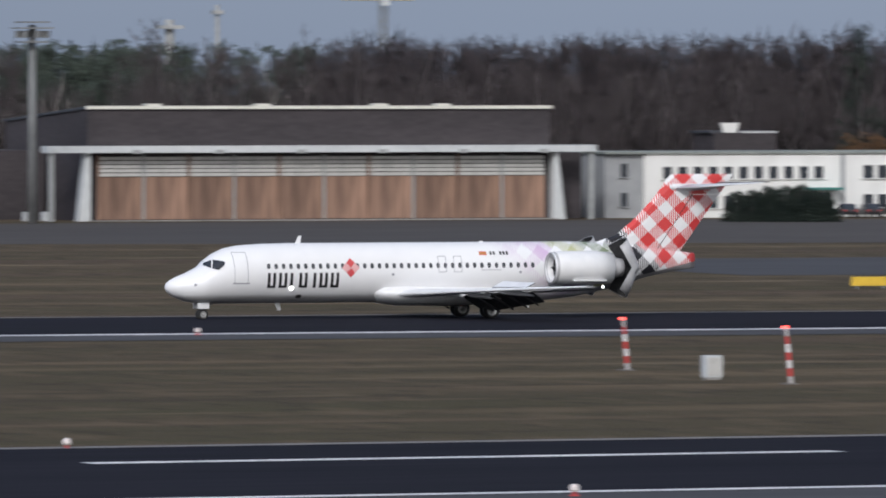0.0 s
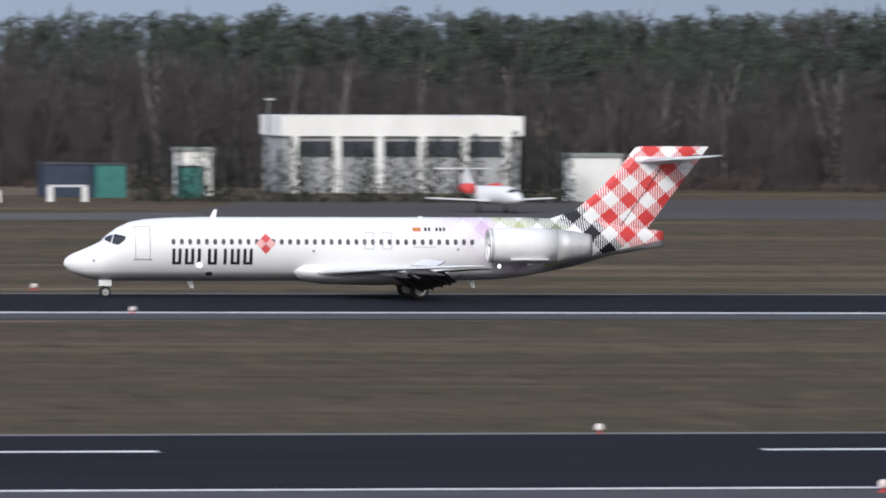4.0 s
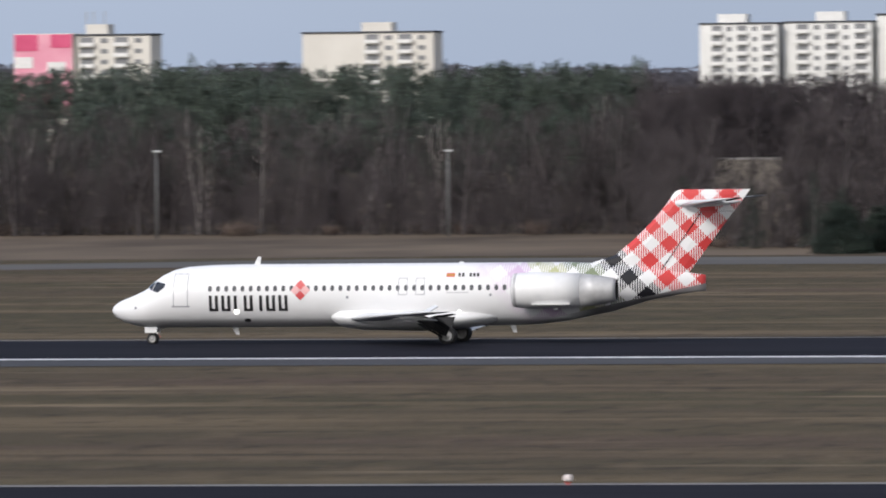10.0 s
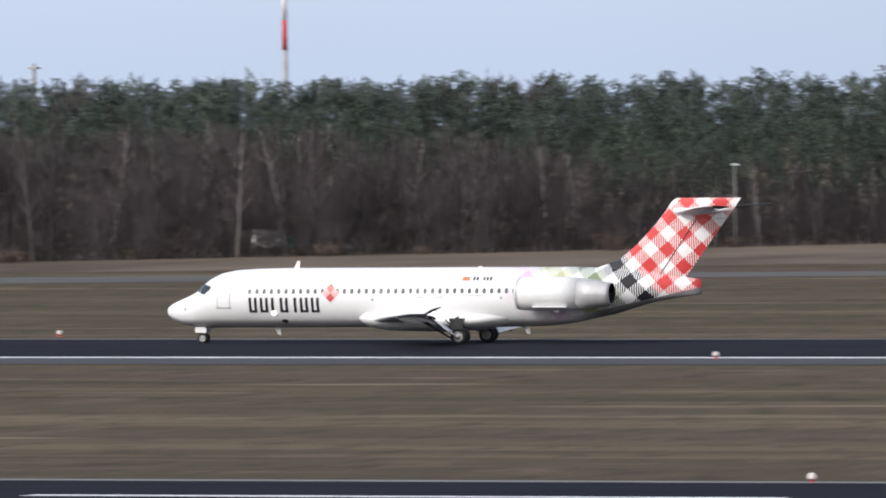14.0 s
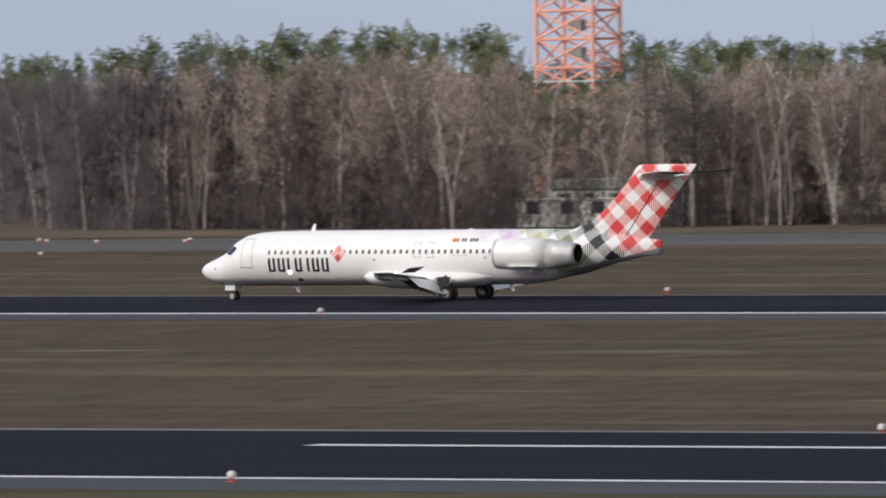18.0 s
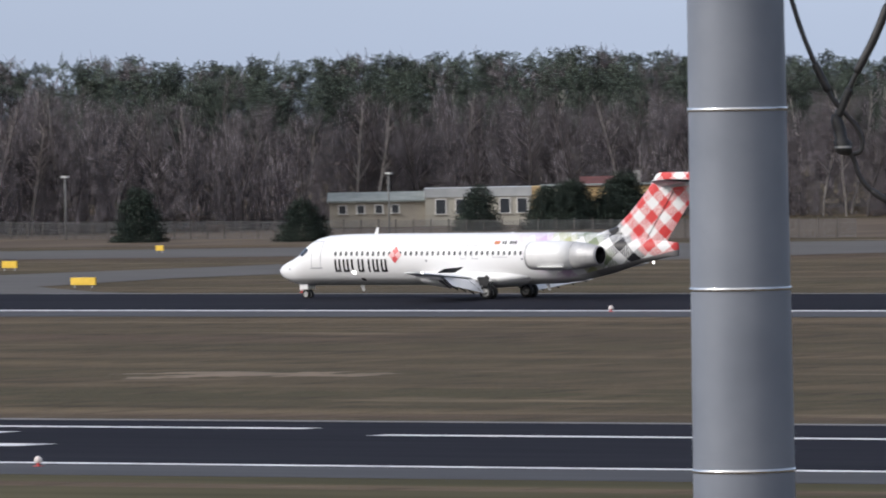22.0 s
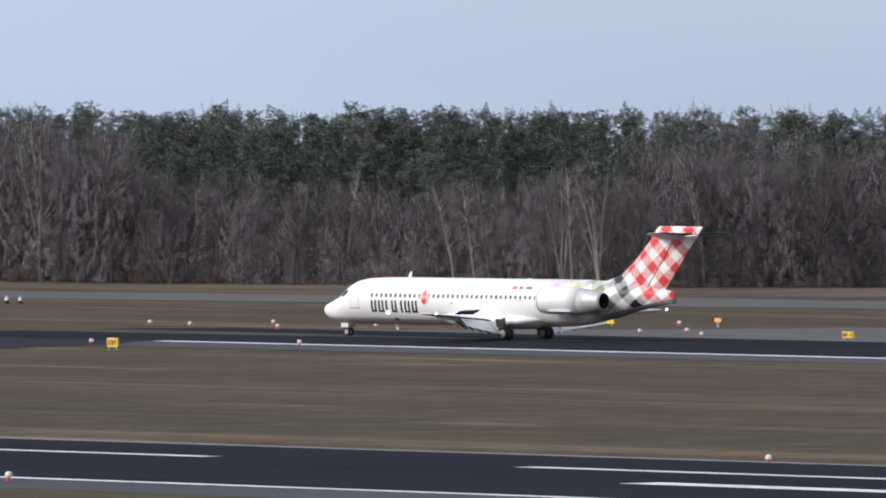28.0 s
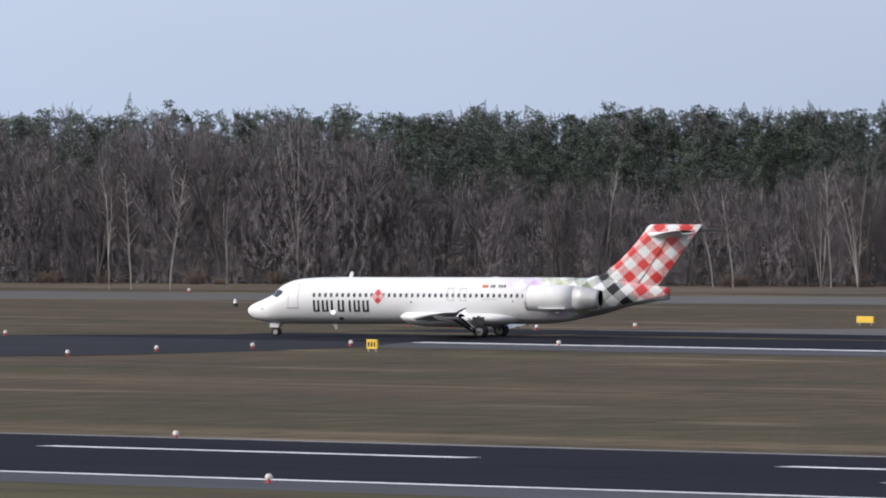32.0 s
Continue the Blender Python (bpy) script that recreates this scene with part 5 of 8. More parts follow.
thicket(66, 62, 100, 0.0, 0.92, 0.8, 1.05, lambda m, k, at: hue_of(m, at) if m == "C" or k < (0.15 if m == "D" else 0.42) else "pale_needles" if m in "EF" else "needles")
thicket(22, 30, 60, 0.0, 0.62, 1.1, 0.40, lambda m, k, at: hue_of(m, at))
thicket(34, 1, 24, 0.0, 0.52, 1.0, 0.17, lambda m, k, at: "twigs" if m in "EFI" and at < 31.8 else hue_of(m, at))
STUFF_LOOK = {"trunks": (DARK_BARK, "dark trunks deep in the wood"), "birch_trunks": (BIRCH_BARK, "pale birch trunks deep in the wood"),
              "twigs": (TWIGS, "brown leafless crowns of the wood"), "red_twigs": (TWIGS_RED, "reddish leafless birch crowns"), "silver_trunks": (SILVER_BARK, "white birch trunks deep in the wood"), "grey_twigs": (TWIGS_GREY, "grey-brown leafless crowns of the wood"), "dark_twigs": (TWIGS_DARK, "dark leafless crowns of the wood"),
              "pale_twigs": (TWIGS_SUNLIT, "pinkish leafless birch crowns in a sunlit pale tone"), "pale_needles": (SUNLIT_NEEDLES, "pine crowns of the wood in a sunlit olive green"),
              "needles": (NEEDLES, "dark green pine crowns of the wood")}
for key, (vs, fs, n) in heaps.items():
    if vs:
        m, label = STUFF_LOOK[key]
        tagged(new("woods_" + key, mesh_from("woods_" + key, np.concatenate(vs), np.concatenate(fs), m)), label, "forest", kind="stuff")

# scrub along the foot of the wood
vs, fs, n = [], [], 0
bushes = [scrub_bush(h, w) for h, w in ((2.2, 3.0), (1.6, 2.6), (3.0, 3.0), (1.2, 2.4))]
for x, y, h, m in along_edge(5.0):
    (v, f), _ = bushes[int(rng.integers(4))]
    r = math.hypot(x, y)
    k = 1 + rng.uniform(-5, 14) / r
    if clear(x * k, y * k):
        continue
    vs.append(v * rng.uniform(0.6, 1.2) + (x * k, y * k, gz(x * k, y * k) - 0.05))
    fs.append(f + n)
    n += len(v)
tagged(new("scrub", mesh_from("scrub", np.concatenate(vs), np.concatenate(fs), SCRUB)), "brown winter scrub at the foot of the wood", "bushes", kind="stuff")

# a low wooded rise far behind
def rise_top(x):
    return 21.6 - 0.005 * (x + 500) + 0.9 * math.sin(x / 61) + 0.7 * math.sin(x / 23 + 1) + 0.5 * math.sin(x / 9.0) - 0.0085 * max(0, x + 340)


# greyed, bluish base colour: the haze over the rise is painted in
FAR_WOOD = foliage("hazed_far_wood", (0.120, 0.116, 0.136), (0.170, 0.162, 0.178), 0.05)
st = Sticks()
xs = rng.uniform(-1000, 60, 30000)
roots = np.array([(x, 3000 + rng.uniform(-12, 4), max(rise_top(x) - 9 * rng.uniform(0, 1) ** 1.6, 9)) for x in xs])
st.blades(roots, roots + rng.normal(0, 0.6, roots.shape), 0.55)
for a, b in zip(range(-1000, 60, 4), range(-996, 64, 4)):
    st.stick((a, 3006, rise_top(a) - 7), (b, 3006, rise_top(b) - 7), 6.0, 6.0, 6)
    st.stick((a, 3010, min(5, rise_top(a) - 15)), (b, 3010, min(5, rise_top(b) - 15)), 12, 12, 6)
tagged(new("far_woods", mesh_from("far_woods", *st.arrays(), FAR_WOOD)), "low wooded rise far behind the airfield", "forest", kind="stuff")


# ---- buildings of the airfield ----
CREAM_WALL = surface("cream_sheet_metal", (0.48, 0.455, 0.36), (0.58, 0.555, 0.45), 0.6, 0.6, stretch=(1, 1, 0.2))
CREAM_DOOR = surface("cream_door_panels", (0.47, 0.44, 0.335), (0.57, 0.54, 0.42), 0.8, 0.6, stretch=(1, 1, 0.15), per_piece=0.06)
PALE_ROOF = surface("pale_roof_sheet", (0.58, 0.57, 0.50), (0.70, 0.69, 0.62), 0.8, 0.5)
DARK_WALL = surface("dark_brown_cladding", (0.030, 0.026, 0.029), (0.052, 0.044, 0.048), 0.7, 0.8, stretch=(1, 1, 4))
STEEL_GREY = surface("grey_painted_steel", (0.26, 0.27, 0.27), (0.36, 0.37, 0.37), 1.5, 0.6)
DULL_STEEL = surface("dull_weathered_steel", (0.12, 0.125, 0.125), (0.19, 0.195, 0.195), 1.5, 0.7)
PALE_STEEL = surface("pale_painted_steel", (0.46, 0.48, 0.49), (0.58, 0.60, 0.60), 1.2, 0.55)
LOUVRE = surface("whitish_louvres", (0.40, 0.40, 0.38), (0.54, 0.53, 0.51), 2.0, 0.7)
RUST_WOOD = surface("weathered_brown_boards", (0.10, 0.062, 0.047), (0.34, 0.21, 0.150), 0.55, 0.85, stretch=(3, 3, 0.30), coarse=0.16, per_piece=0.20)
WHITE_WALL = surface("white_render", (0.66, 0.66, 0.64), (0.80, 0.80, 0.78), 0.4, 0.8, stretch=(1, 1, 0.5))
GREY_WALL = surface("grey_render", (0.27, 0.28, 0.29), (0.36, 0.37, 0.38), 0.5, 0.8)
PANE = surface("window_glass", (0.02, 0.024, 0.03), (0.05, 0.058, 0.07), 0.8, 0.15)
YELLOW_WALL = surface("ochre_render", (0.46, 0.32, 0.16), (0.58, 0.42, 0.22), 0.5, 0.85)
STONE_WALL = surface("beige_render", (0.31, 0.28, 0.235), (0.44, 0.40, 0.33), 0.5, 0.85)
ROOF_FELT = surface("grey_green_roofing_felt", (0.16, 0.18, 0.17), (0.27, 0.29, 0.27), 0.8, 0.85)
TEAL = surface("teal_sheet_metal", (0.02, 0.12, 0.11), (0.04, 0.19, 0.17), 0.8, 0.6)
NAVY = surface("navy_sheet_metal", (0.015, 0.025, 0.05), (0.03, 0.045, 0.08), 0.8, 0.6)
SIGNAL_RED = surface("signal_red_paint", (0.42, 0.030, 0.030), (0.58, 0.055, 0.050), 1.5, 0.55)
SIGNAL_WHITE = surface("signal_white_paint", (0.64, 0.63, 0.62), (0.80, 0.79, 0.78), 1.5, 0.55)
ORANGE = surface("orange_red_mast_paint", (0.82, 0.35, 0.25), (0.90, 0.46, 0.36), 1.0, 0.55)
FADED_RED = surface("faded_red_mast_paint", (0.20, 0.050, 0.050), (0.29, 0.085, 0.080), 1.5, 0.7)
FADED_WHITE = surface("faded_white_mast_paint", (0.36, 0.35, 0.35), (0.48, 0.47, 0.46), 1.5, 0.7)
SIGN_YELLOW = surface("yellow_sign_face", (0.62, 0.40, 0.035), (0.76, 0.52, 0.06), 2.0, 0.5)
CONCRETE = surface("grey_concrete", (0.24, 0.235, 0.225), (0.35, 0.34, 0.33), 1.2, 0.9, per_piece=0.12)
# brick red dulled in its base colour for distance haze
BRICK_FAR = surface("red_brick_far", (0.17, 0.090, 0.080), (0.25, 0.135, 0.118), 0.3, 0.9)
CREAM_FAR = surface("cream_facade", (0.60, 0.575, 0.525), (0.72, 0.695, 0.64), 0.08, 0.85)
SLATE = surface("dark_slate", (0.036, 0.040, 0.048), (0.066, 0.070, 0.080), 0.5, 0.7)
MURAL_RED = surface("magenta_mural_paint", (0.52, 0.05, 0.14), (0.66, 0.11, 0.22), 0.2, 0.7)
PINK_PAINT = surface("pink_mural_paint", (0.66, 0.22, 0.32), (0.80, 0.42, 0.50), 0.12, 0.7)
RED_GLOW = glow("lit_red_lamp", (1.0, 0.10, 0.08), 3.0)

SHARED = {}


def shared_box(w, d, h, material):
    """One box mesh for all alike pieces, its base centred on its origin."""
    key = (round(w, 3), round(d, 3), round(h, 3), material.name)
    if key not in SHARED:
        bm = bmesh.new()
        box(bm, -w / 2, w / 2, -d / 2, d / 2, 0, h)
        me = bpy.data.meshes.new("piece")
        bm.to_mesh(me)
        bm.free()
        me.materials.append(material)
        SHARED[key] = me
    return SHARED[key]


def piece(name, x, y, z, w, d, h, material, parent, turn=0.0):
    o = new(name, shared_box(w, d, h, material))
    o.parent = parent
    o.location, o.rotation_euler = (x, y, z), (0, 0, turn)
    return o


def block(name, x0, x1, y0, y1, z0, z1, material, parent, bevel=0.0, label=""):
    bm = bmesh.new()
    box(bm, x0, x1, y0, y1, z0, z1, bevel)
    return part(name, bm, material, parent, label)


def thing(name, label, category, x, y, z=None, group="", turn=0.0):
    o = new(name)
    o.location = (x, y, gz(x, y) if z is None else z)
    o.rotation_euler = (0, 0, radians(turn))
    return tagged(o, label, category, group)


def window(parent, x, y, z, w, h, frame=WHITE_WALL, mull=True):
    """A framed window in a wall that faces -y."""
    f = piece("window", x, y, z, w, 0.10, h, PANE, parent)
    for dx, ww, zz, hh in ((-w / 2, 0.12, 0, h), (w / 2, 0.12, 0, h)):
        piece("window_frame", dx, -0.04, zz, ww, 0.10, hh, frame, f)
    piece("window_frame", 0, -0.04, h - 0.05, w + 0.12, 0.10, 0.12, frame, f)
    piece("window_sill", 0, -0.10, -0.08, w + 0.3, 0.22, 0.08, frame, f)
    return f


def gable_hangar(x0, x1, y0, y1, eave, ridge, door, label, marks, turn=-16.0):
    """A sheet-metal hangar with a shallow gable to the south and sliding doors."""
    cx = (x0 + x1) / 2
    z0 = gz(cx, y0)
    h = thing("hangar", label, "hangar", cx, y0, z0, "cream hangars", turn)
    w = (x1 - x0) / 2 * 0.965
    d0, d1, dz = (door[0] - cx) * 0.965, (door[1] - cx) * 0.965, door[2]
    D = y1 - y0
    bm = bmesh.new()
    # front with its door opening, and side and back walls
    tk = 0.3

    def quad(*pts):
        bm.faces.new([bm.verts.new(p) for p in pts])

    for y in (0, tk):
        quad((-w, y, 0), (d0, y, 0), (d0, y, dz), (-w, y, dz))
        quad((d1, y, 0), (w, y, 0), (w, y, dz), (d1, y, dz))
        quad((-w, y, dz), (w, y, dz), (w, y, eave), (0, y, ridge), (-w, y, eave))
    quad((d0, 0, 0), (d0, tk, 0), (d0, tk, dz), (d0, 0, dz))
    quad((d1, 0, 0), (d1, tk, 0), (d1, tk, dz), (d1, 0, dz))
    quad((d0, 0, dz), (d1, 0, dz), (d1, tk, dz), (d0, tk, dz))
    bmesh.ops.remove_doubles(bm, verts=bm.verts, dist=0.001)
    part("front_wall", bm, CREAM_WALL, h)
    for s in (-1, 1):
        block("side_wall", min(s * w, s * (w - 0.25)), max(s * w, s * (w - 0.25)), tk, D, 0, eave, CREAM_WALL, h)
    block("back_wall", -w, w, D, D + 0.25, 0, eave, CREAM_WALL, h)
    for s in (-1, 1):
        bm = bmesh.new()
        th = 0.22
        loft(bm, [[Vector((0, y, ridge)), Vector((s * (w + 0.3), y, eave - 0.04)), Vector((s * (w + 0.3), y, eave + th)), Vector((0, y, ridge + th))] for y in (-0.25, D + 0.3)])
        bmesh.ops.recalc_face_normals(bm, faces=bm.faces)
        part("roof", bm, PALE_ROOF, h)
    n = 6
    pw = (d1 - d0) / n
    for i in range(n):
        dp = piece("door_panel", d0 + pw * (i + 0.5), 0.16 + 0.07 * (i % 2), 0.02, pw - 0.06, 0.08, dz - 0.10, CREAM_DOOR, h)
        if i in (1, 4):
            piece("door_handle", 0.2, -0.06, 1.5, 0.7, 0.06, 0.16, DARK_WALL, dp)
    piece("door_rail", (d0 + d1) / 2, -0.12, dz - 0.03, d1 - d0 + 1.4, 0.2, 0.16, STEEL_GREY, h)
    piece("door_post", (d0 + d1) / 2, 0.08, 0, 0.55, 0.1, dz - 0.1, STEEL_GREY, h)
    for mx, mz, mw, mh, m in marks:
        piece("vent", mx, -0.05, mz, mw, 0.1, mh, m, h)
    piece("downpipe", -w + 1.0, -0.1, 2.6, 0.14, 0.1, eave - 3.0, RUST_WOOD, h)
    piece("plinth", 0, -0.06, 0, 2 * w - 0.1, 0.1, 0.28, CONCRETE, h)
    piece("ridge_vent", -1.0, 8, ridge + 0.1, 1.2, 1.0, 0.35, PALE_ROOF, h)
    return h


gable_hangar(250.4, 287.0, 885, 915, 5.75, 7.45, (256.4, 281.5, 4.95), "cream sheet-metal hangar with closed sliding doors", ((-1.6, 5.65, 0.9, 0.95, DARK_WALL), (1.8, 5.65, 0.9, 0.95, DARK_WALL), (0.1, 5.95, 1.2, 0.3, STEEL_GREY), (-6.5, 5.0, 0.8, 0.4, STEEL_GREY), (6.5, 5.0, 0.8, 0.4, STEEL_GREY)))
gable_hangar(209.5, 241.6, 866, 894, 7.55, 9.25, (214.8, 236.6, 6.6), "taller cream sheet-metal hangar with closed sliding doors", ((-1.8, 7.25, 0.8, 0.9, DARK_WALL), (1.5, 7.35, 0.9, 0.8, STEEL_GREY), (2.6, 6.9, 1.0, 0.25, STEEL_GREY), (-2.7, 6.9, 1.0, 0.25, STEEL_GREY)))


def old_hangar():
    """The dark hangar with boarded doors behind a pale steel door gantry."""
    z0 = gz(346, 896)
    h = thing("old_hangar", "dark clad hangar with boarded doors under a pale steel gantry", "hangar", 346.8, 898, z0)
    W = 25.6
    bm = bmesh.new()
    loft(bm, [[Vector((x, y, z)) for y, z in ((0.6, 0), (26, 0), (26, 10.1), (0.6, 11.55))] for x in (-W, W)])
    bmesh.ops.recalc_face_normals(bm, faces=bm.faces)
    part("wall", bm, DARK_WALL, h)
    bm = bmesh.new()
    loft(bm, [[Vector((x, y, z)) for y, z in ((0.62, 11.555), (26.3, 10.1), (26.3, 10.35), (0.62, 11.8))] for x in (-W - 0.2, W + 0.2)])
    bmesh.ops.recalc_face_normals(bm, faces=bm.faces)
    part("roof", bm, SLATE, h)
    block("fascia", -W - 0.2, W + 0.2, 0.3, 0.6, 11.52, 11.85, PALE_ROOF, h, label="bright metal roof edge")
    for x in (-18, -6, 7, 14):
        piece("roof_light", x, 2, 11.66, 1.6, 1.2, 0.4, PALE_ROOF, h)
    block("gantry_beam", -30.6, 30.0, -1.6, 0.6, 7.05, 7.75, PALE_STEEL, h)
    for x in (-21, -12, -3, 6, 15, 24):
        piece("beam_lamp", x, -1.7, 6.95, 0.9, 0.3, 0.4, STEEL_GREY, h)
    for x in (-30.1, 29.6):
        piece("gantry_post", x, -1.0, 0, 0.5, 0.5, 7.05, STEEL_GREY, h)
    for s, x in ((1, -26.2), (-1, 25.9)):
        bm = bmesh.new()
        loft(bm, [[Vector((x + a, y, z)) for a, z in ((-0.9 * s, 0), (0.45 * s, 0), (0.45 * s, 7.05), (-0.05 * s, 7.05))] for y in (-0.9, 0.3)])
        bmesh.ops.recalc_face_normals(bm, faces=bm.faces)
        part("buttress", bm, PALE_STEEL, h)
    n = 10
    pw = 49.6 / n
    for i in range(n):
        x = -24.6 + pw * (i + 0.5)
        leaf = piece("boarded_door", x, 0.3 + 0.08 * (i % 2), 0.2, pw - 0.12, 0.12, 4.35, RUST_WOOD, h)
        for k in range(5):
            piece("louvre", x, 0.2 + 0.08 * (i % 2), 4.62 + 0.42 * k, pw - 0.3, 0.16, 0.33, LOUVRE, h)
        piece("door_stile", x - pw / 2, 0.14, 0.2, 0.22, 0.2, 6.6, STEEL_GREY if i % 2 else RUST_WOOD, h)
    piece("door_track", 0, -0.4, 0.0, 52, 1.2, 0.12, CONCRETE, h)
    for x in (-31.5, -29.5):
        piece("crate", x, 2.0, 0, 1.0, 1.0, 1.0, PALE_STEEL, h)
    block("annexe", -34.2, -26.2, 12, 25, 0, 7.2, DARK_WALL, h)
    # dark block added to darken the open gap behind the gantry post
    block("annexe", 25.65, 30.2, 3, 22, 0, 6.9, DARK_WALL, h)


old_hangar()


def white_office():
    o = thing("office_building", "white rendered two-storey office building with rows of windows", "building", 385.9, 905)
    block("wall", 0, 44, 0, 12, 0, 6.75, WHITE_WALL, o)
    block("grey_wing", -4.4, 0, 0.4, 11, 0, 6.7, GREY_WALL, o)
    block("roof", -4.6, 44.3, -0.25, 12.2, 6.75, 7.0, ROOF_FELT, o)
    for i in range(11):
        x = 2.6 + 1.75 * i
        window(o, x, -0.02, 4.1, 1.15, 1.35)
        if i not in (8, 9):
            window(o, x, -0.02, 1.0, 1.15, 1.35)
    for x in (25.9, 27.6, 29.4, 33, 35):
        window(o, x, -0.02, 4.1, 1.3, 1.45)
        window(o, x, -0.02, 1.0, 1.3, 1.45)
    piece("downpipe", 22.9, -0.08, 0, 0.45, 0.12, 6.7, GREY_WALL, o)
    piece("porch_roof", 20.3, -0.9, 2.9, 4.0, 1.8, 0.25, TEAL, o)
    piece("entrance_door", 20.3, -0.02, 0, 2.4, 0.12, 2.6, PANE, o)
    for z in (1.2, 4.3):
        window(o, -2.2, 0.38, z, 0.9, 1.5, frame=GREY_WALL)


white_office()


DARK_CAR = surface("dark_car_paint", (0.018, 0.019, 0.022), (0.032, 0.033, 0.038), 1.0, 0.3)


def parked_car(x, y, turn, label):
    """A parked hatchback: rounded body, glazed cabin, lamps and four wheels."""
    c = thing("parked_car", label, "car", x, y, group="cars before the office", turn=turn)
    bm = bmesh.new()
    side = ((-2.0, 0.35), (2.05, 0.35), (2.1, 0.62), (1.95, 0.84), (1.0, 0.95), (-1.9, 0.98), (-2.08, 0.70))
    loft(bm, [[Vector((px * k, py, pz)) for px, pz in side] for py, k in ((-0.84, 0.97), (-0.76, 1.0), (0.76, 1.0), (0.84, 0.97))])
    bmesh.ops.recalc_face_normals(bm, faces=bm.faces)
    body = part("body", bm, DARK_CAR, c, smooth=False)
    bm = bmesh.new()
    cab = ((1.0, 0.94), (0.35, 1.44), (-1.2, 1.47), (-1.85, 0.97))
    loft(bm, [[Vector((px * k, py, pz)) for px, pz in cab] for py, k in ((-0.74, 1.0), (-0.60, 0.95), (0.60, 0.95), (0.74, 1.0))])
    bmesh.ops.recalc_face_normals(bm, faces=bm.faces)
    part("cabin", bm, PANE, c)
    block("roof", -1.15, 0.3, -0.58, 0.58, 1.46, 1.50, DARK_CAR, c, 0.02)
    for s in (-1, 1):
        piece("headlight", 2.02, 0.55 * s, 0.62, 0.12, 0.36, 0.15, PALE_STEEL, body)
        piece("tail_light", -2.03, 0.62 * s, 0.70, 0.10, 0.24, 0.18, SIGNAL_RED, body)
    for px in (-1.25, 1.3):
        for s in (-1, 1):
            bm = bmesh.new()
            tube(bm, (px, s * 0.87, 0.31), (px, s * 0.67, 0.31), 0.31, 0.31, 16)
            w = part("wheel", bm, TYRE, c)
            bm = bmesh.new()
            tube(bm, (px, s * 0.885, 0.31), (px, s * 0.86, 0.31), 0.19, 0.19, 12)
            part("rim", bm, HUB, w)


for i, x in enumerate((407.9, 410.5, 413.2, 415.8, 418.5)):
    parked_car(x, 902.0, 78 + 4 * (i % 3), "dark car parked nose in before the office")


def small_hangar():
    h = thing("small_hangar", "small grey shed with a pale frame and a white central door", "shed", 296.05, 880)
    block("wall", -7.0, 7.0, 0.2, 12, 0, 4.1, GREY_WALL, h)
    for x in (-7.1, 7.1):
        piece("frame_post", x, 0.0, 0, 0.75, 0.6, 4.0, PALE_STEEL, h)
    bm = bmesh.new()
    loft(bm, [[Vector((-7.6, y, 3.85)), Vector((7.6, y, 3.85)), Vector((7.6, y, 4.35)), Vector((0, y, 4.75)), Vector((-7.6, y, 4.35))] for y in (-0.3, 12.2)])
    bmesh.ops.recalc_face_normals(bm, faces=bm.faces)
    part("roof", bm, PALE_STEEL, h)
    for x in (-1.02, 1.02):
        d = piece("door_leaf", x, 0.08, 0.02, 1.98, 0.12, 3.55, WHITE_WALL, h)
        piece("window", 0, -0.06, 1.55, 1.5, 0.06, 0.4, PANE, d)
    a = thing("lean_to", "low grey lean-to beside the shed", "shed", 286.4, 884)
    block("wall", -2.6, 2.4, 0, 6, 0, 2.6, GREY_WALL, a)
    block("roof", -2.7, 2.5, -0.2, 6.1, 2.6, 4.1, DARK_WALL, a)


small_hangar()


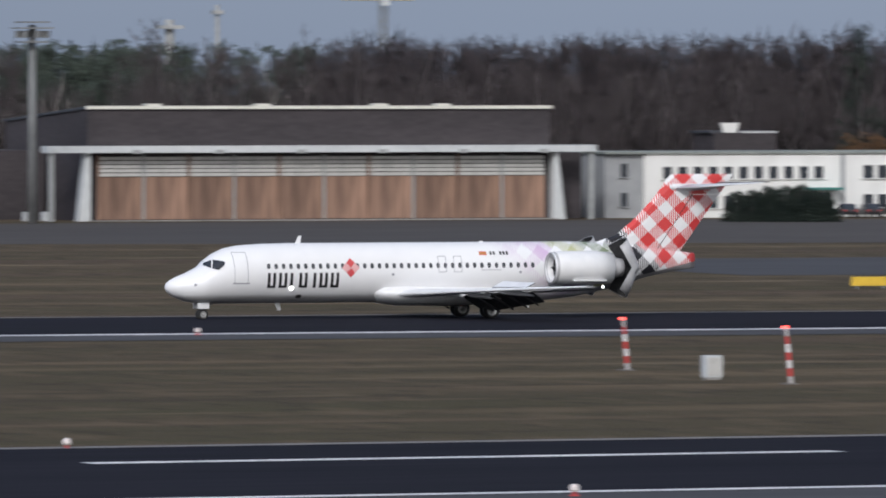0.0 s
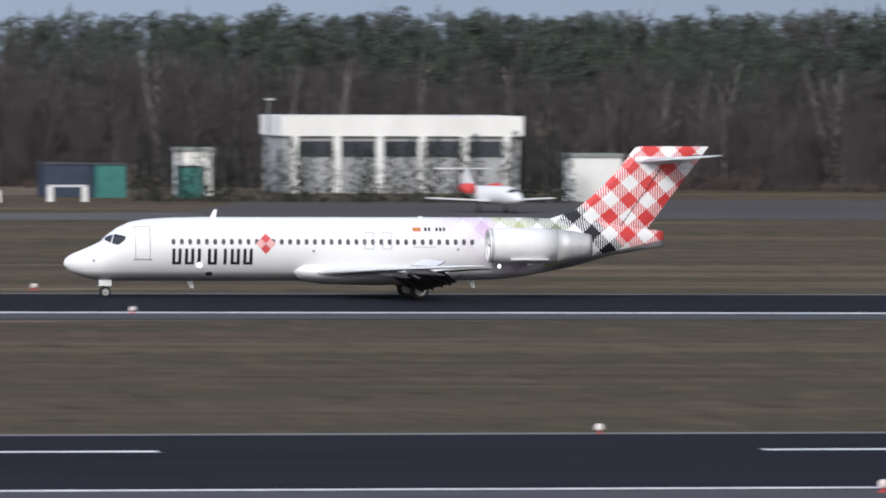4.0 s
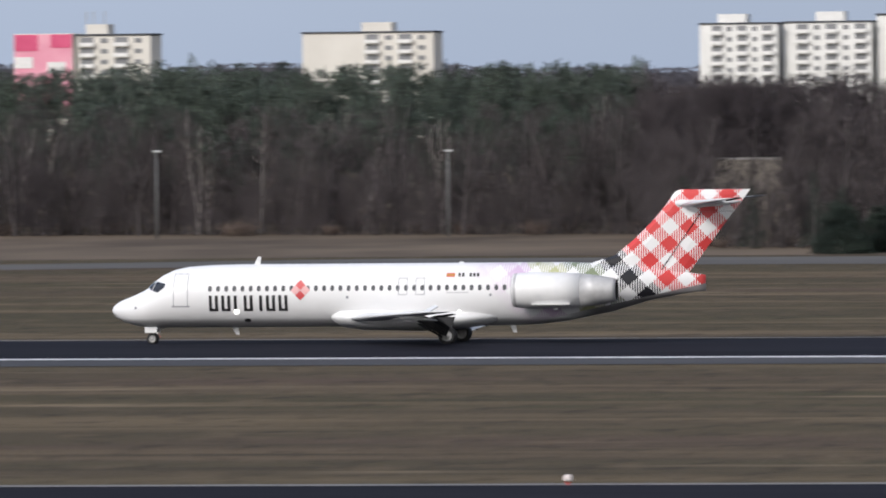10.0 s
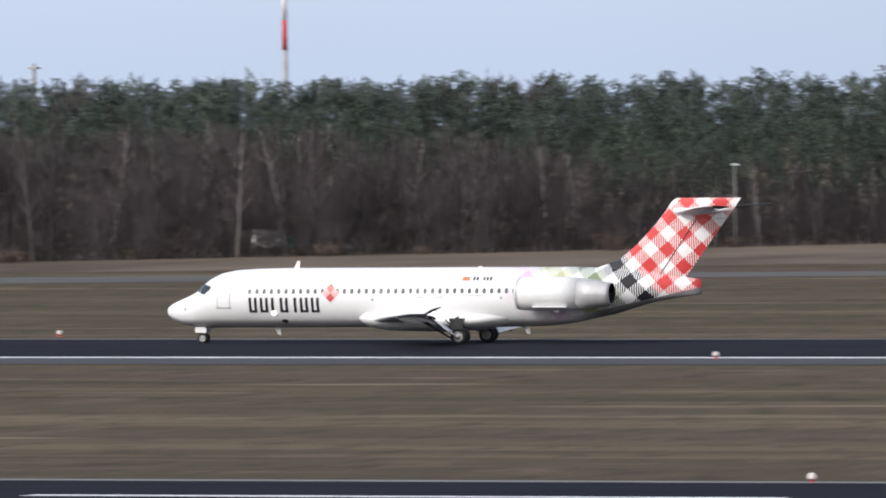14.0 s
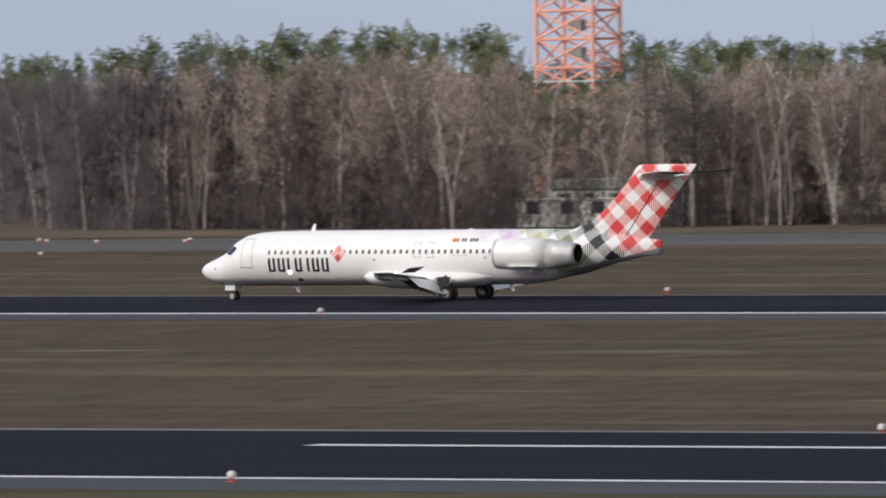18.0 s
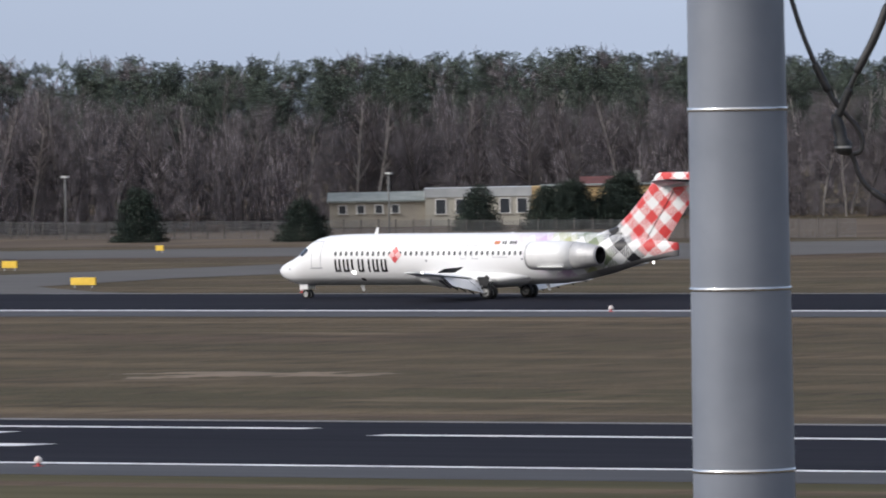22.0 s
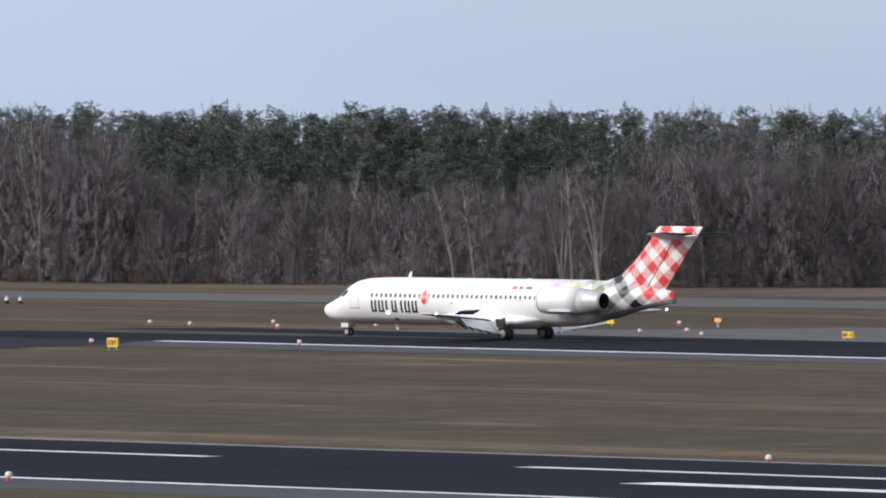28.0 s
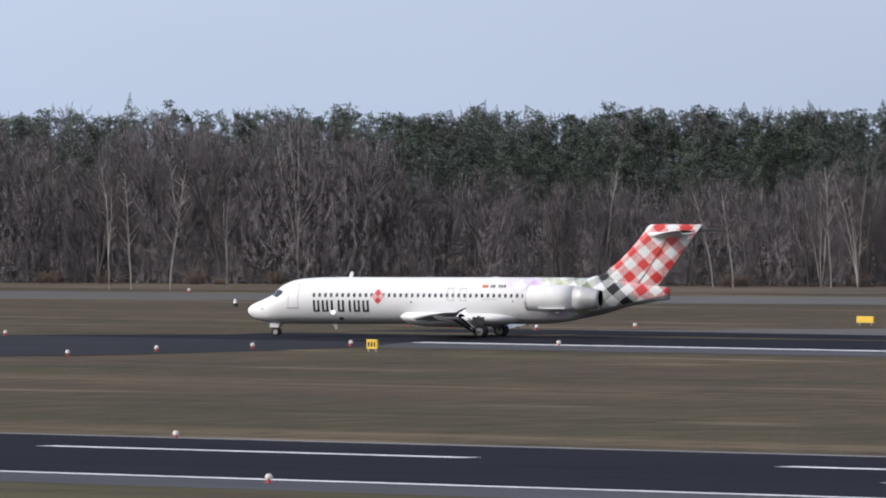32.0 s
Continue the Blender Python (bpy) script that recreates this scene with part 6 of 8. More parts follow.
def terminal_45():
    o = thing("cargo_building", "long white flat-roofed building behind a row of spruces", "building", 142.8, 900)
    block("wall", -11.7, 11.7, 0, 14, 0, 5.6, GREY_WALL, o)
    block("fascia", -12.0, 12.0, -0.4, 14, 5.6, 7.55, WHITE_WALL, o)
    for i in range(6):
        piece("pillar", -10.6 + 4.2 * i, -0.2, 0, 0.7, 0.5, 5.6, WHITE_WALL, o)
        if i < 5:
            piece("window", -8.5 + 4.2 * i, -0.06, 3.6, 3.2, 0.12, 1.5, PANE, o)
    for x, y, w, d, hh, m, label in ((110.4, 870, 2.8, 5, 3.1, TEAL, "teal sheet-metal shed"), (118.2, 870, 1.9, 5, 2.9, TEAL, "teal sheet-metal shed"), (106.6, 872, 4.7, 5, 3.1, NAVY, "navy blue shed")):
        s = thing("storage_shed", label + " beside the spruces", "shed", x, y)
        block("wall", -w / 2, w / 2, 0, d, 0, hh, m, s, 0.04)
        block("roof", -w / 2 - 0.1, w / 2 + 0.1, -0.1, d + 0.1, hh, hh + 0.12, SLATE, s)
    s = thing("white_hut", "white hut with a grey roof", "shed", 120.3, 884)
    block("wall", -1.6, 1.6, 0, 4, 0, 4.3, WHITE_WALL, s)
    block("roof", -1.8, 1.8, -0.2, 4.2, 4.3, 4.6, ROOF_FELT, s)
    s = thing("white_hut", "pale hut at the edge of the apron", "shed", 153.6, 858)
    block("wall", -1.4, 3.4, 0, 4, 0, 4.2, WHITE_WALL, s)
    block("roof", -1.6, 3.6, -0.2, 4.2, 4.2, 4.5, ROOF_FELT, s)
    g = thing("goal_frame", "low white steel frame on the grass", "frame", 103.8, 850)
    for x in (-1.6, 1.6):
        piece("post", x, 0, 0, 0.5, 0.4, 1.35, SIGNAL_WHITE, g)
    piece("crossbar", 0, 0, 1.35, 3.6, 0.2, 0.2, PALE_STEEL, g)
    b = thing("cabinet", "pale equipment cabinet on the grass", "cabinet", 96.4, 845)
    block("body", -0.65, 0.65, 0, 0.9, 0, 1.0, SIGNAL_WHITE, b, 0.03)
    block("lid", -0.72, 0.72, -0.06, 0.96, 1.0, 1.12, PALE_STEEL, b)


terminal_45()


def business_jet():
    j = thing("business_jet", "small white business jet with red engines parked on the apron", "airplane", 137.0, 797, turn=0)
    bm = bmesh.new()
    st = [(0, 1.25, 0.03), (0.5, 1.3, 0.32), (1.4, 1.42, 0.62), (2.4, 1.52, 0.80), (4, 1.55, 0.82), (8, 1.55, 0.80), (10.5, 1.75, 0.55), (13.5, 2.05, 0.12)]
    lean_ = -0.22
    loft(bm, [[Vector((lean_ * y + r * math.cos(a), y, z + r * math.sin(a))) for a in [2 * math.pi * i / 16 for i in range(16)]] for y, z, r in st])
    bmesh.ops.recalc_face_normals(bm, faces=bm.faces)
    part("fuselage", bm, WHITE_PAINT, j, smooth=True)
    for s in (-1, 1):
        bm = bmesh.new()
        loft(bm, [[Vector((lean_ * 6.5 + s * w, y, z)) for y, z in ((ya, 1.0 + w * 0.04), (ya + c, 1.0 + w * 0.04), (ya + c, 1.1 + w * 0.04), (ya, 1.1 + w * 0.04))] for w, ya, c in ((0.4, 5.6, 2.6), (5.6, 7.2, 1.1))])
        bmesh.ops.recalc_face_normals(bm, faces=bm.faces)
        part("wing", bm, WHITE_PAINT, j)
        bm = bmesh.new()
        tube(bm, (lean_ * 8.6 + s * 1.25, 8.2, 2.1), (lean_ * 10.4 + s * 1.25, 10.6, 2.1), 0.48, 0.36, 16)
        part("engine", bm, SIGNAL_RED, j, "red engine pod", smooth=True)
        bm = bmesh.new()
        tube(bm, (lean_ * 6.5 + s * 1.2, 6.8, 1.0), (lean_ * 6.5 + s * 1.2, 6.8, 0.25), 0.06, 0.05, 8)
        tube(bm, (lean_ * 6.5 + s * 1.2 - 0.1, 6.8, 0.27), (lean_ * 6.5 + s * 1.2 + 0.1, 6.8, 0.27), 0.27, 0.27, 14)
        part("main_gear", bm, TYRE, j)
        bm = bmesh.new()
        loft(bm, [[Vector((lean_ * 13.2 + s * w, y, 3.72)) for y in (ya, ya + c)] + [Vector((lean_ * 13.2 + s * w, y, 3.80)) for y in (ya + c, ya)] for w, ya, c in ((0.05, 12.6, 1.6), (2.4, 13.6, 0.8))])
        bmesh.ops.recalc_face_normals(bm, faces=bm.faces)
        part("tailplane", bm, WHITE_PAINT, j)
    bm = bmesh.new()
    loft(bm, [[Vector((lean_ * y + s, y, z)) for y, s in ((ya, -0.06), (yb, -0.06), (yb, 0.06), (ya, 0.06))] for ya, yb, z in ((10.6, 13.4, 2.1), (12.6, 14.1, 3.75))])
    bmesh.ops.recalc_face_normals(bm, faces=bm.faces)
    part("fin", bm, WHITE_PAINT, j)
    bm = bmesh.new()
    loft(bm, [[Vector((lean_ * y + r * math.cos(a), y, z + r * math.sin(a))) for a in [math.pi * (0.22 + 0.56 * i / 8) for i in range(9)]] for y, z, r in ((1.15, 1.40, 0.57), (1.75, 1.46, 0.71))], close=False)
    part("windscreen", bm, GLASS_DARK, j)
    bm = bmesh.new()
    tube(bm, (lean_ * 1.6, 1.6, 1.0), (lean_ * 1.6, 1.6, 0.2), 0.05, 0.05, 8)
    tube(bm, (lean_ * 1.6 - 0.08, 1.6, 0.22), (lean_ * 1.6 + 0.08, 1.6, 0.22), 0.22, 0.22, 14)
    part("nose_gear", bm, TYRE, j)


business_jet()


def checker_house():
    """The localizer hut, painted in red and white squares, with its lattice mast behind."""
    h = thing("checkered_hut", "flat-roofed hut painted in red and white squares", "hut", 10.5, 726)
    block("wall", -5.15, 5.15, 0.05, 4.5, 0, 2.62, SIGNAL_WHITE, h)
    w = 10.3 / 8
    for i in range(8):
        for k in range(3):
            if (i + k) % 2 == 0:
                piece("red_panel", -5.15 + w * (i + 0.5), 0.03, 0.02 + 0.87 * k, w, 0.06, 0.86, SIGNAL_RED, h)
    block("roof", -5.35, 5.35, -0.15, 4.7, 2.62, 2.74, PALE_STEEL, h)
    piece("door", 0.2, -0.02, 0, 1.0, 0.08, 2.0, STEEL_GREY, h)
    m = thing("lattice_mast", "short red and white lattice mast with a platform", "mast", 6.9, 745)
    for k in range(5):
        z = 1.55 * k
        mat_ = FADED_RED if k % 2 else FADED_WHITE
        for sx in (-0.75, 0.75):
            for sy in (-0.75, 0.75):
                piece("leg", sx, sy, z, 0.13, 0.13, 1.55, mat_, m)
        for z2 in (0.05, 0.8):
            piece("brace", 0, -0.75, z + z2, 1.5, 0.10, 0.14, mat_, m)
            piece("brace", 0, 0.75, z + z2, 1.5, 0.10, 0.14, mat_, m)
    piece("platform", 0, 0, 6.4, 2.6, 2.4, 0.5, FADED_RED, m)
    for x in (-1.0, -0.3, 0.5, 1.1):
        piece("aerial", x, 0, 6.9, 0.09, 0.09, 1.8, STEEL_GREY, m)


checker_house()


def radio_beacon():
    """A ring platform on posts with a glazed hut on it."""
    b = thing("radio_beacon", "round radio beacon platform with red and white rim and hut", "beacon", -54.4, 745)
    R = 13.3
    n = 56
    bm = bmesh.new()
    loft(bm, [[Vector((r * math.cos(2 * math.pi * i / n), r * math.sin(2 * math.pi * i / n), z)) for i in range(n)] for r, z in ((R, 1.52), (R, 1.62), (0.5, 1.68), (0.5, 1.52))], caps=False)
    part("platform", bm, PALE_STEEL, b)
    seg = 2 * math.pi * R / n
    for i in range(n):
        a = 2 * math.pi * (i + 0.5) / n
        piece("rim_panel", (R + 0.05) * math.cos(a), (R + 0.05) * math.sin(a), 1.42, seg, 0.08, 0.32, SIGNAL_RED if i % 2 else SIGNAL_WHITE, b, a + math.pi / 2)
    for i in range(14):
        a = 2 * math.pi * i / 14
        piece("post", (R - 1.2) * math.cos(a), (R - 1.2) * math.sin(a), 0, 0.35, 0.35, 1.5, CONCRETE, b)
    block("glazed_room", -6.9, 6.9, -4.0, 4.0, 1.66, 2.9, PANE, b)
    for i in range(15):
        piece("mullion", -6.9 + 13.8 * i / 14, -4.05, 1.66, 0.10, 0.1, 1.24, STEEL_GREY, b)
    block("roof", -7.6, 7.6, -4.7, 4.7, 2.9, 3.3, SIGNAL_WHITE, b, 0.1)
    c = thing("equipment_container", "white equipment container with a small window", "container", -45.3, 700)
    block("body", -3.2, 2.9, 0, 2.6, 0.15, 2.15, STEEL_GREY, c, 0.05)
    piece("window", 0.9, -0.03, 1.2, 1.1, 0.08, 0.5, PANE, c)
    for x in (-1.4, -0.5):
        piece("air_unit", x, -0.3, 0.1, 0.7, 0.5, 1.4, SIGNAL_WHITE, c)
    for x, y, hh in ((-54.6, 690, 2.1), (-56.2, 705, 1.2), (-52.4, 695, 1.0), (-40.5, 705, 1.6), (-37.5, 710, 1.5), (-35.9, 720, 1.7), (-58.8, 700, 1.6)):
        p = thing("monitor_post", "white painted monitor post standing in the grass", "post", x, y, group="monitor posts")
        piece("shaft", 0, 0, 0, 0.3, 0.3, hh, SIGNAL_WHITE, p)
        piece("cap", 0, 0, hh, 0.4, 0.4, 0.15, STEEL_GREY, p)
    m = thing("obstruction_light", "slim mast with a lit red lamp", "mast", -52.9, 812)
    piece("shaft", 0, 0, 0, 0.22, 0.22, 6.9, STEEL_GREY, m)
    piece("lamp", 0, 0, 6.9, 0.45, 0.3, 0.2, RED_GLOW, m)
    s = thing("green_tank", "dark green tank with a pale hatch behind the beacon", "tank", -64.0, 812)
    block("body", -2.6, 2.6, 0, 3, 0, 1.6, TEAL, s, 0.1)
    block("hatch", 0.0, 1.2, 0.4, 1.6, 1.6, 2.2, SIGNAL_WHITE, s, 0.05)


radio_beacon()


def radar_tower():
    t = thing("radar_tower", "ochre radar tower with a white dome and a dark gallery", "tower", -431.0, 897.5, turn=24)
    block("shaft", -2.45, 2.45, -2.45, 2.45, 0, 12.2, YELLOW_WALL, t)
    block("gallery", -3.6, 3.6, -3.6, 3.6, 12.2, 12.45, SLATE, t)
    for x, y, w, d in ((0, -3.5, 7.0, 0.06), (0, 3.5, 7.0, 0.06), (-3.5, 0, 0.06, 7.0), (3.5, 0, 0.06, 7.0)):
        for z in (12.9, 13.4):
            piece("rail", x, y, z, w, d, 0.07, SLATE, t)
    block("cabin", -2.3, 2.3, -2.3, 2.3, 12.45, 14.9, YELLOW_WALL, t)
    piece("window", 0.2, -2.32, 13.0, 0.8, 0.1, 1.6, PANE, t)
    piece("window", 2.32, 0.3, 13.0, 0.1, 0.8, 1.6, PANE, t)
    block("roof", -3.1, 3.1, -3.1, 3.1, 14.9, 15.2, SLATE, t)
    bm = bmesh.new()
    bmesh.ops.create_uvsphere(bm, u_segments=28, v_segments=18, radius=2.12, matrix=Matrix.Translation((0, 0, 17.1)))
    part("radome", bm, SIGNAL_WHITE, t, "white radar dome", smooth=True)
    bm = bmesh.new()
    tube(bm, (0, 0, 15.2), (0, 0, 16.0), 1.95, 2.0, 24)
    part("dome_base", bm, SIGNAL_WHITE, t, smooth=True)
    bm = bmesh.new()
    tube(bm, (-2.6, 0.4, 15.2), (-2.6, 0.4, 23.6), 0.18, 0.14, 8)
    part("aerial", bm, SIGNAL_WHITE, t)
    for x, y, w, hh in ((-436, 844, 12.4, 8.8), (-451.5, 813, 11, 4.3), (-418, 844, 5.8, 6.9)):
        o = thing("service_building", "pale-roofed service building half hidden by birches", "building", x, y)
        block("wall", -w / 2, w / 2, 0, 8, 0, hh - 0.9, STONE_WALL if hh > 5 else WHITE_WALL, o)
        block("roof", -w / 2 - 0.3, w / 2 + 0.3, -0.3, 8.3, hh - 0.9, hh, SIGNAL_WHITE if hh > 5 else ROOF_FELT, o)
        for i in range(int(w / 3)):
            piece("window", -w / 2 + 1.6 + 2.8 * i, -0.02, hh * 0.4, 1.2, 0.1, 1.2, PANE, o)


radar_tower()


def big_lattice():
    m = thing("lattice_tower", "tall orange-red steel lattice tower rising out of the wood", "tower", -494.7, 886.7, turn=3)
    H, w0 = 52.0, 3.45
    for sx in (-1, 1):
        for sy in (-1, 1):
            bm = bmesh.new()
            tube(bm, (sx * w0, sy * w0, 0), (sx * w0 * 0.97, sy * w0 * 0.97, H), 0.26, 0.22, 6)
            part("leg", bm, ORANGE, m)
    step = 3.1
    for k in range(int(H / step)):
        z = k * step
        for face in range(4):
            a = face * math.pi / 2
            c, s = math.cos(a), math.sin(a)

            def P(u, zz):
                return (c * u * w0 - s * w0, s * u * w0 + c * w0, zz)
            bm = bmesh.new()
            tube(bm, P(-1, z), P(1, z + step), 0.13, 0.13, 5)
            tube(bm, P(1, z), P(-1, z + step), 0.13, 0.13, 5)
            tube(bm, P(-1, z), P(1, z), 0.15, 0.15, 5)
            part("bracing", bm, ORANGE, m)
    for z in (13.9, 33):
        piece("platform", 0, 0, z, 7.4, 7.4, 0.22, PALE_STEEL, m)
    for z in (16.5, 19.5, 22.6):
        piece("antenna_box", 0.2, -0.6, z, 1.5, 1.2, 1.2, STEEL_GREY, m)


big_lattice()

for x, y in ((-370.8, 912.5), (-415.6, 893.0)):
    m = thing("tall_mast", "tall grey mast with red and white bands at its top", "mast", x, y, group="tall masts")
    bm = bmesh.new()
    tube(bm, (0, 0, 0), (0, 0, 20.4), 0.36, 0.28, 12)
    part("shaft", bm, STEEL_GREY, m, smooth=True)
    bm = bmesh.new()
    tube(bm, (0, 0, 20.4), (0, 0, 23.6), 0.29, 0.27, 12)
    part("red_band", bm, SIGNAL_RED, m, smooth=True)
    bm = bmesh.new()
    tube(bm, (0, 0, 23.6), (0, 0, 27.2), 0.28, 0.2, 12)
    part("white_band", bm, SIGNAL_WHITE, m, smooth=True)
    piece("bracket", 0, -0.2, 9.0, 1.0, 0.5, 0.8, STEEL_GREY, m)

s = thing("white_shed", "low white shed half hidden behind birch stems", "shed", -443.2, 791.2, turn=9)
block("wall", -5.2, 5.2, 0, 5, 0, 2.6, WHITE_WALL, s)
block("roof", -5.4, 5.4, -0.25, 5.2, 2.6, 2.75, PALE_ROOF, s)
for x in (-3.4, 0.2, 3.4):
    piece("window", x, -0.02, 1.3, 1.3, 0.1, 1.1, PANE, s)
v = thing("parked_van", "pale green and white van parked at the wood's edge", "van", -352.2, 862)
block("body", -1.9, 1.2, 0, 1.9, 0.45, 2.2, SIGNAL_WHITE, v, 0.15)
block("cab", 1.2, 2.5, 0.05, 1.85, 0.45, 1.5, TEAL, v, 0.2)
for x in (-1.2, 1.5):
    bm = bmesh.new()
    tube(bm, (x, -0.02, 0.36), (x, 0.22, 0.36), 0.36, 0.36, 16)
    part("wheel", bm, TYRE, v)
piece("window", 1.7, -0.03, 1.45, 0.9, 0.06, 0.5, PANE, v)
s = thing("grey_trailer", "grey trailer beside the van", "trailer", -346.0, 864)
block("body", -2.6, 2.6, 0, 2, 0.3, 1.5, STEEL_GREY, s, 0.06)
piece("axle", 0, 0.8, 0, 0.6, 1.8, 0.3, TYRE, s)


WEATHERED = surface("weathered_concrete_slabs", (0.075, 0.070, 0.068), (0.14, 0.13, 0.125), 0.8, 0.9, per_piece=0.25)


GALVANISED = surface("galvanised_wire", (0.20, 0.20, 0.20), (0.30, 0.30, 0.30), 3.0, 0.6, metal=0.3)
DARK_TILES = surface("dark_red_roof_tiles", (0.085, 0.034, 0.034), (0.14, 0.052, 0.048), 1.2, 0.8)
PALE_BEIGE = surface("pale_beige_render", (0.38, 0.36, 0.31), (0.49, 0.465, 0.40), 0.5, 0.85)
FASCIA = surface("blue_grey_fascia", (0.34, 0.36, 0.37), (0.46, 0.47, 0.48), 0.8, 0.7)


def long_house():
    """The low, stepped house with its ochre wing."""
    h = thing("low_house", "low stepped beige, white and ochre house behind conifers", "house", -605.7, 824.2, turn=36)
    block("west_wing", -18.2, -7.7, 0.6, 9, 0, 2.75, STONE_WALL, h)
    bm = bmesh.new()
    loft(bm, [[Vector((x, 0.2, 2.75)), Vector((x, 9.4, 2.75)), Vector((x, 9.4, 3.5)), Vector((x, 5.0, 3.85)), Vector((x, 0.2, 2.95))] for x in (-18.5, -7.7)])
    bmesh.ops.recalc_face_normals(bm, faces=bm.faces)
    part("west_roof", bm, ROOF_FELT, h)
    block("middle_wall", -7.7, 4.0, 0, 10, 0, 3.15, PALE_BEIGE, h)
    block("fascia", -7.8, 4.0, -0.15, 10.1, 3.15, 4.15, FASCIA, h)
    block("pier", 4.0, 5.0, -0.1, 10, 0, 4.15, YELLOW_WALL, h)
    block("link_wall", 5.0, 9.9, 0.5, 10, 0, 3.9, PALE_BEIGE, h)
    block("ochre_wing", 9.9, 18.0, 0, 10, 0, 4.0, YELLOW_WALL, h)
    block("flat_roof", 4.9, 18.2, -0.25, 10.2, 4.15, 4.27, ROOF_FELT, h)
    piece("chimney", 15.6, 3, 4.2, 0.7, 0.7, 1.5, CONCRETE, h)
    for x in (-16.8, -14.8, -12.8, -11.0):
        window(h, x, 0.58, 1.55, 0.85, 0.9)
    for x in (-6.0, -3.8, -1.4, 1.05, 2.95):
        window(h, x, -0.02, 1.35, 1.15, 1.6)
    piece("door", 17.2, -0.02, 0, 0.6, 0.1, 2.2, WHITE_WALL, h)
    r = thing("red_roofed_cottage", "small cottage with a dark red roof among the trees", "house", -612.5, 853, 0.55, turn=36)
    block("wall", -1.7, 1.7, 0, 4, 0, 4.3, STONE_WALL, r)
    bm = bmesh.new()
    loft(bm, [[Vector((x, -0.4, 4.2)), Vector((x, 4.4, 4.2)), Vector((x, 2.0, 5.5))] for x in (-2.0, 2.0)])
    bmesh.ops.recalc_face_normals(bm, faces=bm.faces)
    part("roof", bm, DARK_TILES, r)
    f = thing("wire_fence", "grey wire mesh fence along the wood", "fence", -600, 760)
    bm = bmesh.new()
    for k in range(15):
        tube(bm, (-1.27, 0, 0.08 + 0.125 * k), (1.27, 0, 0.08 + 0.125 * k), 0.014, 0.014, 3)
    for k in range(18):
        tube(bm, (-1.2 + 0.142 * k, 0, 0.05), (-1.2 + 0.142 * k, 0, 1.84), 0.014, 0.014, 3)
    first = part("mesh_panel", bm, GALVANISED, f)
    for i in range(60):
        x = -52 + 2.55 * i
        y = -3 - 0.18 * x
        o = first if i == 0 else new("mesh_panel", first.data)
        o.parent = f
        o.matrix_basis = pose(x, y, 0, rz=math.degrees(-0.18))
        piece("post", x - 1.27, y + 0.2, 0, 0.09, 0.09, 2.0, WEATHERED, f)


long_house()


# ---- far city ----
# pane base colour lightened for haze and reflected sky
FAR_PANE = surface("hazed_sky_lit_glass", (0.16, 0.165, 0.175), (0.25, 0.255, 0.265), 0.3, 0.3)


def apartment_block(label, x0, x1, y, top, blank, roofs, wall=CREAM_FAR, floors=9, bays=5, storey=2.85, depth=14, loggia=True):
    cx = (x0 + x1) / 2
    o = thing("apartment_block", label, "building", cx, y, 0.0, "distant apartment blocks")
    w = x1 - x0
    block("wall", -w / 2, w / 2, 0, depth, 0, top, wall, o)
    block("roof", -w / 2 - 0.3, w / 2 + 0.3, -0.3, depth + 0.3, top, top + 0.5, SLATE, o)
    for a, b, z in roofs:
        block("roof_house", a - cx, b - cx, 3, depth - 3, top + 0.5, z, wall, o)
    ww = (w - blank - 1.0)
    for k in range(floors):
        z = top - storey * (k + 1) + 0.9
        if z < 8:
            break
        for i in range(bays):
            x = -w / 2 + blank + ww * (i + 0.5) / bays
            if loggia and i % 2 == 0:
                # flat plate in the pane colour stands for the loggia's shaded recess
                piece("loggia", x, -0.02, z - 0.2, ww / bays * 0.78, 0.1, 1.75, FAR_PANE, o)
                piece("balcony", x, -0.7, z - 0.9, ww / bays * 0.86, 1.3, 1.0, WHITE_WALL, o)
            else:
                piece("window", x, -0.02, z, ww / bays * 0.42, 0.1, 1.25, FAR_PANE, o)
    return o


apartment_block("cream high-rise flats with a blank gable", -221.0, -198.5, 2490, 32.5, 4.0, ((-215, -207.5, 35.2),), bays=5)
o = thing("gable_block", "blank cream gable wall of a high-rise", "building", -226, 2491, 0.0, "distant apartment blocks")
block("wall", -4.8, 4.6, 0, 12, 0, 31.0, CREAM_FAR, o)
block("roof", -4.9, 4.7, -0.1, 12.1, 31.0, 31.3, SLATE, o)
apartment_block("grey office block with bands of windows", -198.4, -174.3, 2494, 28.6, 15.0, (), wall=GREY_WALL, bays=2, loggia=True)
for a, b, top, y, roofs in ((-393.7, -371.9, 31.3, 2571, ((-389, -381, 34.2),)), (-370.4, -346.0, 31.5, 2575, ((-362, -354, 34.6),)), (-344.8, -323.2, 33.4, 2578, ((-338, -331, 37.6),)), (-322.0, -303.4, 31.7, 2581, ((-321, -313, 34.6),))):
    apartment_block("white stepped high-rise flats with balconies", a, b, y, top, 3.0, roofs, wall=WHITE_WALL, bays=5)
apartment_block("cream high-rise flats standing alone", -503.5, -466.3, 2555, 30.0, 17.5, ((-487.2, -478.7, 33.0),), bays=4)
apartment_block("cream high-rise flats with a roof house", -713.0, -673.5, 2505, 30.4, 15.0, ((-698.6, -691.8, 33.4),), bays=5)
apartment_block("cream high-rise flats with a roof house", -799.0, -760.0, 2480, 29.6, 14.0, ((-785.4, -777.9, 32.6),), bays=5)
apartment_block("cream high-rise flats with a pink gable mural", -543.4, -522.7, 2442, 29.5, 1.0, ((-541, -535, 32.6),), bays=4)
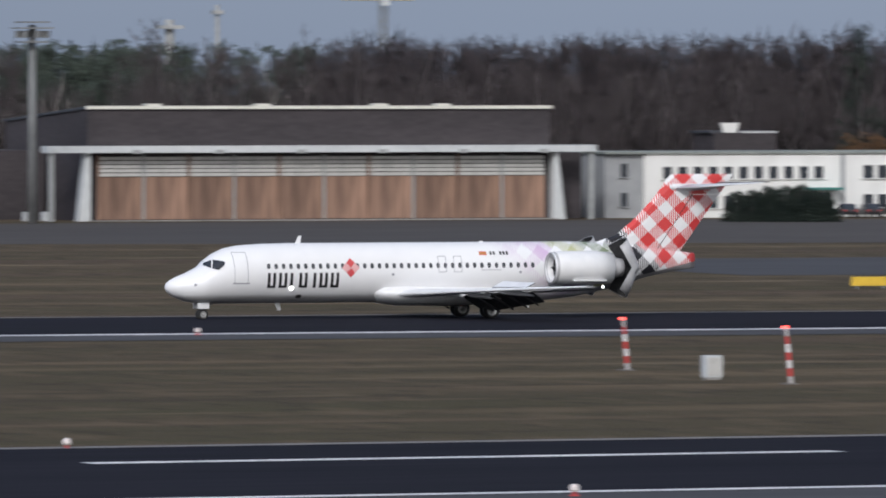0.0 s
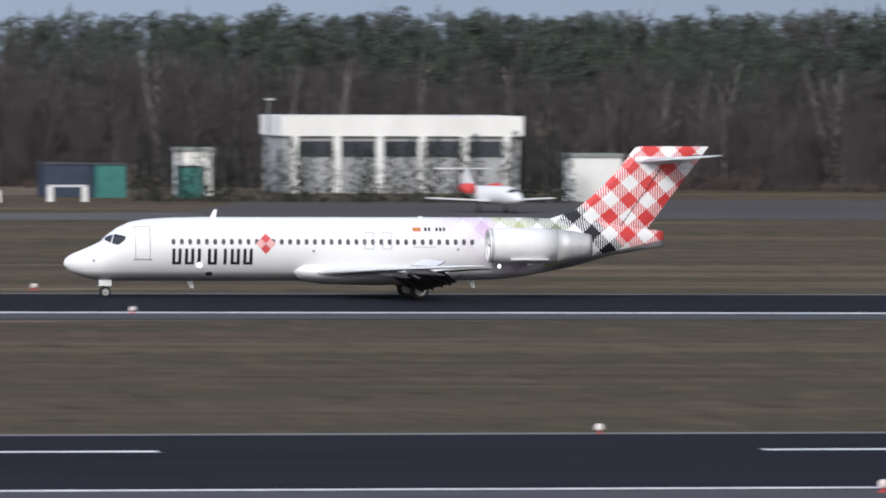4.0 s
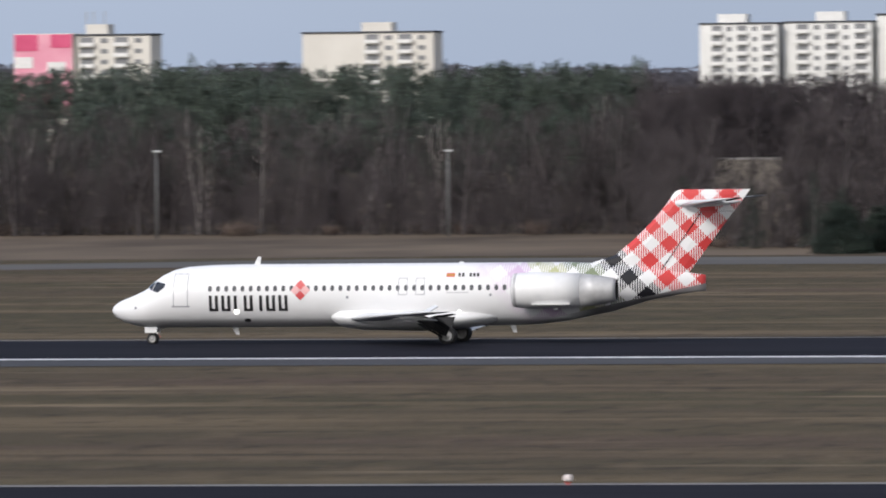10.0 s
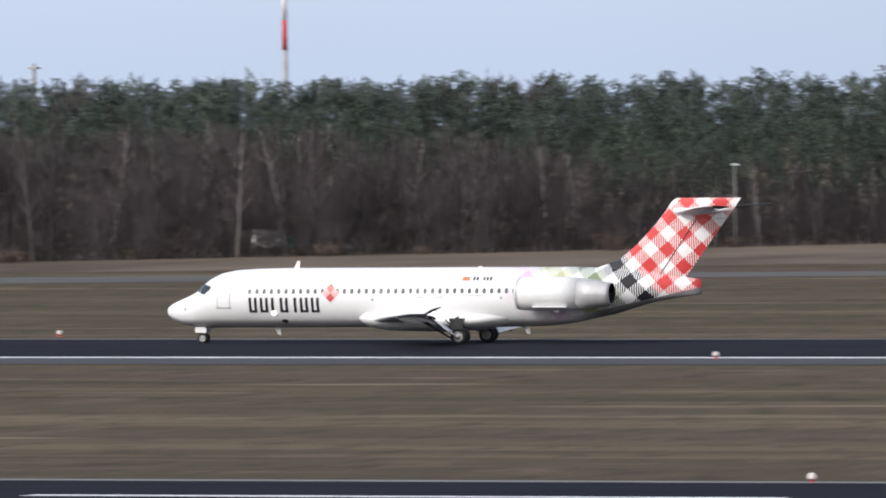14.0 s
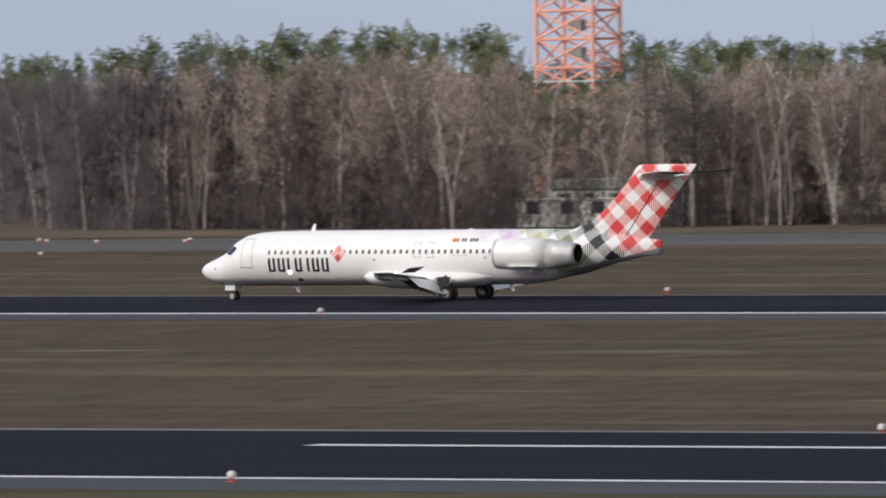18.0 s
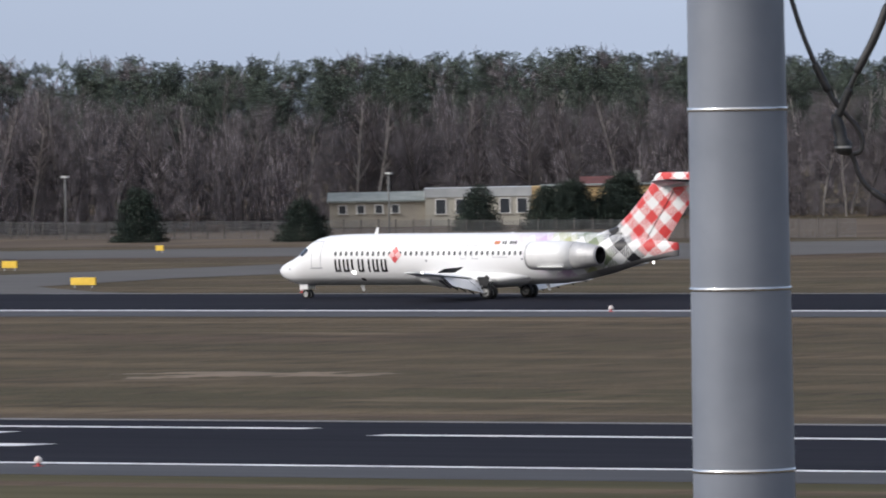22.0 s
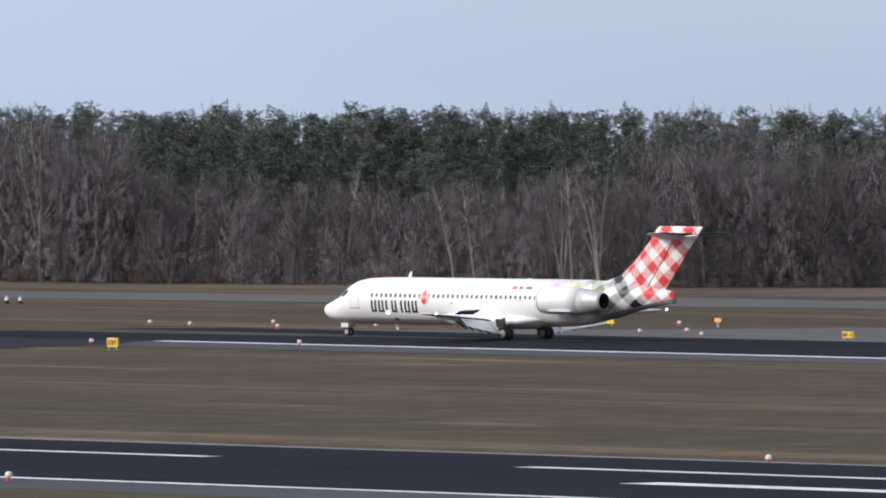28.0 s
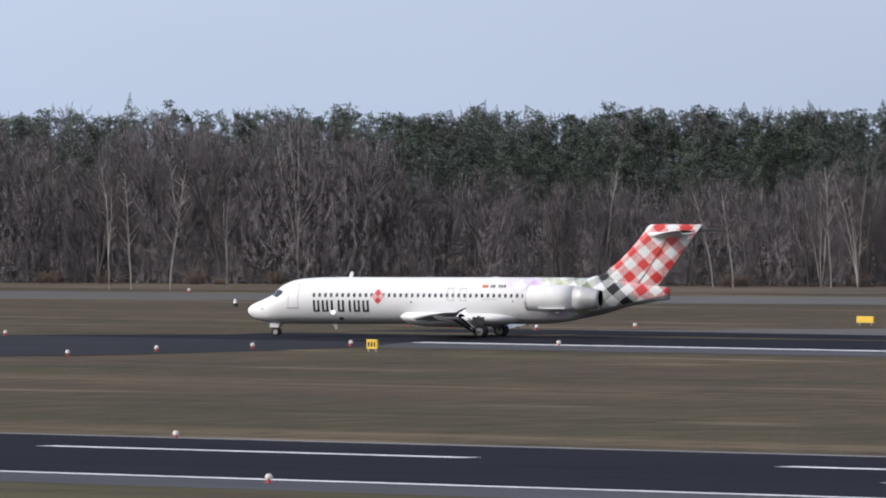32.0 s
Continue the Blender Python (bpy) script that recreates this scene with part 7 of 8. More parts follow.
o = thing("mural_gable", "gable wall painted pink and white", "building", -551.5, 2440, 0.0, "distant apartment blocks")
block("wall", -8.2, 8.0, 0, 12, 0, 30.2, CREAM_FAR, o)
block("mural", -8.0, 7.8, -0.15, 0, 8, 30.0, PINK_PAINT, o, label="pink painted gable")
block("magenta_field", -8.0, -1.6, -0.3, -0.16, 25.6, 30.0, MURAL_RED, o)
block("magenta_field", 2.0, 7.8, -0.3, -0.16, 26.4, 30.0, MURAL_RED, o)
block("white_field", -7.9, -3.0, -0.3, -0.16, 21.0, 24.0, SIGNAL_WHITE, o)
block("white_field", 1.0, 6.0, -0.3, -0.16, 19.6, 22.6, SIGNAL_WHITE, o)
for x in (-541, -539, -536):
    m = thing("roof_aerial", "thin aerial on the roof of the flats", "aerial", x, 2446, 32.6)
    piece("rod", 0, 0, 0, 0.25, 0.25, 3.5, STEEL_GREY, m)
apartment_block("tall brick and cream tower block", 170.0, 181.8, 2394, 42.0, 3.5, (), wall=CREAM_FAR, floors=14, bays=4, loggia=False)
apartment_block("red brick office block with a grey roof house", 651.1, 675.8, 2515, 27.6, 7.0, ((657.2, 671.0, 30.9),), wall=BRICK_FAR, bays=6, floors=3, loggia=False)
o = thing("lit_factory", "pale yellow factory hall coloured as if sunlit", "building", 42.4, 2300, 0.0)
# sunlight on the hall is put into its very light base colour
block("hall", -11.9, 11.9, 0, 20, 0, 19.2, surface("sunlit_yellow_render", (0.80, 0.76, 0.58), (0.88, 0.85, 0.68), 0.1, 0.8), o)
block("side_hall", -18.6, 30.8, 2, 22, 0, 15.0, WHITE_WALL, o)
block("stair_tower", -17.4, -15.2, 4, 8, 0, 20.6, GREY_WALL, o)
for i in range(4):
    piece("vent", -8 + 5 * i, 6, 19.2, 2.0, 2.0, 0.9, STEEL_GREY, o)
for x0, x1, top in ((529, 555, 20.0), (574, 590, 20.6)):
    o = thing("green_roofed_hall", "distant hall with a pale teal roof", "building", (x0 + x1) / 2, 2130, 0.0)
    w = (x1 - x0) / 2
    block("wall", -w, w, 0, 20, 0, top - 2.2, WHITE_WALL, o)
    block("roof", -w - 0.5, w + 0.5, -0.5, 20.5, top - 2.2, top, surface("pale_teal_roof", (0.16, 0.42, 0.37), (0.24, 0.54, 0.48), 0.3, 0.6), o)
o = thing("brick_works", "low brick works with white parapets", "building", 487, 2200, 0.0)
block("wall", -3.5, 3.5, 0, 15, 0, 21.4, BRICK_FAR, o)
block("parapet", -3.5, 3.5, 0, 15, 21.4, 22.5, SIGNAL_WHITE, o)
block("side_wall", 4.2, 8.8, 1, 15, 0, 20.2, BRICK_FAR, o)
block("side_parapet", 4.2, 8.8, 1, 15, 20.2, 22.2, SIGNAL_WHITE, o)
COPPER = surface("green_copper_roof", (0.20, 0.42, 0.36), (0.32, 0.54, 0.46), 0.3, 0.6)
c = thing("spired_church", "distant church tower with a green copper spire", "church", -64.6, 2700, 0.0)
block("tower", -1.6, 1.6, 0, 3.2, 0, 20.4, BRICK_FAR, c)
bm = bmesh.new()
bmesh.ops.create_cone(bm, cap_ends=True, segments=8, radius1=1.35, radius2=0.08, depth=9.4, matrix=Matrix.Translation((0, 1.6, 25.1)))
part("spire", bm, COPPER, c, "green copper spire")
for x0, x1, y, top, wall, roof, label in ((-145, -132, 2600, 18.6, STONE_WALL, SLATE, "distant grey-roofed houses behind the wood"), (-130, -114, 2596, 19.2, WHITE_WALL, DARK_TILES, "distant white house with a dark red roof"),
                                          (-113, -98.5, 2605, 18.4, STONE_WALL, ROOF_FELT, "distant white house with a grey roof"), (-174, -167, 2590, 18.9, GREY_WALL, COPPER, "distant grey block with a green roof"),
                                          (-180, -156, 2570, 16.6, GREY_WALL, COPPER, "long low hall with a pale green roof"), (-236, -231, 2488, 18.8, YELLOW_WALL, SLATE, "small ochre block beside the flats"),
                                          (-194, -189, 2470, 18.7, WHITE_WALL, PALE_ROOF, "small white hall before the office block"), (-188, -183, 2468, 18.2, NAVY, SLATE, "small blue hall before the office block")):
    o = thing("distant_house", label, "building", (x0 + x1) / 2, y, 0.0)
    w = (x1 - x0) / 2
    block("wall", -w, w, 0, 12, 0, top - 1.6, wall, o)
    bm = bmesh.new()
    loft(bm, [[Vector((x, -0.4, top - 1.6)), Vector((x, 12.4, top - 1.6)), Vector((x, 7.0, top)), Vector((x, 5.0, top))] for x in (-w - 0.3, w + 0.3)])
    bmesh.ops.recalc_face_normals(bm, faces=bm.faces)
    part("roof", bm, roof, o)
    for i in range(int(w * 2 / 3)):
        piece("window", -w + 1.5 + 3 * i, -0.02, top - 3.4, 1.2, 0.1, 1.2, PANE, o)
w = thing("beige_wall", "weathered beige wall half hidden among bare trees", "wall", -132.3, 897)
block("wall", -4.3, 4.3, 0, 0.4, 0, 7.6, surface("weathered_beige_wall", (0.13, 0.115, 0.10), (0.20, 0.18, 0.155), 0.5, 0.9), w)
block("coping", -4.4, 4.4, -0.1, 0.5, 7.6, 7.8, CONCRETE, w)
c = thing("twin_spired_church", "church with twin slate spires above the wood", "church", 609.2, 1800, 0.0)
for x, half in ((-3.6, 3.5), (4.0, 4.1)):
    block("tower", x - half, x + half, 0, 2 * half, 0, 17.6, SLATE if x < 0 else BRICK_FAR, c)
    bm = bmesh.new()
    bmesh.ops.create_cone(bm, cap_ends=True, segments=8, radius1=half * 1.08, radius2=0.05, depth=14.5 if x < 0 else 15.5, matrix=Matrix.Translation((x, half, 17.6 + (7.25 if x < 0 else 7.75))))
    part("spire", bm, SLATE, c)
for x, y, z, r in ((-1003.2, 2290, 27.0, 0.8), (524.4, 1405, 25.0, 0.5), (517.3, 1408, 22.6, 1.1)):
    m = thing("distant_mast", "slim distant mast above the tree tops", "mast", x, y, 0.0)
    bm = bmesh.new()
    tube(bm, (0, 0, 0), (0, 0, z), r, r * 0.7, 8)
    part("shaft", bm, STEEL_GREY, m)
    piece("head", 0, 0, z - 1.5, r * 3.2, r * 3.2, 0.6, STEEL_GREY, m)


def tower_crane():
    """A slim tower crane above the wood, its jib pointing east."""
    c = thing("tower_crane", "distant yellowish tower crane above the wood", "crane", 731.0, 1857, 0.0)
    bm = bmesh.new()
    for sx in (-0.7, 0.7):
        for sy in (-0.7, 0.7):
            tube(bm, (sx, sy, 0), (sx, sy, 29.5), 0.16, 0.16, 5)
    for k in range(16):
        a = 0.7 if k % 2 else -0.7
        tube(bm, (-a, -0.7, 1.85 * k), (a, -0.7, 1.85 * (k + 1)), 0.10, 0.10, 4)
    part("mast", bm, DULL_STEEL, c)
    bm = bmesh.new()
    for z in (29.2, 30.3):
        tube(bm, (-9.5, 0, z), (7.0, 0, z), 0.14, 0.14, 5)
    for k in range(14):
        x = -9.5 + 1.18 * k
        tube(bm, (x, 0, 29.2 if k % 2 else 30.3), (x + 1.18, 0, 30.3 if k % 2 else 29.2), 0.09, 0.09, 4)
    part("jib", bm, surface("yellow_crane_paint", (0.42, 0.36, 0.20), (0.55, 0.48, 0.28), 0.5, 0.6), c, "yellowish lattice jib")
    piece("cab", 0.0, -0.9, 28.0, 1.6, 1.6, 1.6, PALE_STEEL, c)


tower_crane()


# ---- masts, signs, lights, markings ----
m = thing("floodlight_mast", "tall grey floodlight mast with a crown of lamps", "mast", 310.5, 885.1)
bm = bmesh.new()
tube(bm, (0, 0, 0), (0, 0, 20.0), 0.50, 0.36, 14)
part("shaft", bm, DULL_STEEL, m, smooth=True)
for z, w in ((18.2, 2.6), (19.6, 3.4), (20.2, 2.8)):
    piece("ring", 0, 0, z, w, w, 0.14, DULL_STEEL, m)
for i in range(8):
    a = 2 * math.pi * i / 8
    piece("floodlight", 1.5 * math.cos(a), 1.5 * math.sin(a), 18.7, 0.55, 0.55, 0.7, DULL_STEEL, m, a)

for x, y, hh in ((126.9, 881, 9.2), (73.7, 927, 8.7), (103.1, 924, 8.7), (-193.8, 907.5, 8.7), (-165.3, 913, 8.5), (-136.5, 905, 8.6), (-255.3, 915, 8.5), (-227.1, 922.5, 8.7), (-286.4, 900, 8.2), (-308.3, 877.4, 8.2), (-572, 760, 6.5), (-612, 757, 6.5)):
    m = thing("perimeter_lamp", "slim grey lamp post with a flat lamp head", "lamp post", x, y, group="perimeter lamps")
    bm = bmesh.new()
    tube(bm, (0, 0, 0), (0, 0, hh), 0.13 if hh > 7 else 0.09, 0.08, 8)
    part("post", bm, DULL_STEEL, m, smooth=True)
    piece("lamp_head", 0.1, -0.1, hh, 0.75, 0.35, 0.16, PALE_STEEL, m)

# elevated edge lights
LAMP_CLEAR = surface("clear_lamp_glass", (0.62, 0.55, 0.52), (0.80, 0.74, 0.70), 4, 0.25)


def edge_light(x, y, big=1.0):
    e = thing("edge_light", "small white and red runway edge light on a short stem", "lamp", x, y, gz(x, y) + 0.02, "runway edge lights")
    if "edge" not in SHARED:
        bm = bmesh.new()
        tube(bm, (0, 0, 0), (0, 0, 0.18), 0.08, 0.065, 10)
        tube(bm, (0, 0, 0), (0, 0, 0.03), 0.21, 0.21, 12)
        a = bpy.data.meshes.new("stem")
        bm.to_mesh(a)
        bm.free()
        a.materials.append(SIGNAL_RED)
        bm = bmesh.new()
        loft(bm, [[Vector((r * math.cos(2 * math.pi * i / 14), r * math.sin(2 * math.pi * i / 14), z)) for i in range(14)] for r, z in ((0.14, 0.16), (0.18, 0.22), (0.165, 0.33), (0.11, 0.41), (0.02, 0.43))])
        b = bpy.data.meshes.new("lens")
        bm.to_mesh(b)
        bm.free()
        b.materials.append(LAMP_CLEAR)
        SHARED["edge"] = (a, b)
    for n_, me in zip(("stem", "lens"), SHARED["edge"]):
        o = new(n_, me)
        o.parent = e
    return e


GAP = 61.64
for k in range(-9, 4):
    edge_light(4.32 + GAP * k, 510.3)
    edge_light(4.32 + GAP * k, 556.5)
for k in range(-8, 4):
    edge_light(2.2 + GAP * k, 353.5)
    edge_light(2.1 + GAP * k, 300.25)
for x, y in ((-502.4, 472.0), (-505.4, 484.0), (-504.7, 493.4), (-503.2, 502.4), (-541.8, 552.5), (-530.5, 563), (-544.5, 565.3), (-499.9, 561.6), (-520.9, 590.2), (-500.5, 568), (-465.9, 731.6), (-463.4, 728.9),
             (-454.2, 722.9), (-444.9, 723.3), (-429.4, 674.4), (-460.2, 636.4), (-531.5, 741.4), (-448.5, 730), (-441.4, 730.7), (-500, 676.9), (-540.1, 740.7), (-529.4, 550.1), (-693.5, 668.8)):
    edge_light(x, y)


def sign(x, y, w, hh, written):
    s = thing("taxiway_sign", "yellow taxiway sign board" + (" with black writing" if written else " with a plain face") + " on short legs", "sign", x, y, group="taxiway signs")
    block("board", -w / 2, w / 2, -0.08, 0.08, 0.22, 0.22 + hh, SIGN_YELLOW, s, 0.02)
    for dx in (-w * 0.35, w * 0.35):
        piece("leg", dx, 0, 0, 0.08, 0.08, 0.24, STEEL_GREY, s)
    if written:
        n = max(2, int(w / 0.28))
        for i in range(n):
            if i == n // 2 and n > 3:
                continue
            piece("bar", -w / 2 + w * (i + 0.8) / (n + 0.6), -0.10, 0.22 + hh * 0.25, 0.13, 0.04, hh * 0.5, LETTER_BLACK, s)


for x, y, w, hh, wr in ((276.0, 606.2, 2.9, 0.65, False), (-453.0, 614.4, 1.7, 0.6, True), (-450.9, 616.2, 2.3, 0.6, False), (-516.1, 626.9, 1.4, 0.6, True), (-514.3, 628.3, 1.7, 0.6, False),
                        (-461.0, 572.3, 2.5, 0.6, False), (-523.4, 583.7, 1.9, 0.55, False), (-473.0, 555.9, 1.2, 0.5, True), (-490.0, 491.5, 1.1, 0.7, True),
                        (-549.9, 694.3, 0.9, 0.5, False), (-508.0, 690.0, 1.0, 0.5, False), (269.4, 714, 1.5, 0.42, True), (271.8, 714.1, 1.4, 0.42, True)):
    sign(x, y, w, hh, wr)
b = thing("marker_board", "small orange marker board on a post", "sign", -514.2, 587.5)
block("board", -0.35, 0.35, -0.05, 0.05, 0.45, 0.8, surface("orange_board_paint", (0.72, 0.30, 0.07), (0.82, 0.38, 0.11), 3, 0.5), b, 0.02)
piece("post", 0, 0, 0, 0.14, 0.14, 0.45, STEEL_GREY, b)
for x, y in ((-630.4, 614.0), (-629.3, 617.0), (-627.5, 617.0)):
    c = thing("marker_cone", "small black and white marker cone on the grass", "marker", x, y, group="marker cones")
    bm = bmesh.new()
    tube(bm, (0, 0, 0), (0, 0, 0.35), 0.30, 0.2, 12)
    part("foot", bm, TYRE, c)
    bm = bmesh.new()
    tube(bm, (0, 0, 0.35), (0, 0, 0.75), 0.2, 0.06, 12)
    part("tip", bm, SIGNAL_WHITE, c)

# approach-slope lights and their cabinet
for x, y, hh in ((186.7, 440.0, 2.6), (185.45, 416.6, 2.75)):
    p = thing("obstacle_post", "leaning red and white banded post with a lit red lamp", "post", x, y, group="red and white posts")
    for k in range(7):
        bm = bmesh.new()
        a, b = k * hh / 7, (k + 1) * hh / 7
        r = 0.115 if k < 5 else 0.085
        tube(bm, (-0.10 * a, 0, a), (-0.10 * b, 0, b), r, r, 10)
        part("band", bm, SIGNAL_RED if k % 2 else FADED_WHITE if k in (0, 6) else SIGNAL_WHITE, p)
    piece("lamp", -0.10 * hh - 0.05, 0, hh, 0.26, 0.2, 0.11, RED_GLOW, p)
    piece("foot", -0.1, 0, 0, 0.7, 0.7, 0.05, WEATHERED, p)
b = thing("field_cabinet", "grey-white field cabinet standing on the grass", "cabinet", 184.7, 424.6)
block("body", -0.45, 0.45, -0.3, 0.3, 0.1, 1.2, PALE_STEEL, b, 0.03)
piece("plinth", 0, 0, 0, 0.8, 0.5, 0.12, CONCRETE, b)
piece("door", 0, -0.32, 0.2, 0.7, 0.03, 0.9, LOUVRE, b)

t = thing("checkered_trailer", "trailer painted in red and white squares on the grass", "trailer", -213.5, 784.5)
block("body", -2.1, 2.1, 0, 2.2, 0.35, 2.45, SIGNAL_WHITE, t, 0.05)
for i, k in ((0, 1), (1, 0), (1, 2), (2, 1), (2, 0), (2, 2), (3, 1), (1, 1), (3, 2), (0, 0)):
    if (i + k) % 2 == 1 or (i, k) in ((2, 1),):
        piece("red_panel", -1.58 + 1.05 * i, -0.03, 0.37 + 0.69 * k, 1.04, 0.06, 0.68, SIGNAL_RED, t)
piece("axle", 0, 1.1, 0, 0.7, 2.0, 0.38, TYRE, t)
m = thing("banded_mast", "short red and white banded mast with an arm", "mast", -209.6, 786)
for k in range(4):
    bm = bmesh.new()
    tube(bm, (0, 0, 1.15 * k), (0, 0, 1.15 * (k + 1)), 0.22, 0.22, 10)
    part("band", bm, SIGNAL_RED if k % 2 else SIGNAL_WHITE, m)
piece("arm", 0, 0, 4.4, 1.5, 0.08, 0.12, SIGNAL_RED, m)

# runway paint
def mark(x0, x1, y, w, label):
    s = strip("marking", x0, x1, y - w / 2, y + w / 2, 0.05, PAINT_LINE, label, 15)
    return s


for a in (226.9, 173.7, 120.4, 67.0, 12.9, -41.2, -95.1, -148.1, -201.2, -254.5, -307.5, -360.4, -413.5, -466.6):
    mark(a, a + 31.6, 336.9, 1.6, "white centre stroke of the near runway")
mark(-287.7, -263.8, 344.3, 1.6, "white stroke beside the centre line")
mark(-286.6, -262.2, 322.0, 3.0, "broad white touchdown mark")

# a dark garden house and a beech behind the office
g = thing("garden_house", "dark boarded house with a white gable behind the office", "house", 417.6, 955)
block("wall", -1.9, 5.6, 0, 6, 0, 8.6, DARK_WALL, g)
bm = bmesh.new()
loft(bm, [[Vector((x, y, z)) for x, z in ((-0.75, 8.65), (0.75, 8.65), (1.15, 9.75), (-1.15, 9.75))] for y in (-0.05, 0.25)])
bmesh.ops.recalc_face_normals(bm, faces=bm.faces)
part("gable", bm, WHITE_WALL, g, "white painted gable")
block("roof", -2.2, 5.9, 0.3, 6.3, 8.6, 8.85, SLATE, g)
block("eaves_board", 1.3, 5.9, 0.2, 0.3, 8.62, 8.8, PALE_STEEL, g)
BEECH = foliage("rust_brown_beech_leaves", (0.105, 0.062, 0.036), (0.185, 0.112, 0.062))
b = thing("beech_tree", "small beech that still holds its rust-brown leaves", "tree", 421.0, 926)
st = Sticks()
st.stick((0, 0, 0), (0.2, 0, 5.5), 0.2, 0.07, 8)
for a in range(7):
    st.stick((0.1, 0, 2.0 + 0.4 * a), (0.1 + 2.3 * math.cos(a * 2.4), 2.3 * math.sin(a * 2.4), 5.0 + 0.45 * a), 0.07, 0.02, 5)
new("trunk", mesh_from("trunk", *st.arrays(), DARK_BARK)).parent = b
st = Sticks()
for a in range(46):
    w, z = 2.9 * math.sqrt(rng.uniform(0, 1)), rng.uniform(0, 1)
    clumps(st, np.array([w * math.cos(a * 2.4), w * math.sin(a * 2.4), 4.2 + (5.2 - 0.5 * w) * z]), 0.85, 40, 0.7, 0.3)
new("crown", mesh_from("crown", *st.arrays(), BEECH)).parent = b

# the strapped pole at the terrace, and the cords that hang beside it
def terrace_pole():
    p = thing("steel_pole", "grey round steel pole with bright metal straps", "pole", -14.272, 20.524, 0.45)
    bm = bmesh.new()
    rings = []
    for z, r in ((0, 0.212), (13.95, 0.1372), (15.28, 0.1301), (19.5, 0.108)):
        rings.append([Vector((r * math.cos(2 * math.pi * i / 64), r * math.sin(2 * math.pi * i / 64), z)) for i in range(64)])
    loft(bm, rings)
    part("shaft", bm, surface("grey_galvanised_paint", (0.155, 0.174, 0.212), (0.205, 0.226, 0.268), 6, 0.42, 0.15), p, smooth=True)
    bright = surface("bright_steel_strap", (0.55, 0.56, 0.57), (0.75, 0.75, 0.75), 8, 0.22, 0.9)
    for z in (13.55, 14.04, 14.527, 15.008, 15.49):
        r = 0.1372 - (z - 13.95) * 0.0053 + 0.0028
        bm = bmesh.new()
        loft(bm, [[Vector((q * math.cos(2 * math.pi * i / 64), q * math.sin(2 * math.pi * i / 64), z - 0.006 + dz)) for i in range(64)] for q, dz in ((r - 0.004, 0), (r, 0.0015), (r, 0.0105), (r - 0.004, 0.012))], caps=False)
        part("strap", bm, bright, p, smooth=True)
    return p


terrace_pole()


def cable(name, label, pts, r, sleeves):
    """A hanging cord through points of (metres beside the pole, height), with thicker sleeves between shares of its length."""
    side = Vector((0.8209, 0.5710, 0))
    base = Vector((-14.272, 20.524, 0))
    o = thing(name, label, "cable", 0, 0, 0.0)
    P = [base + side * u + Vector((0, 0, z)) for u, z in pts]
    fine = []
    for i in range(len(P) - 1):
        p0, p1, p2, p3 = P[max(i - 1, 0)], P[i], P[i + 1], P[min(i + 2, len(P) - 1)]
        for k in range(8):
            s = k / 8
            fine.append(0.5 * ((2 * p1) + (p2 - p0) * s + (2 * p0 - 5 * p1 + 4 * p2 - p3) * s * s + (3 * p1 - p0 - 3 * p2 + p3) * s ** 3))
    fine.append(P[-1])

    def sheath(line, radii):
        bm = bmesh.new()
        rings = []
        for i, p in enumerate(line):
            d = (line[min(i + 1, len(line) - 1)] - line[max(i - 1, 0)]).normalized()
            u = d.cross(Vector((0.5710, -0.8209, 0))).normalized()
            w = d.cross(u)
            rings.append([p + (u * math.cos(2 * math.pi * j / 12) + w * math.sin(2 * math.pi * j / 12)) * radii[i] for j in range(12)])
        loft(bm, rings)
        return bm

    part("cord", sheath(fine, [r] * len(fine)), CORD_BLACK, o, smooth=True)
    for a, b, rr in sleeves:
        line = fine[int(a * (len(fine) - 1)):int(b * (len(fine) - 1)) + 1]
        n = len(line)
        part("sleeve", sheath(line, [rr * (0.75 if i in (0, n - 1) else 1.0) for i in range(n)]), CORD_BLACK, o, smooth=True)
    return o


CORD_BLACK = surface("black_cord_rubber", (0.012, 0.012, 0.013), (0.030, 0.030, 0.032), 30, 0.5)
CORDS = []
CORDS.append(cable("hanging_cord", "black cord curling round the plug beside the pole", [(0.1099, 15.9122), (0.1281, 15.8212), (0.1508, 15.7302), (0.1736, 15.6545), (0.1978, 15.5908), (0.219, 15.5408), (0.2494, 15.4801), (0.2721, 15.4498), (0.31, 15.4043), (0.3251, 15.3664), (0.3191, 15.3392), (0.2979, 15.3316), (0.2797, 15.3392)], 0.0065, ((0.36, 0.47, 0.0105),)))
CORDS.append(cable("hanging_cord", "black cord that hangs down to the plug", [(0.4388, 15.9122), (0.4191, 15.8212), (0.4009, 15.7302), (0.363, 15.6393), (0.3176, 15.5559), (0.2918, 15.5029), (0.2721, 15.4574), (0.2585, 15.4271)], 0.0065, ((0.3, 0.6, 0.0115), (0.7, 0.98, 0.011))))
CORDS.append(cable("hanging_cord", "long black cord hanging in a wide loop", [(0.2721, 15.3589), (0.2979, 15.324), (0.313, 15.2755), (0.3403, 15.2376), (0.4009, 15.1967), (0.4616, 15.1694), (0.4919, 15.1618), (0.5222, 15.1724), (0.5419, 15.1997), (0.5495, 15.2376), (0.5419, 15.2907), (0.5146, 15.3968), (0.4889, 15.5332), (0.4767, 15.6393), (0.4692, 15.7302), (0.4646, 15.8212), (0.4616, 15.9122)], 0.0065, ((0.2, 0.36, 0.0095),)))
plug = thing("cord_plug", "black plug coupling on the hanging cords", "plug", -14.272 + 0.8209 * 0.2653, 20.524 + 0.5710 * 0.2653, 15.395, turn=34.8)
bm = bmesh.new()
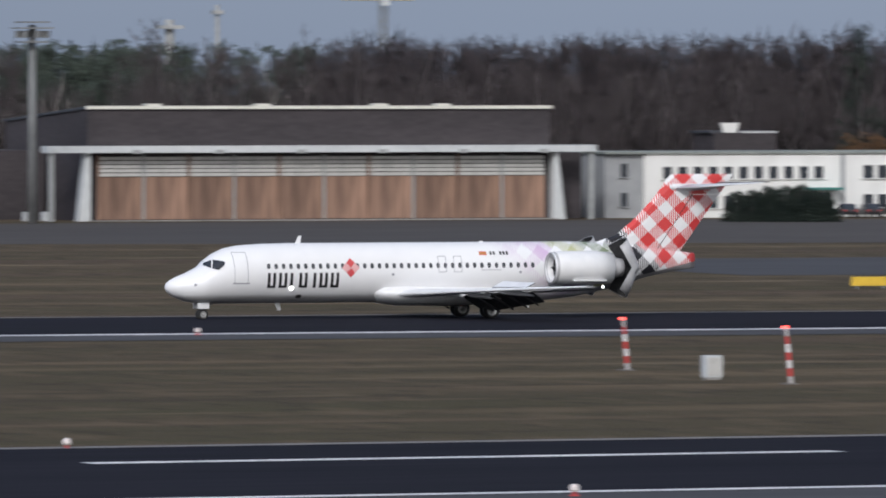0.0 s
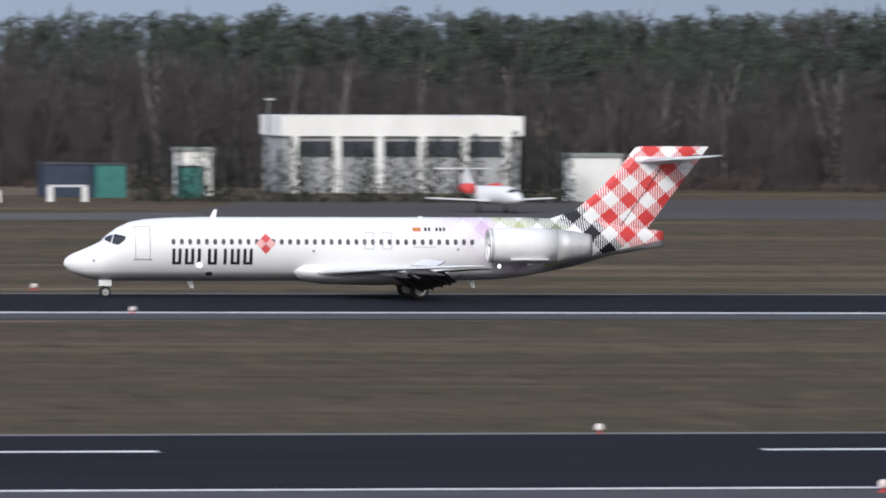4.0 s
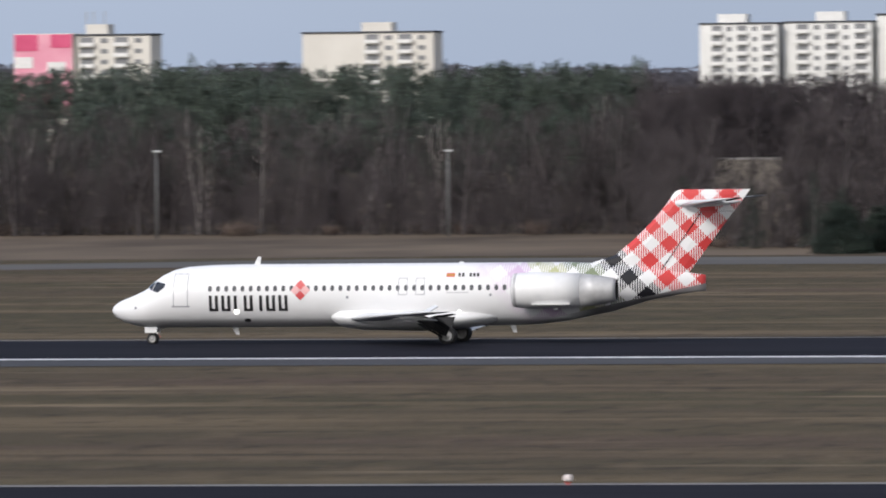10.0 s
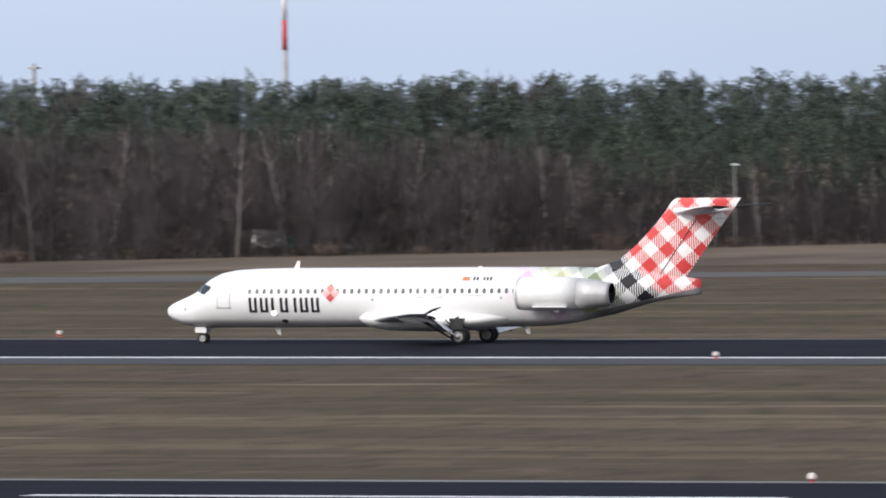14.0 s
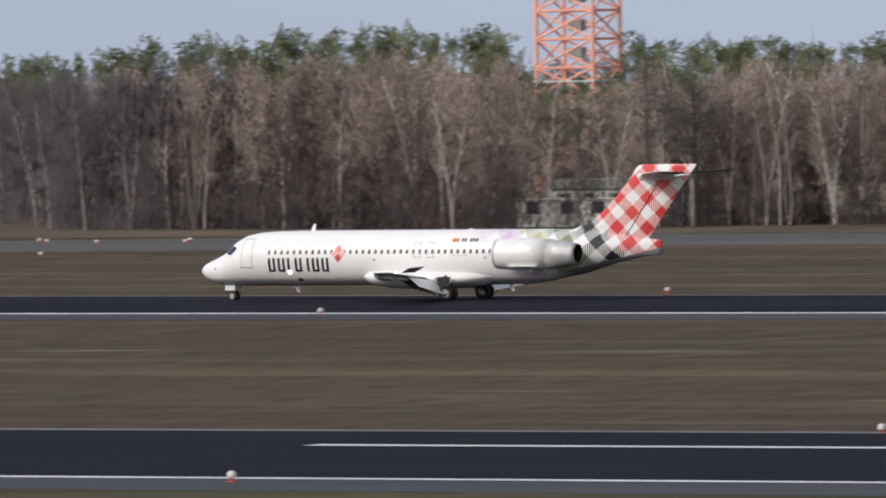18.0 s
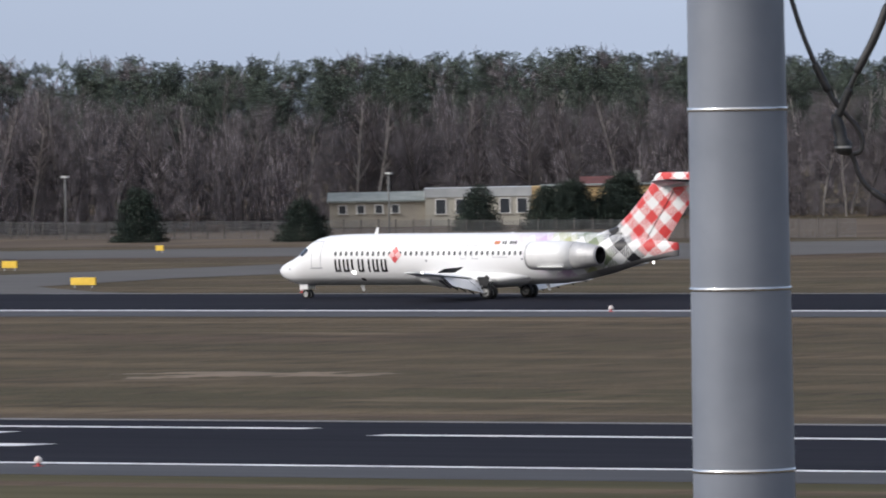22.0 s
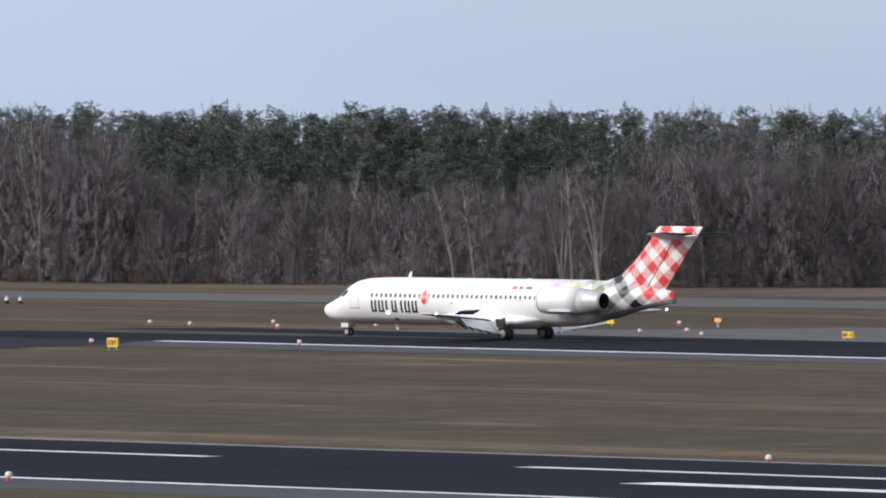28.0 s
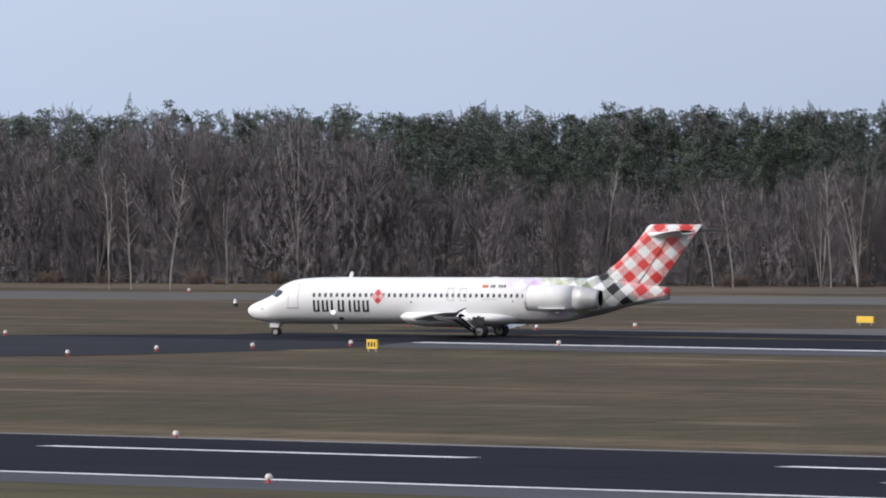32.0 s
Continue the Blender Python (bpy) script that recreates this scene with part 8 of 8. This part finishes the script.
loft(bm, [ring_turn for ring_turn in [[Vector((r * math.cos(2 * math.pi * i / 16) + lean, r * math.sin(2 * math.pi * i / 16), z)) for i in range(16)] for z, r, lean in ((-0.065, 0.008, 0.012), (-0.06, 0.021, 0.011), (-0.028, 0.023, 0.006), (-0.022, 0.016, 0.004), (0.005, 0.018, -0.002), (0.03, 0.016, -0.008), (0.045, 0.009, -0.01))]])
part("body", bm, CORD_BLACK, plug, smooth=True)
bm = bmesh.new()
loft(bm, [[Vector((0.0235 * math.cos(2 * math.pi * i / 16) + 0.008, 0.0235 * math.sin(2 * math.pi * i / 16), z)) for i in range(16)] for z in (-0.046, -0.041)], caps=False)
part("ring", bm, STEEL_GREY, plug, "pale ring on the plug", smooth=True)
CORDS.append(plug)


def magenta_upright():
    # unidentified magenta and white shape; its lower length to the ground is added
    p = thing("magenta_upright", "tall magenta and white upright with a rounded top", "pylon", 15.02, 58.05, 0.45, turn=14)
    mag = surface("magenta_panel", (0.20, 0.030, 0.095), (0.27, 0.045, 0.13), 3, 0.45)
    top = 12.65
    bm = bmesh.new()
    loft(bm, [[Vector((x, y, z)) for x, z in ((-0.035, 0), (0.197, 0), (0.175, top - 0.02), (0.06, top), (-0.03, top - 0.035))] for y in (-0.05, 0.25)])
    bmesh.ops.recalc_face_normals(bm, faces=bm.faces)
    part("magenta_panel", bm, mag, p)
    bm = bmesh.new()
    loft(bm, [[Vector((x, y, z)) for x, z in ((-0.12, 0), (-0.03, 0), (-0.03, top - 0.03), (-0.06, top - 0.045), (-0.10, top - 0.075), (-0.125, top - 0.12))] for y in (-0.08, 0.26)])
    bmesh.ops.recalc_face_normals(bm, faces=bm.faces)
    part("white_panel", bm, SIGNAL_WHITE, p)
    bm = bmesh.new()
    loft(bm, [[Vector((x, y, z)) for x, z in ((-0.172, 0), (-0.115, 0), (-0.115, top - 0.14), (-0.135, top - 0.09), (-0.155, top - 0.12), (-0.168, top - 0.2))] for y in (-0.02, 0.24)])
    bmesh.ops.recalc_face_normals(bm, faces=bm.faces)
    part("magenta_edge", bm, mag, p)


magenta_upright()


def beacon_mast():
    """A red mast with a yellow and red beacon above slanting white arms."""
    m = thing("beacon_mast", "red mast with white arms and a lit red beacon", "mast", 3.17, 59.92, 0.45)
    red = surface("dull_red_paint", (0.22, 0.055, 0.045), (0.30, 0.085, 0.07), 4, 0.6)
    bm = bmesh.new()
    tube(bm, (0, 0, 0), (0, 0, 12.44), 0.05, 0.031, 14)
    part("shaft", bm, red, m, smooth=True)
    bm = bmesh.new()
    tube(bm, (0, 0, 12.44), (0, 0, 12.54), 0.034, 0.034, 14)
    part("collar", bm, SIGNAL_WHITE, m, smooth=True)
    bm = bmesh.new()
    tube(bm, (0, 0, 12.57), (0, 0, 12.63), 0.030, 0.026, 14)
    part("yellow_base", bm, SIGN_YELLOW, m, smooth=True)
    bm = bmesh.new()
    tube(bm, (0, 0, 12.63), (0, 0, 12.69), 0.022, 0.019, 14)
    part("beacon", bm, RED_GLOW, m, "lit red beacon", smooth=True)
    for tip, lamp in (((-0.30, -0.05, 12.63), True), ((-0.22, 0.10, 12.66), False), ((0.30, -0.03, 12.63), True)):
        bm = bmesh.new()
        mid = (tip[0] * 0.5, tip[1] * 0.5, 12.56)
        tube(bm, (0, 0, 12.54), mid, 0.012, 0.011, 8)
        tube(bm, mid, tip, 0.011, 0.009, 8)
        arm = part("arm", bm, SIGNAL_WHITE, m, smooth=True)
        if lamp:
            bm = bmesh.new()
            x = tip[0] * 0.72
            tube(bm, (x, tip[1], 12.59), (x, tip[1], 12.48), 0.018, 0.04, 12)
            part("lamp", bm, STEEL_GREY, arm, smooth=True)


beacon_mast()

# spruces that stand alone
for x0, x1, y, n, lo, hi in ((110, 152, 852, 30, 4.6, 7.2),):
    for i in range(n):
        x = x0 + (x1 - x0) * (i + rng.uniform(0.1, 0.9)) / n
        tree("spruce", x, y + rng.uniform(-1.5, 2.5), rng.uniform(lo, hi), "row of spruces by the apron")
for x, y, h in (
                (-55, 838, 6.2), (-49, 840, 6.0), (-22, 835, 6.8), (-15, 838, 7.4), (-8, 836, 6.4), (425.9, 938, 21.0), (60, 915, 7), (-118, 838, 7), (-124, 840, 6), (-131, 845, 6.6)):
    tree("spruce", x, y, h, "single spruces")

for x, y, h in ((-381.9, 803.9, 13.6), (-379.7, 805.4, 12.0), (-377.3, 807.0, 10.6)):
    tree("spruce", x, y, h, "dark spruces beside the radar tower")

for x, y, h in ((-570.0, 743, 4.3), (-584.7, 792.7, 4.9), (-579.0, 796.9, 4.6), (-577.2, 798.6, 5.1), (-575.6, 797.4, 5.2), (-573.2, 801.6, 5.4), (-571.6, 801.0, 6.1), (-590.3, 742, 5.6)):
    tree("bushy", x, y, h, "bushy conifers before the low house")

for x, y, h in ((-112, 812, 5.4), (-109, 818, 5.8), (-105.5, 814, 4.8), (-103, 818, 5.6), (-99, 815, 5.2), (-97, 818, 4.4), (-94, 815, 4.8), (-91, 818, 4.4), (-86, 814, 4.6), (-50, 832, 4.4), (-20, 832, 5)):
    tree("bushy", x, y, h * rng.uniform(0.7, 1.0), "dark conifers before the wood")
for x, y, h in ((-113, 820, 6.0), (-107, 816, 7.2), (-104, 821, 5.2), (-100.5, 819, 7.6), (-95.5, 820, 5.8), (-92, 816, 6.8), (-88, 820, 5.2), (-84.5, 817, 6.0)):
    tree("spruce", x, y, h, "dark conifers before the wood")
for x, y, h in ((55.3, 963, 18.6), (58.2, 966, 19.2), (61.8, 963, 19.8), (65.8, 965, 20.6), (344.3, 939, 20.6), (351, 941, 18.8), (359, 938, 19.4), (364, 936, 18.8), (372, 944, 19.0)):
    tree("bare", x, y, h, "tall bare trees above the wood")
tree("birch", 88.9, 900, 10.4, "single trees before the wood")
tree("bare", 96.5, 903, 9.0, "single trees before the wood")

for x, y, h in ((385.6, 880, 3.2), (388.6, 878.5, 3.7), (391.6, 877.5, 3.9), (394.2, 877, 3.0), (387.2, 879.4, 3.3), (390.2, 878.2, 3.7), (393.0, 877.4, 3.4)):
    tree("bushy", x, y, h, "clipped bushes before the office")

for x, y, h in ((-429.4, 783.0, 17.4), (-426.6, 787.0, 15.6)):
    tree("pine", x, y, h, "pines before the birches")
tree("pine", -426.6, 787.5, 13.8, "single pines before the birches")
tree("pine", -391.5, 806, 12.0, "single pines before the birches")

for x, y, h in ((-418.6, 866, 12.6), (-416.0, 868, 11.8), (-414.0, 865, 12.2)):
    tree("bare", x, y, h, "dark trees beside the radar tower")

for x, y, h in ((-714.1, 677.0, 13.5), (-712.5, 678.7, 12.5), (-709.6, 681.6, 13), (-705.5, 685.9, 11.5), (-660.4, 729.5, 10.5), (-657.5, 732.1, 11), (-668.8, 721.8, 12), (-667.2, 723.2, 10.5), (-659.6, 730.2, 13), (-657.5, 732.1, 12), (-653.8, 802.4, 12), (-645.6, 808.9, 12.5), (-640.0, 813.4, 13), (-636.8, 815.9, 13.5), (-655.3, 801.1, 11), (-646.9, 807.9, 12), (-640.2, 813.2, 12.5), (-625.4, 824.7, 14), (-623.4, 826.2, 14)):
    tree("birch", x, y, h, "pale birches before the western wood")


# ---- what moves ----
ROLL = [(0, 196.84), (1, 162.05), (2, 128.52), (2.5, 112.68), (4.5, 49.04), (5, 32.58), (6, 1.45), (7, -29.33), (8, -59.38), (9, -88.68),
        (10, -117.32), (11, -145.4), (12, -173.06), (13, -200.28), (13.5, -213.18), (15.5, -266.18), (16, -279.61), (17, -304.89),
        (18, -328.7), (19, -351.21), (20, -373.0), (21, -393.66), (22, -413.77), (23, -433.13), (24, -451.27), (25, -468.16)]
TURN = [(25.5, -475.6, 536.3, 0.2), (26.5, -489.3, 535.2, 0.9), (27.5, -501.63, 533.2, 2.0), (28, -506.94, 532.2, 2.75), (29, -515.31, 529.9, 4.9),
        (30, -521.75, 526.6, 9.3), (31, -526.51, 522.6, 15.7), (32, -530.59, 518.2, 24.8)]


# how far the wind swings the cords, in metres at the plug
SWAY = [(0, 0.0), (17.5, 0.004), (19, 0.0113), (19.5, -0.004), (20, 0.0), (20.5, -0.0065), (21, 0.027), (21.5, 0.030), (22, 0.0083), (22.6, -0.004), (24, 0.006), (32, 0.0)]


def motions():
    axis = Vector((0.8209, 0.5710, 0)).cross(Vector((0, 0, 1)))
    hung = Vector((-14.0, 20.7, 16.4))
    for cord in CORDS:
        rest = Matrix.LocRotScale(cord.location, cord.rotation_euler, (1, 1, 1))
        walk(cord, [(t, Matrix.Translation(hung) @ Matrix.Rotation(d, 4, axis) @ Matrix.Translation(-hung) @ rest) for t, d in SWAY])
    rows = []
    for t, x, y, d in [(t, x, 536.6, 0.0) for t, x in ROLL] + TURN:
        a = radians(d)
        rows.append((t, Matrix.LocRotScale((x, y, gz(x + 17.5 * math.cos(a), y + 17.5 * math.sin(a)) + 0.03), Euler((0, radians(0.108), a)), None)))
    walk(AIRLINER, rows)
    for door, y, z, k in REVERSERS:
        shut = pose(28.5, y, z)
        wide = pose(28.75, y, z + k * 1.30, 0, k * 56, 0)
        half = pose(28.65, y, z + k * 0.70, 0, k * 26, 0)
        walk(door, [(0, wide), (2.6, wide), (3.2, half), (3.8, shut), (32, shut)])


motions()
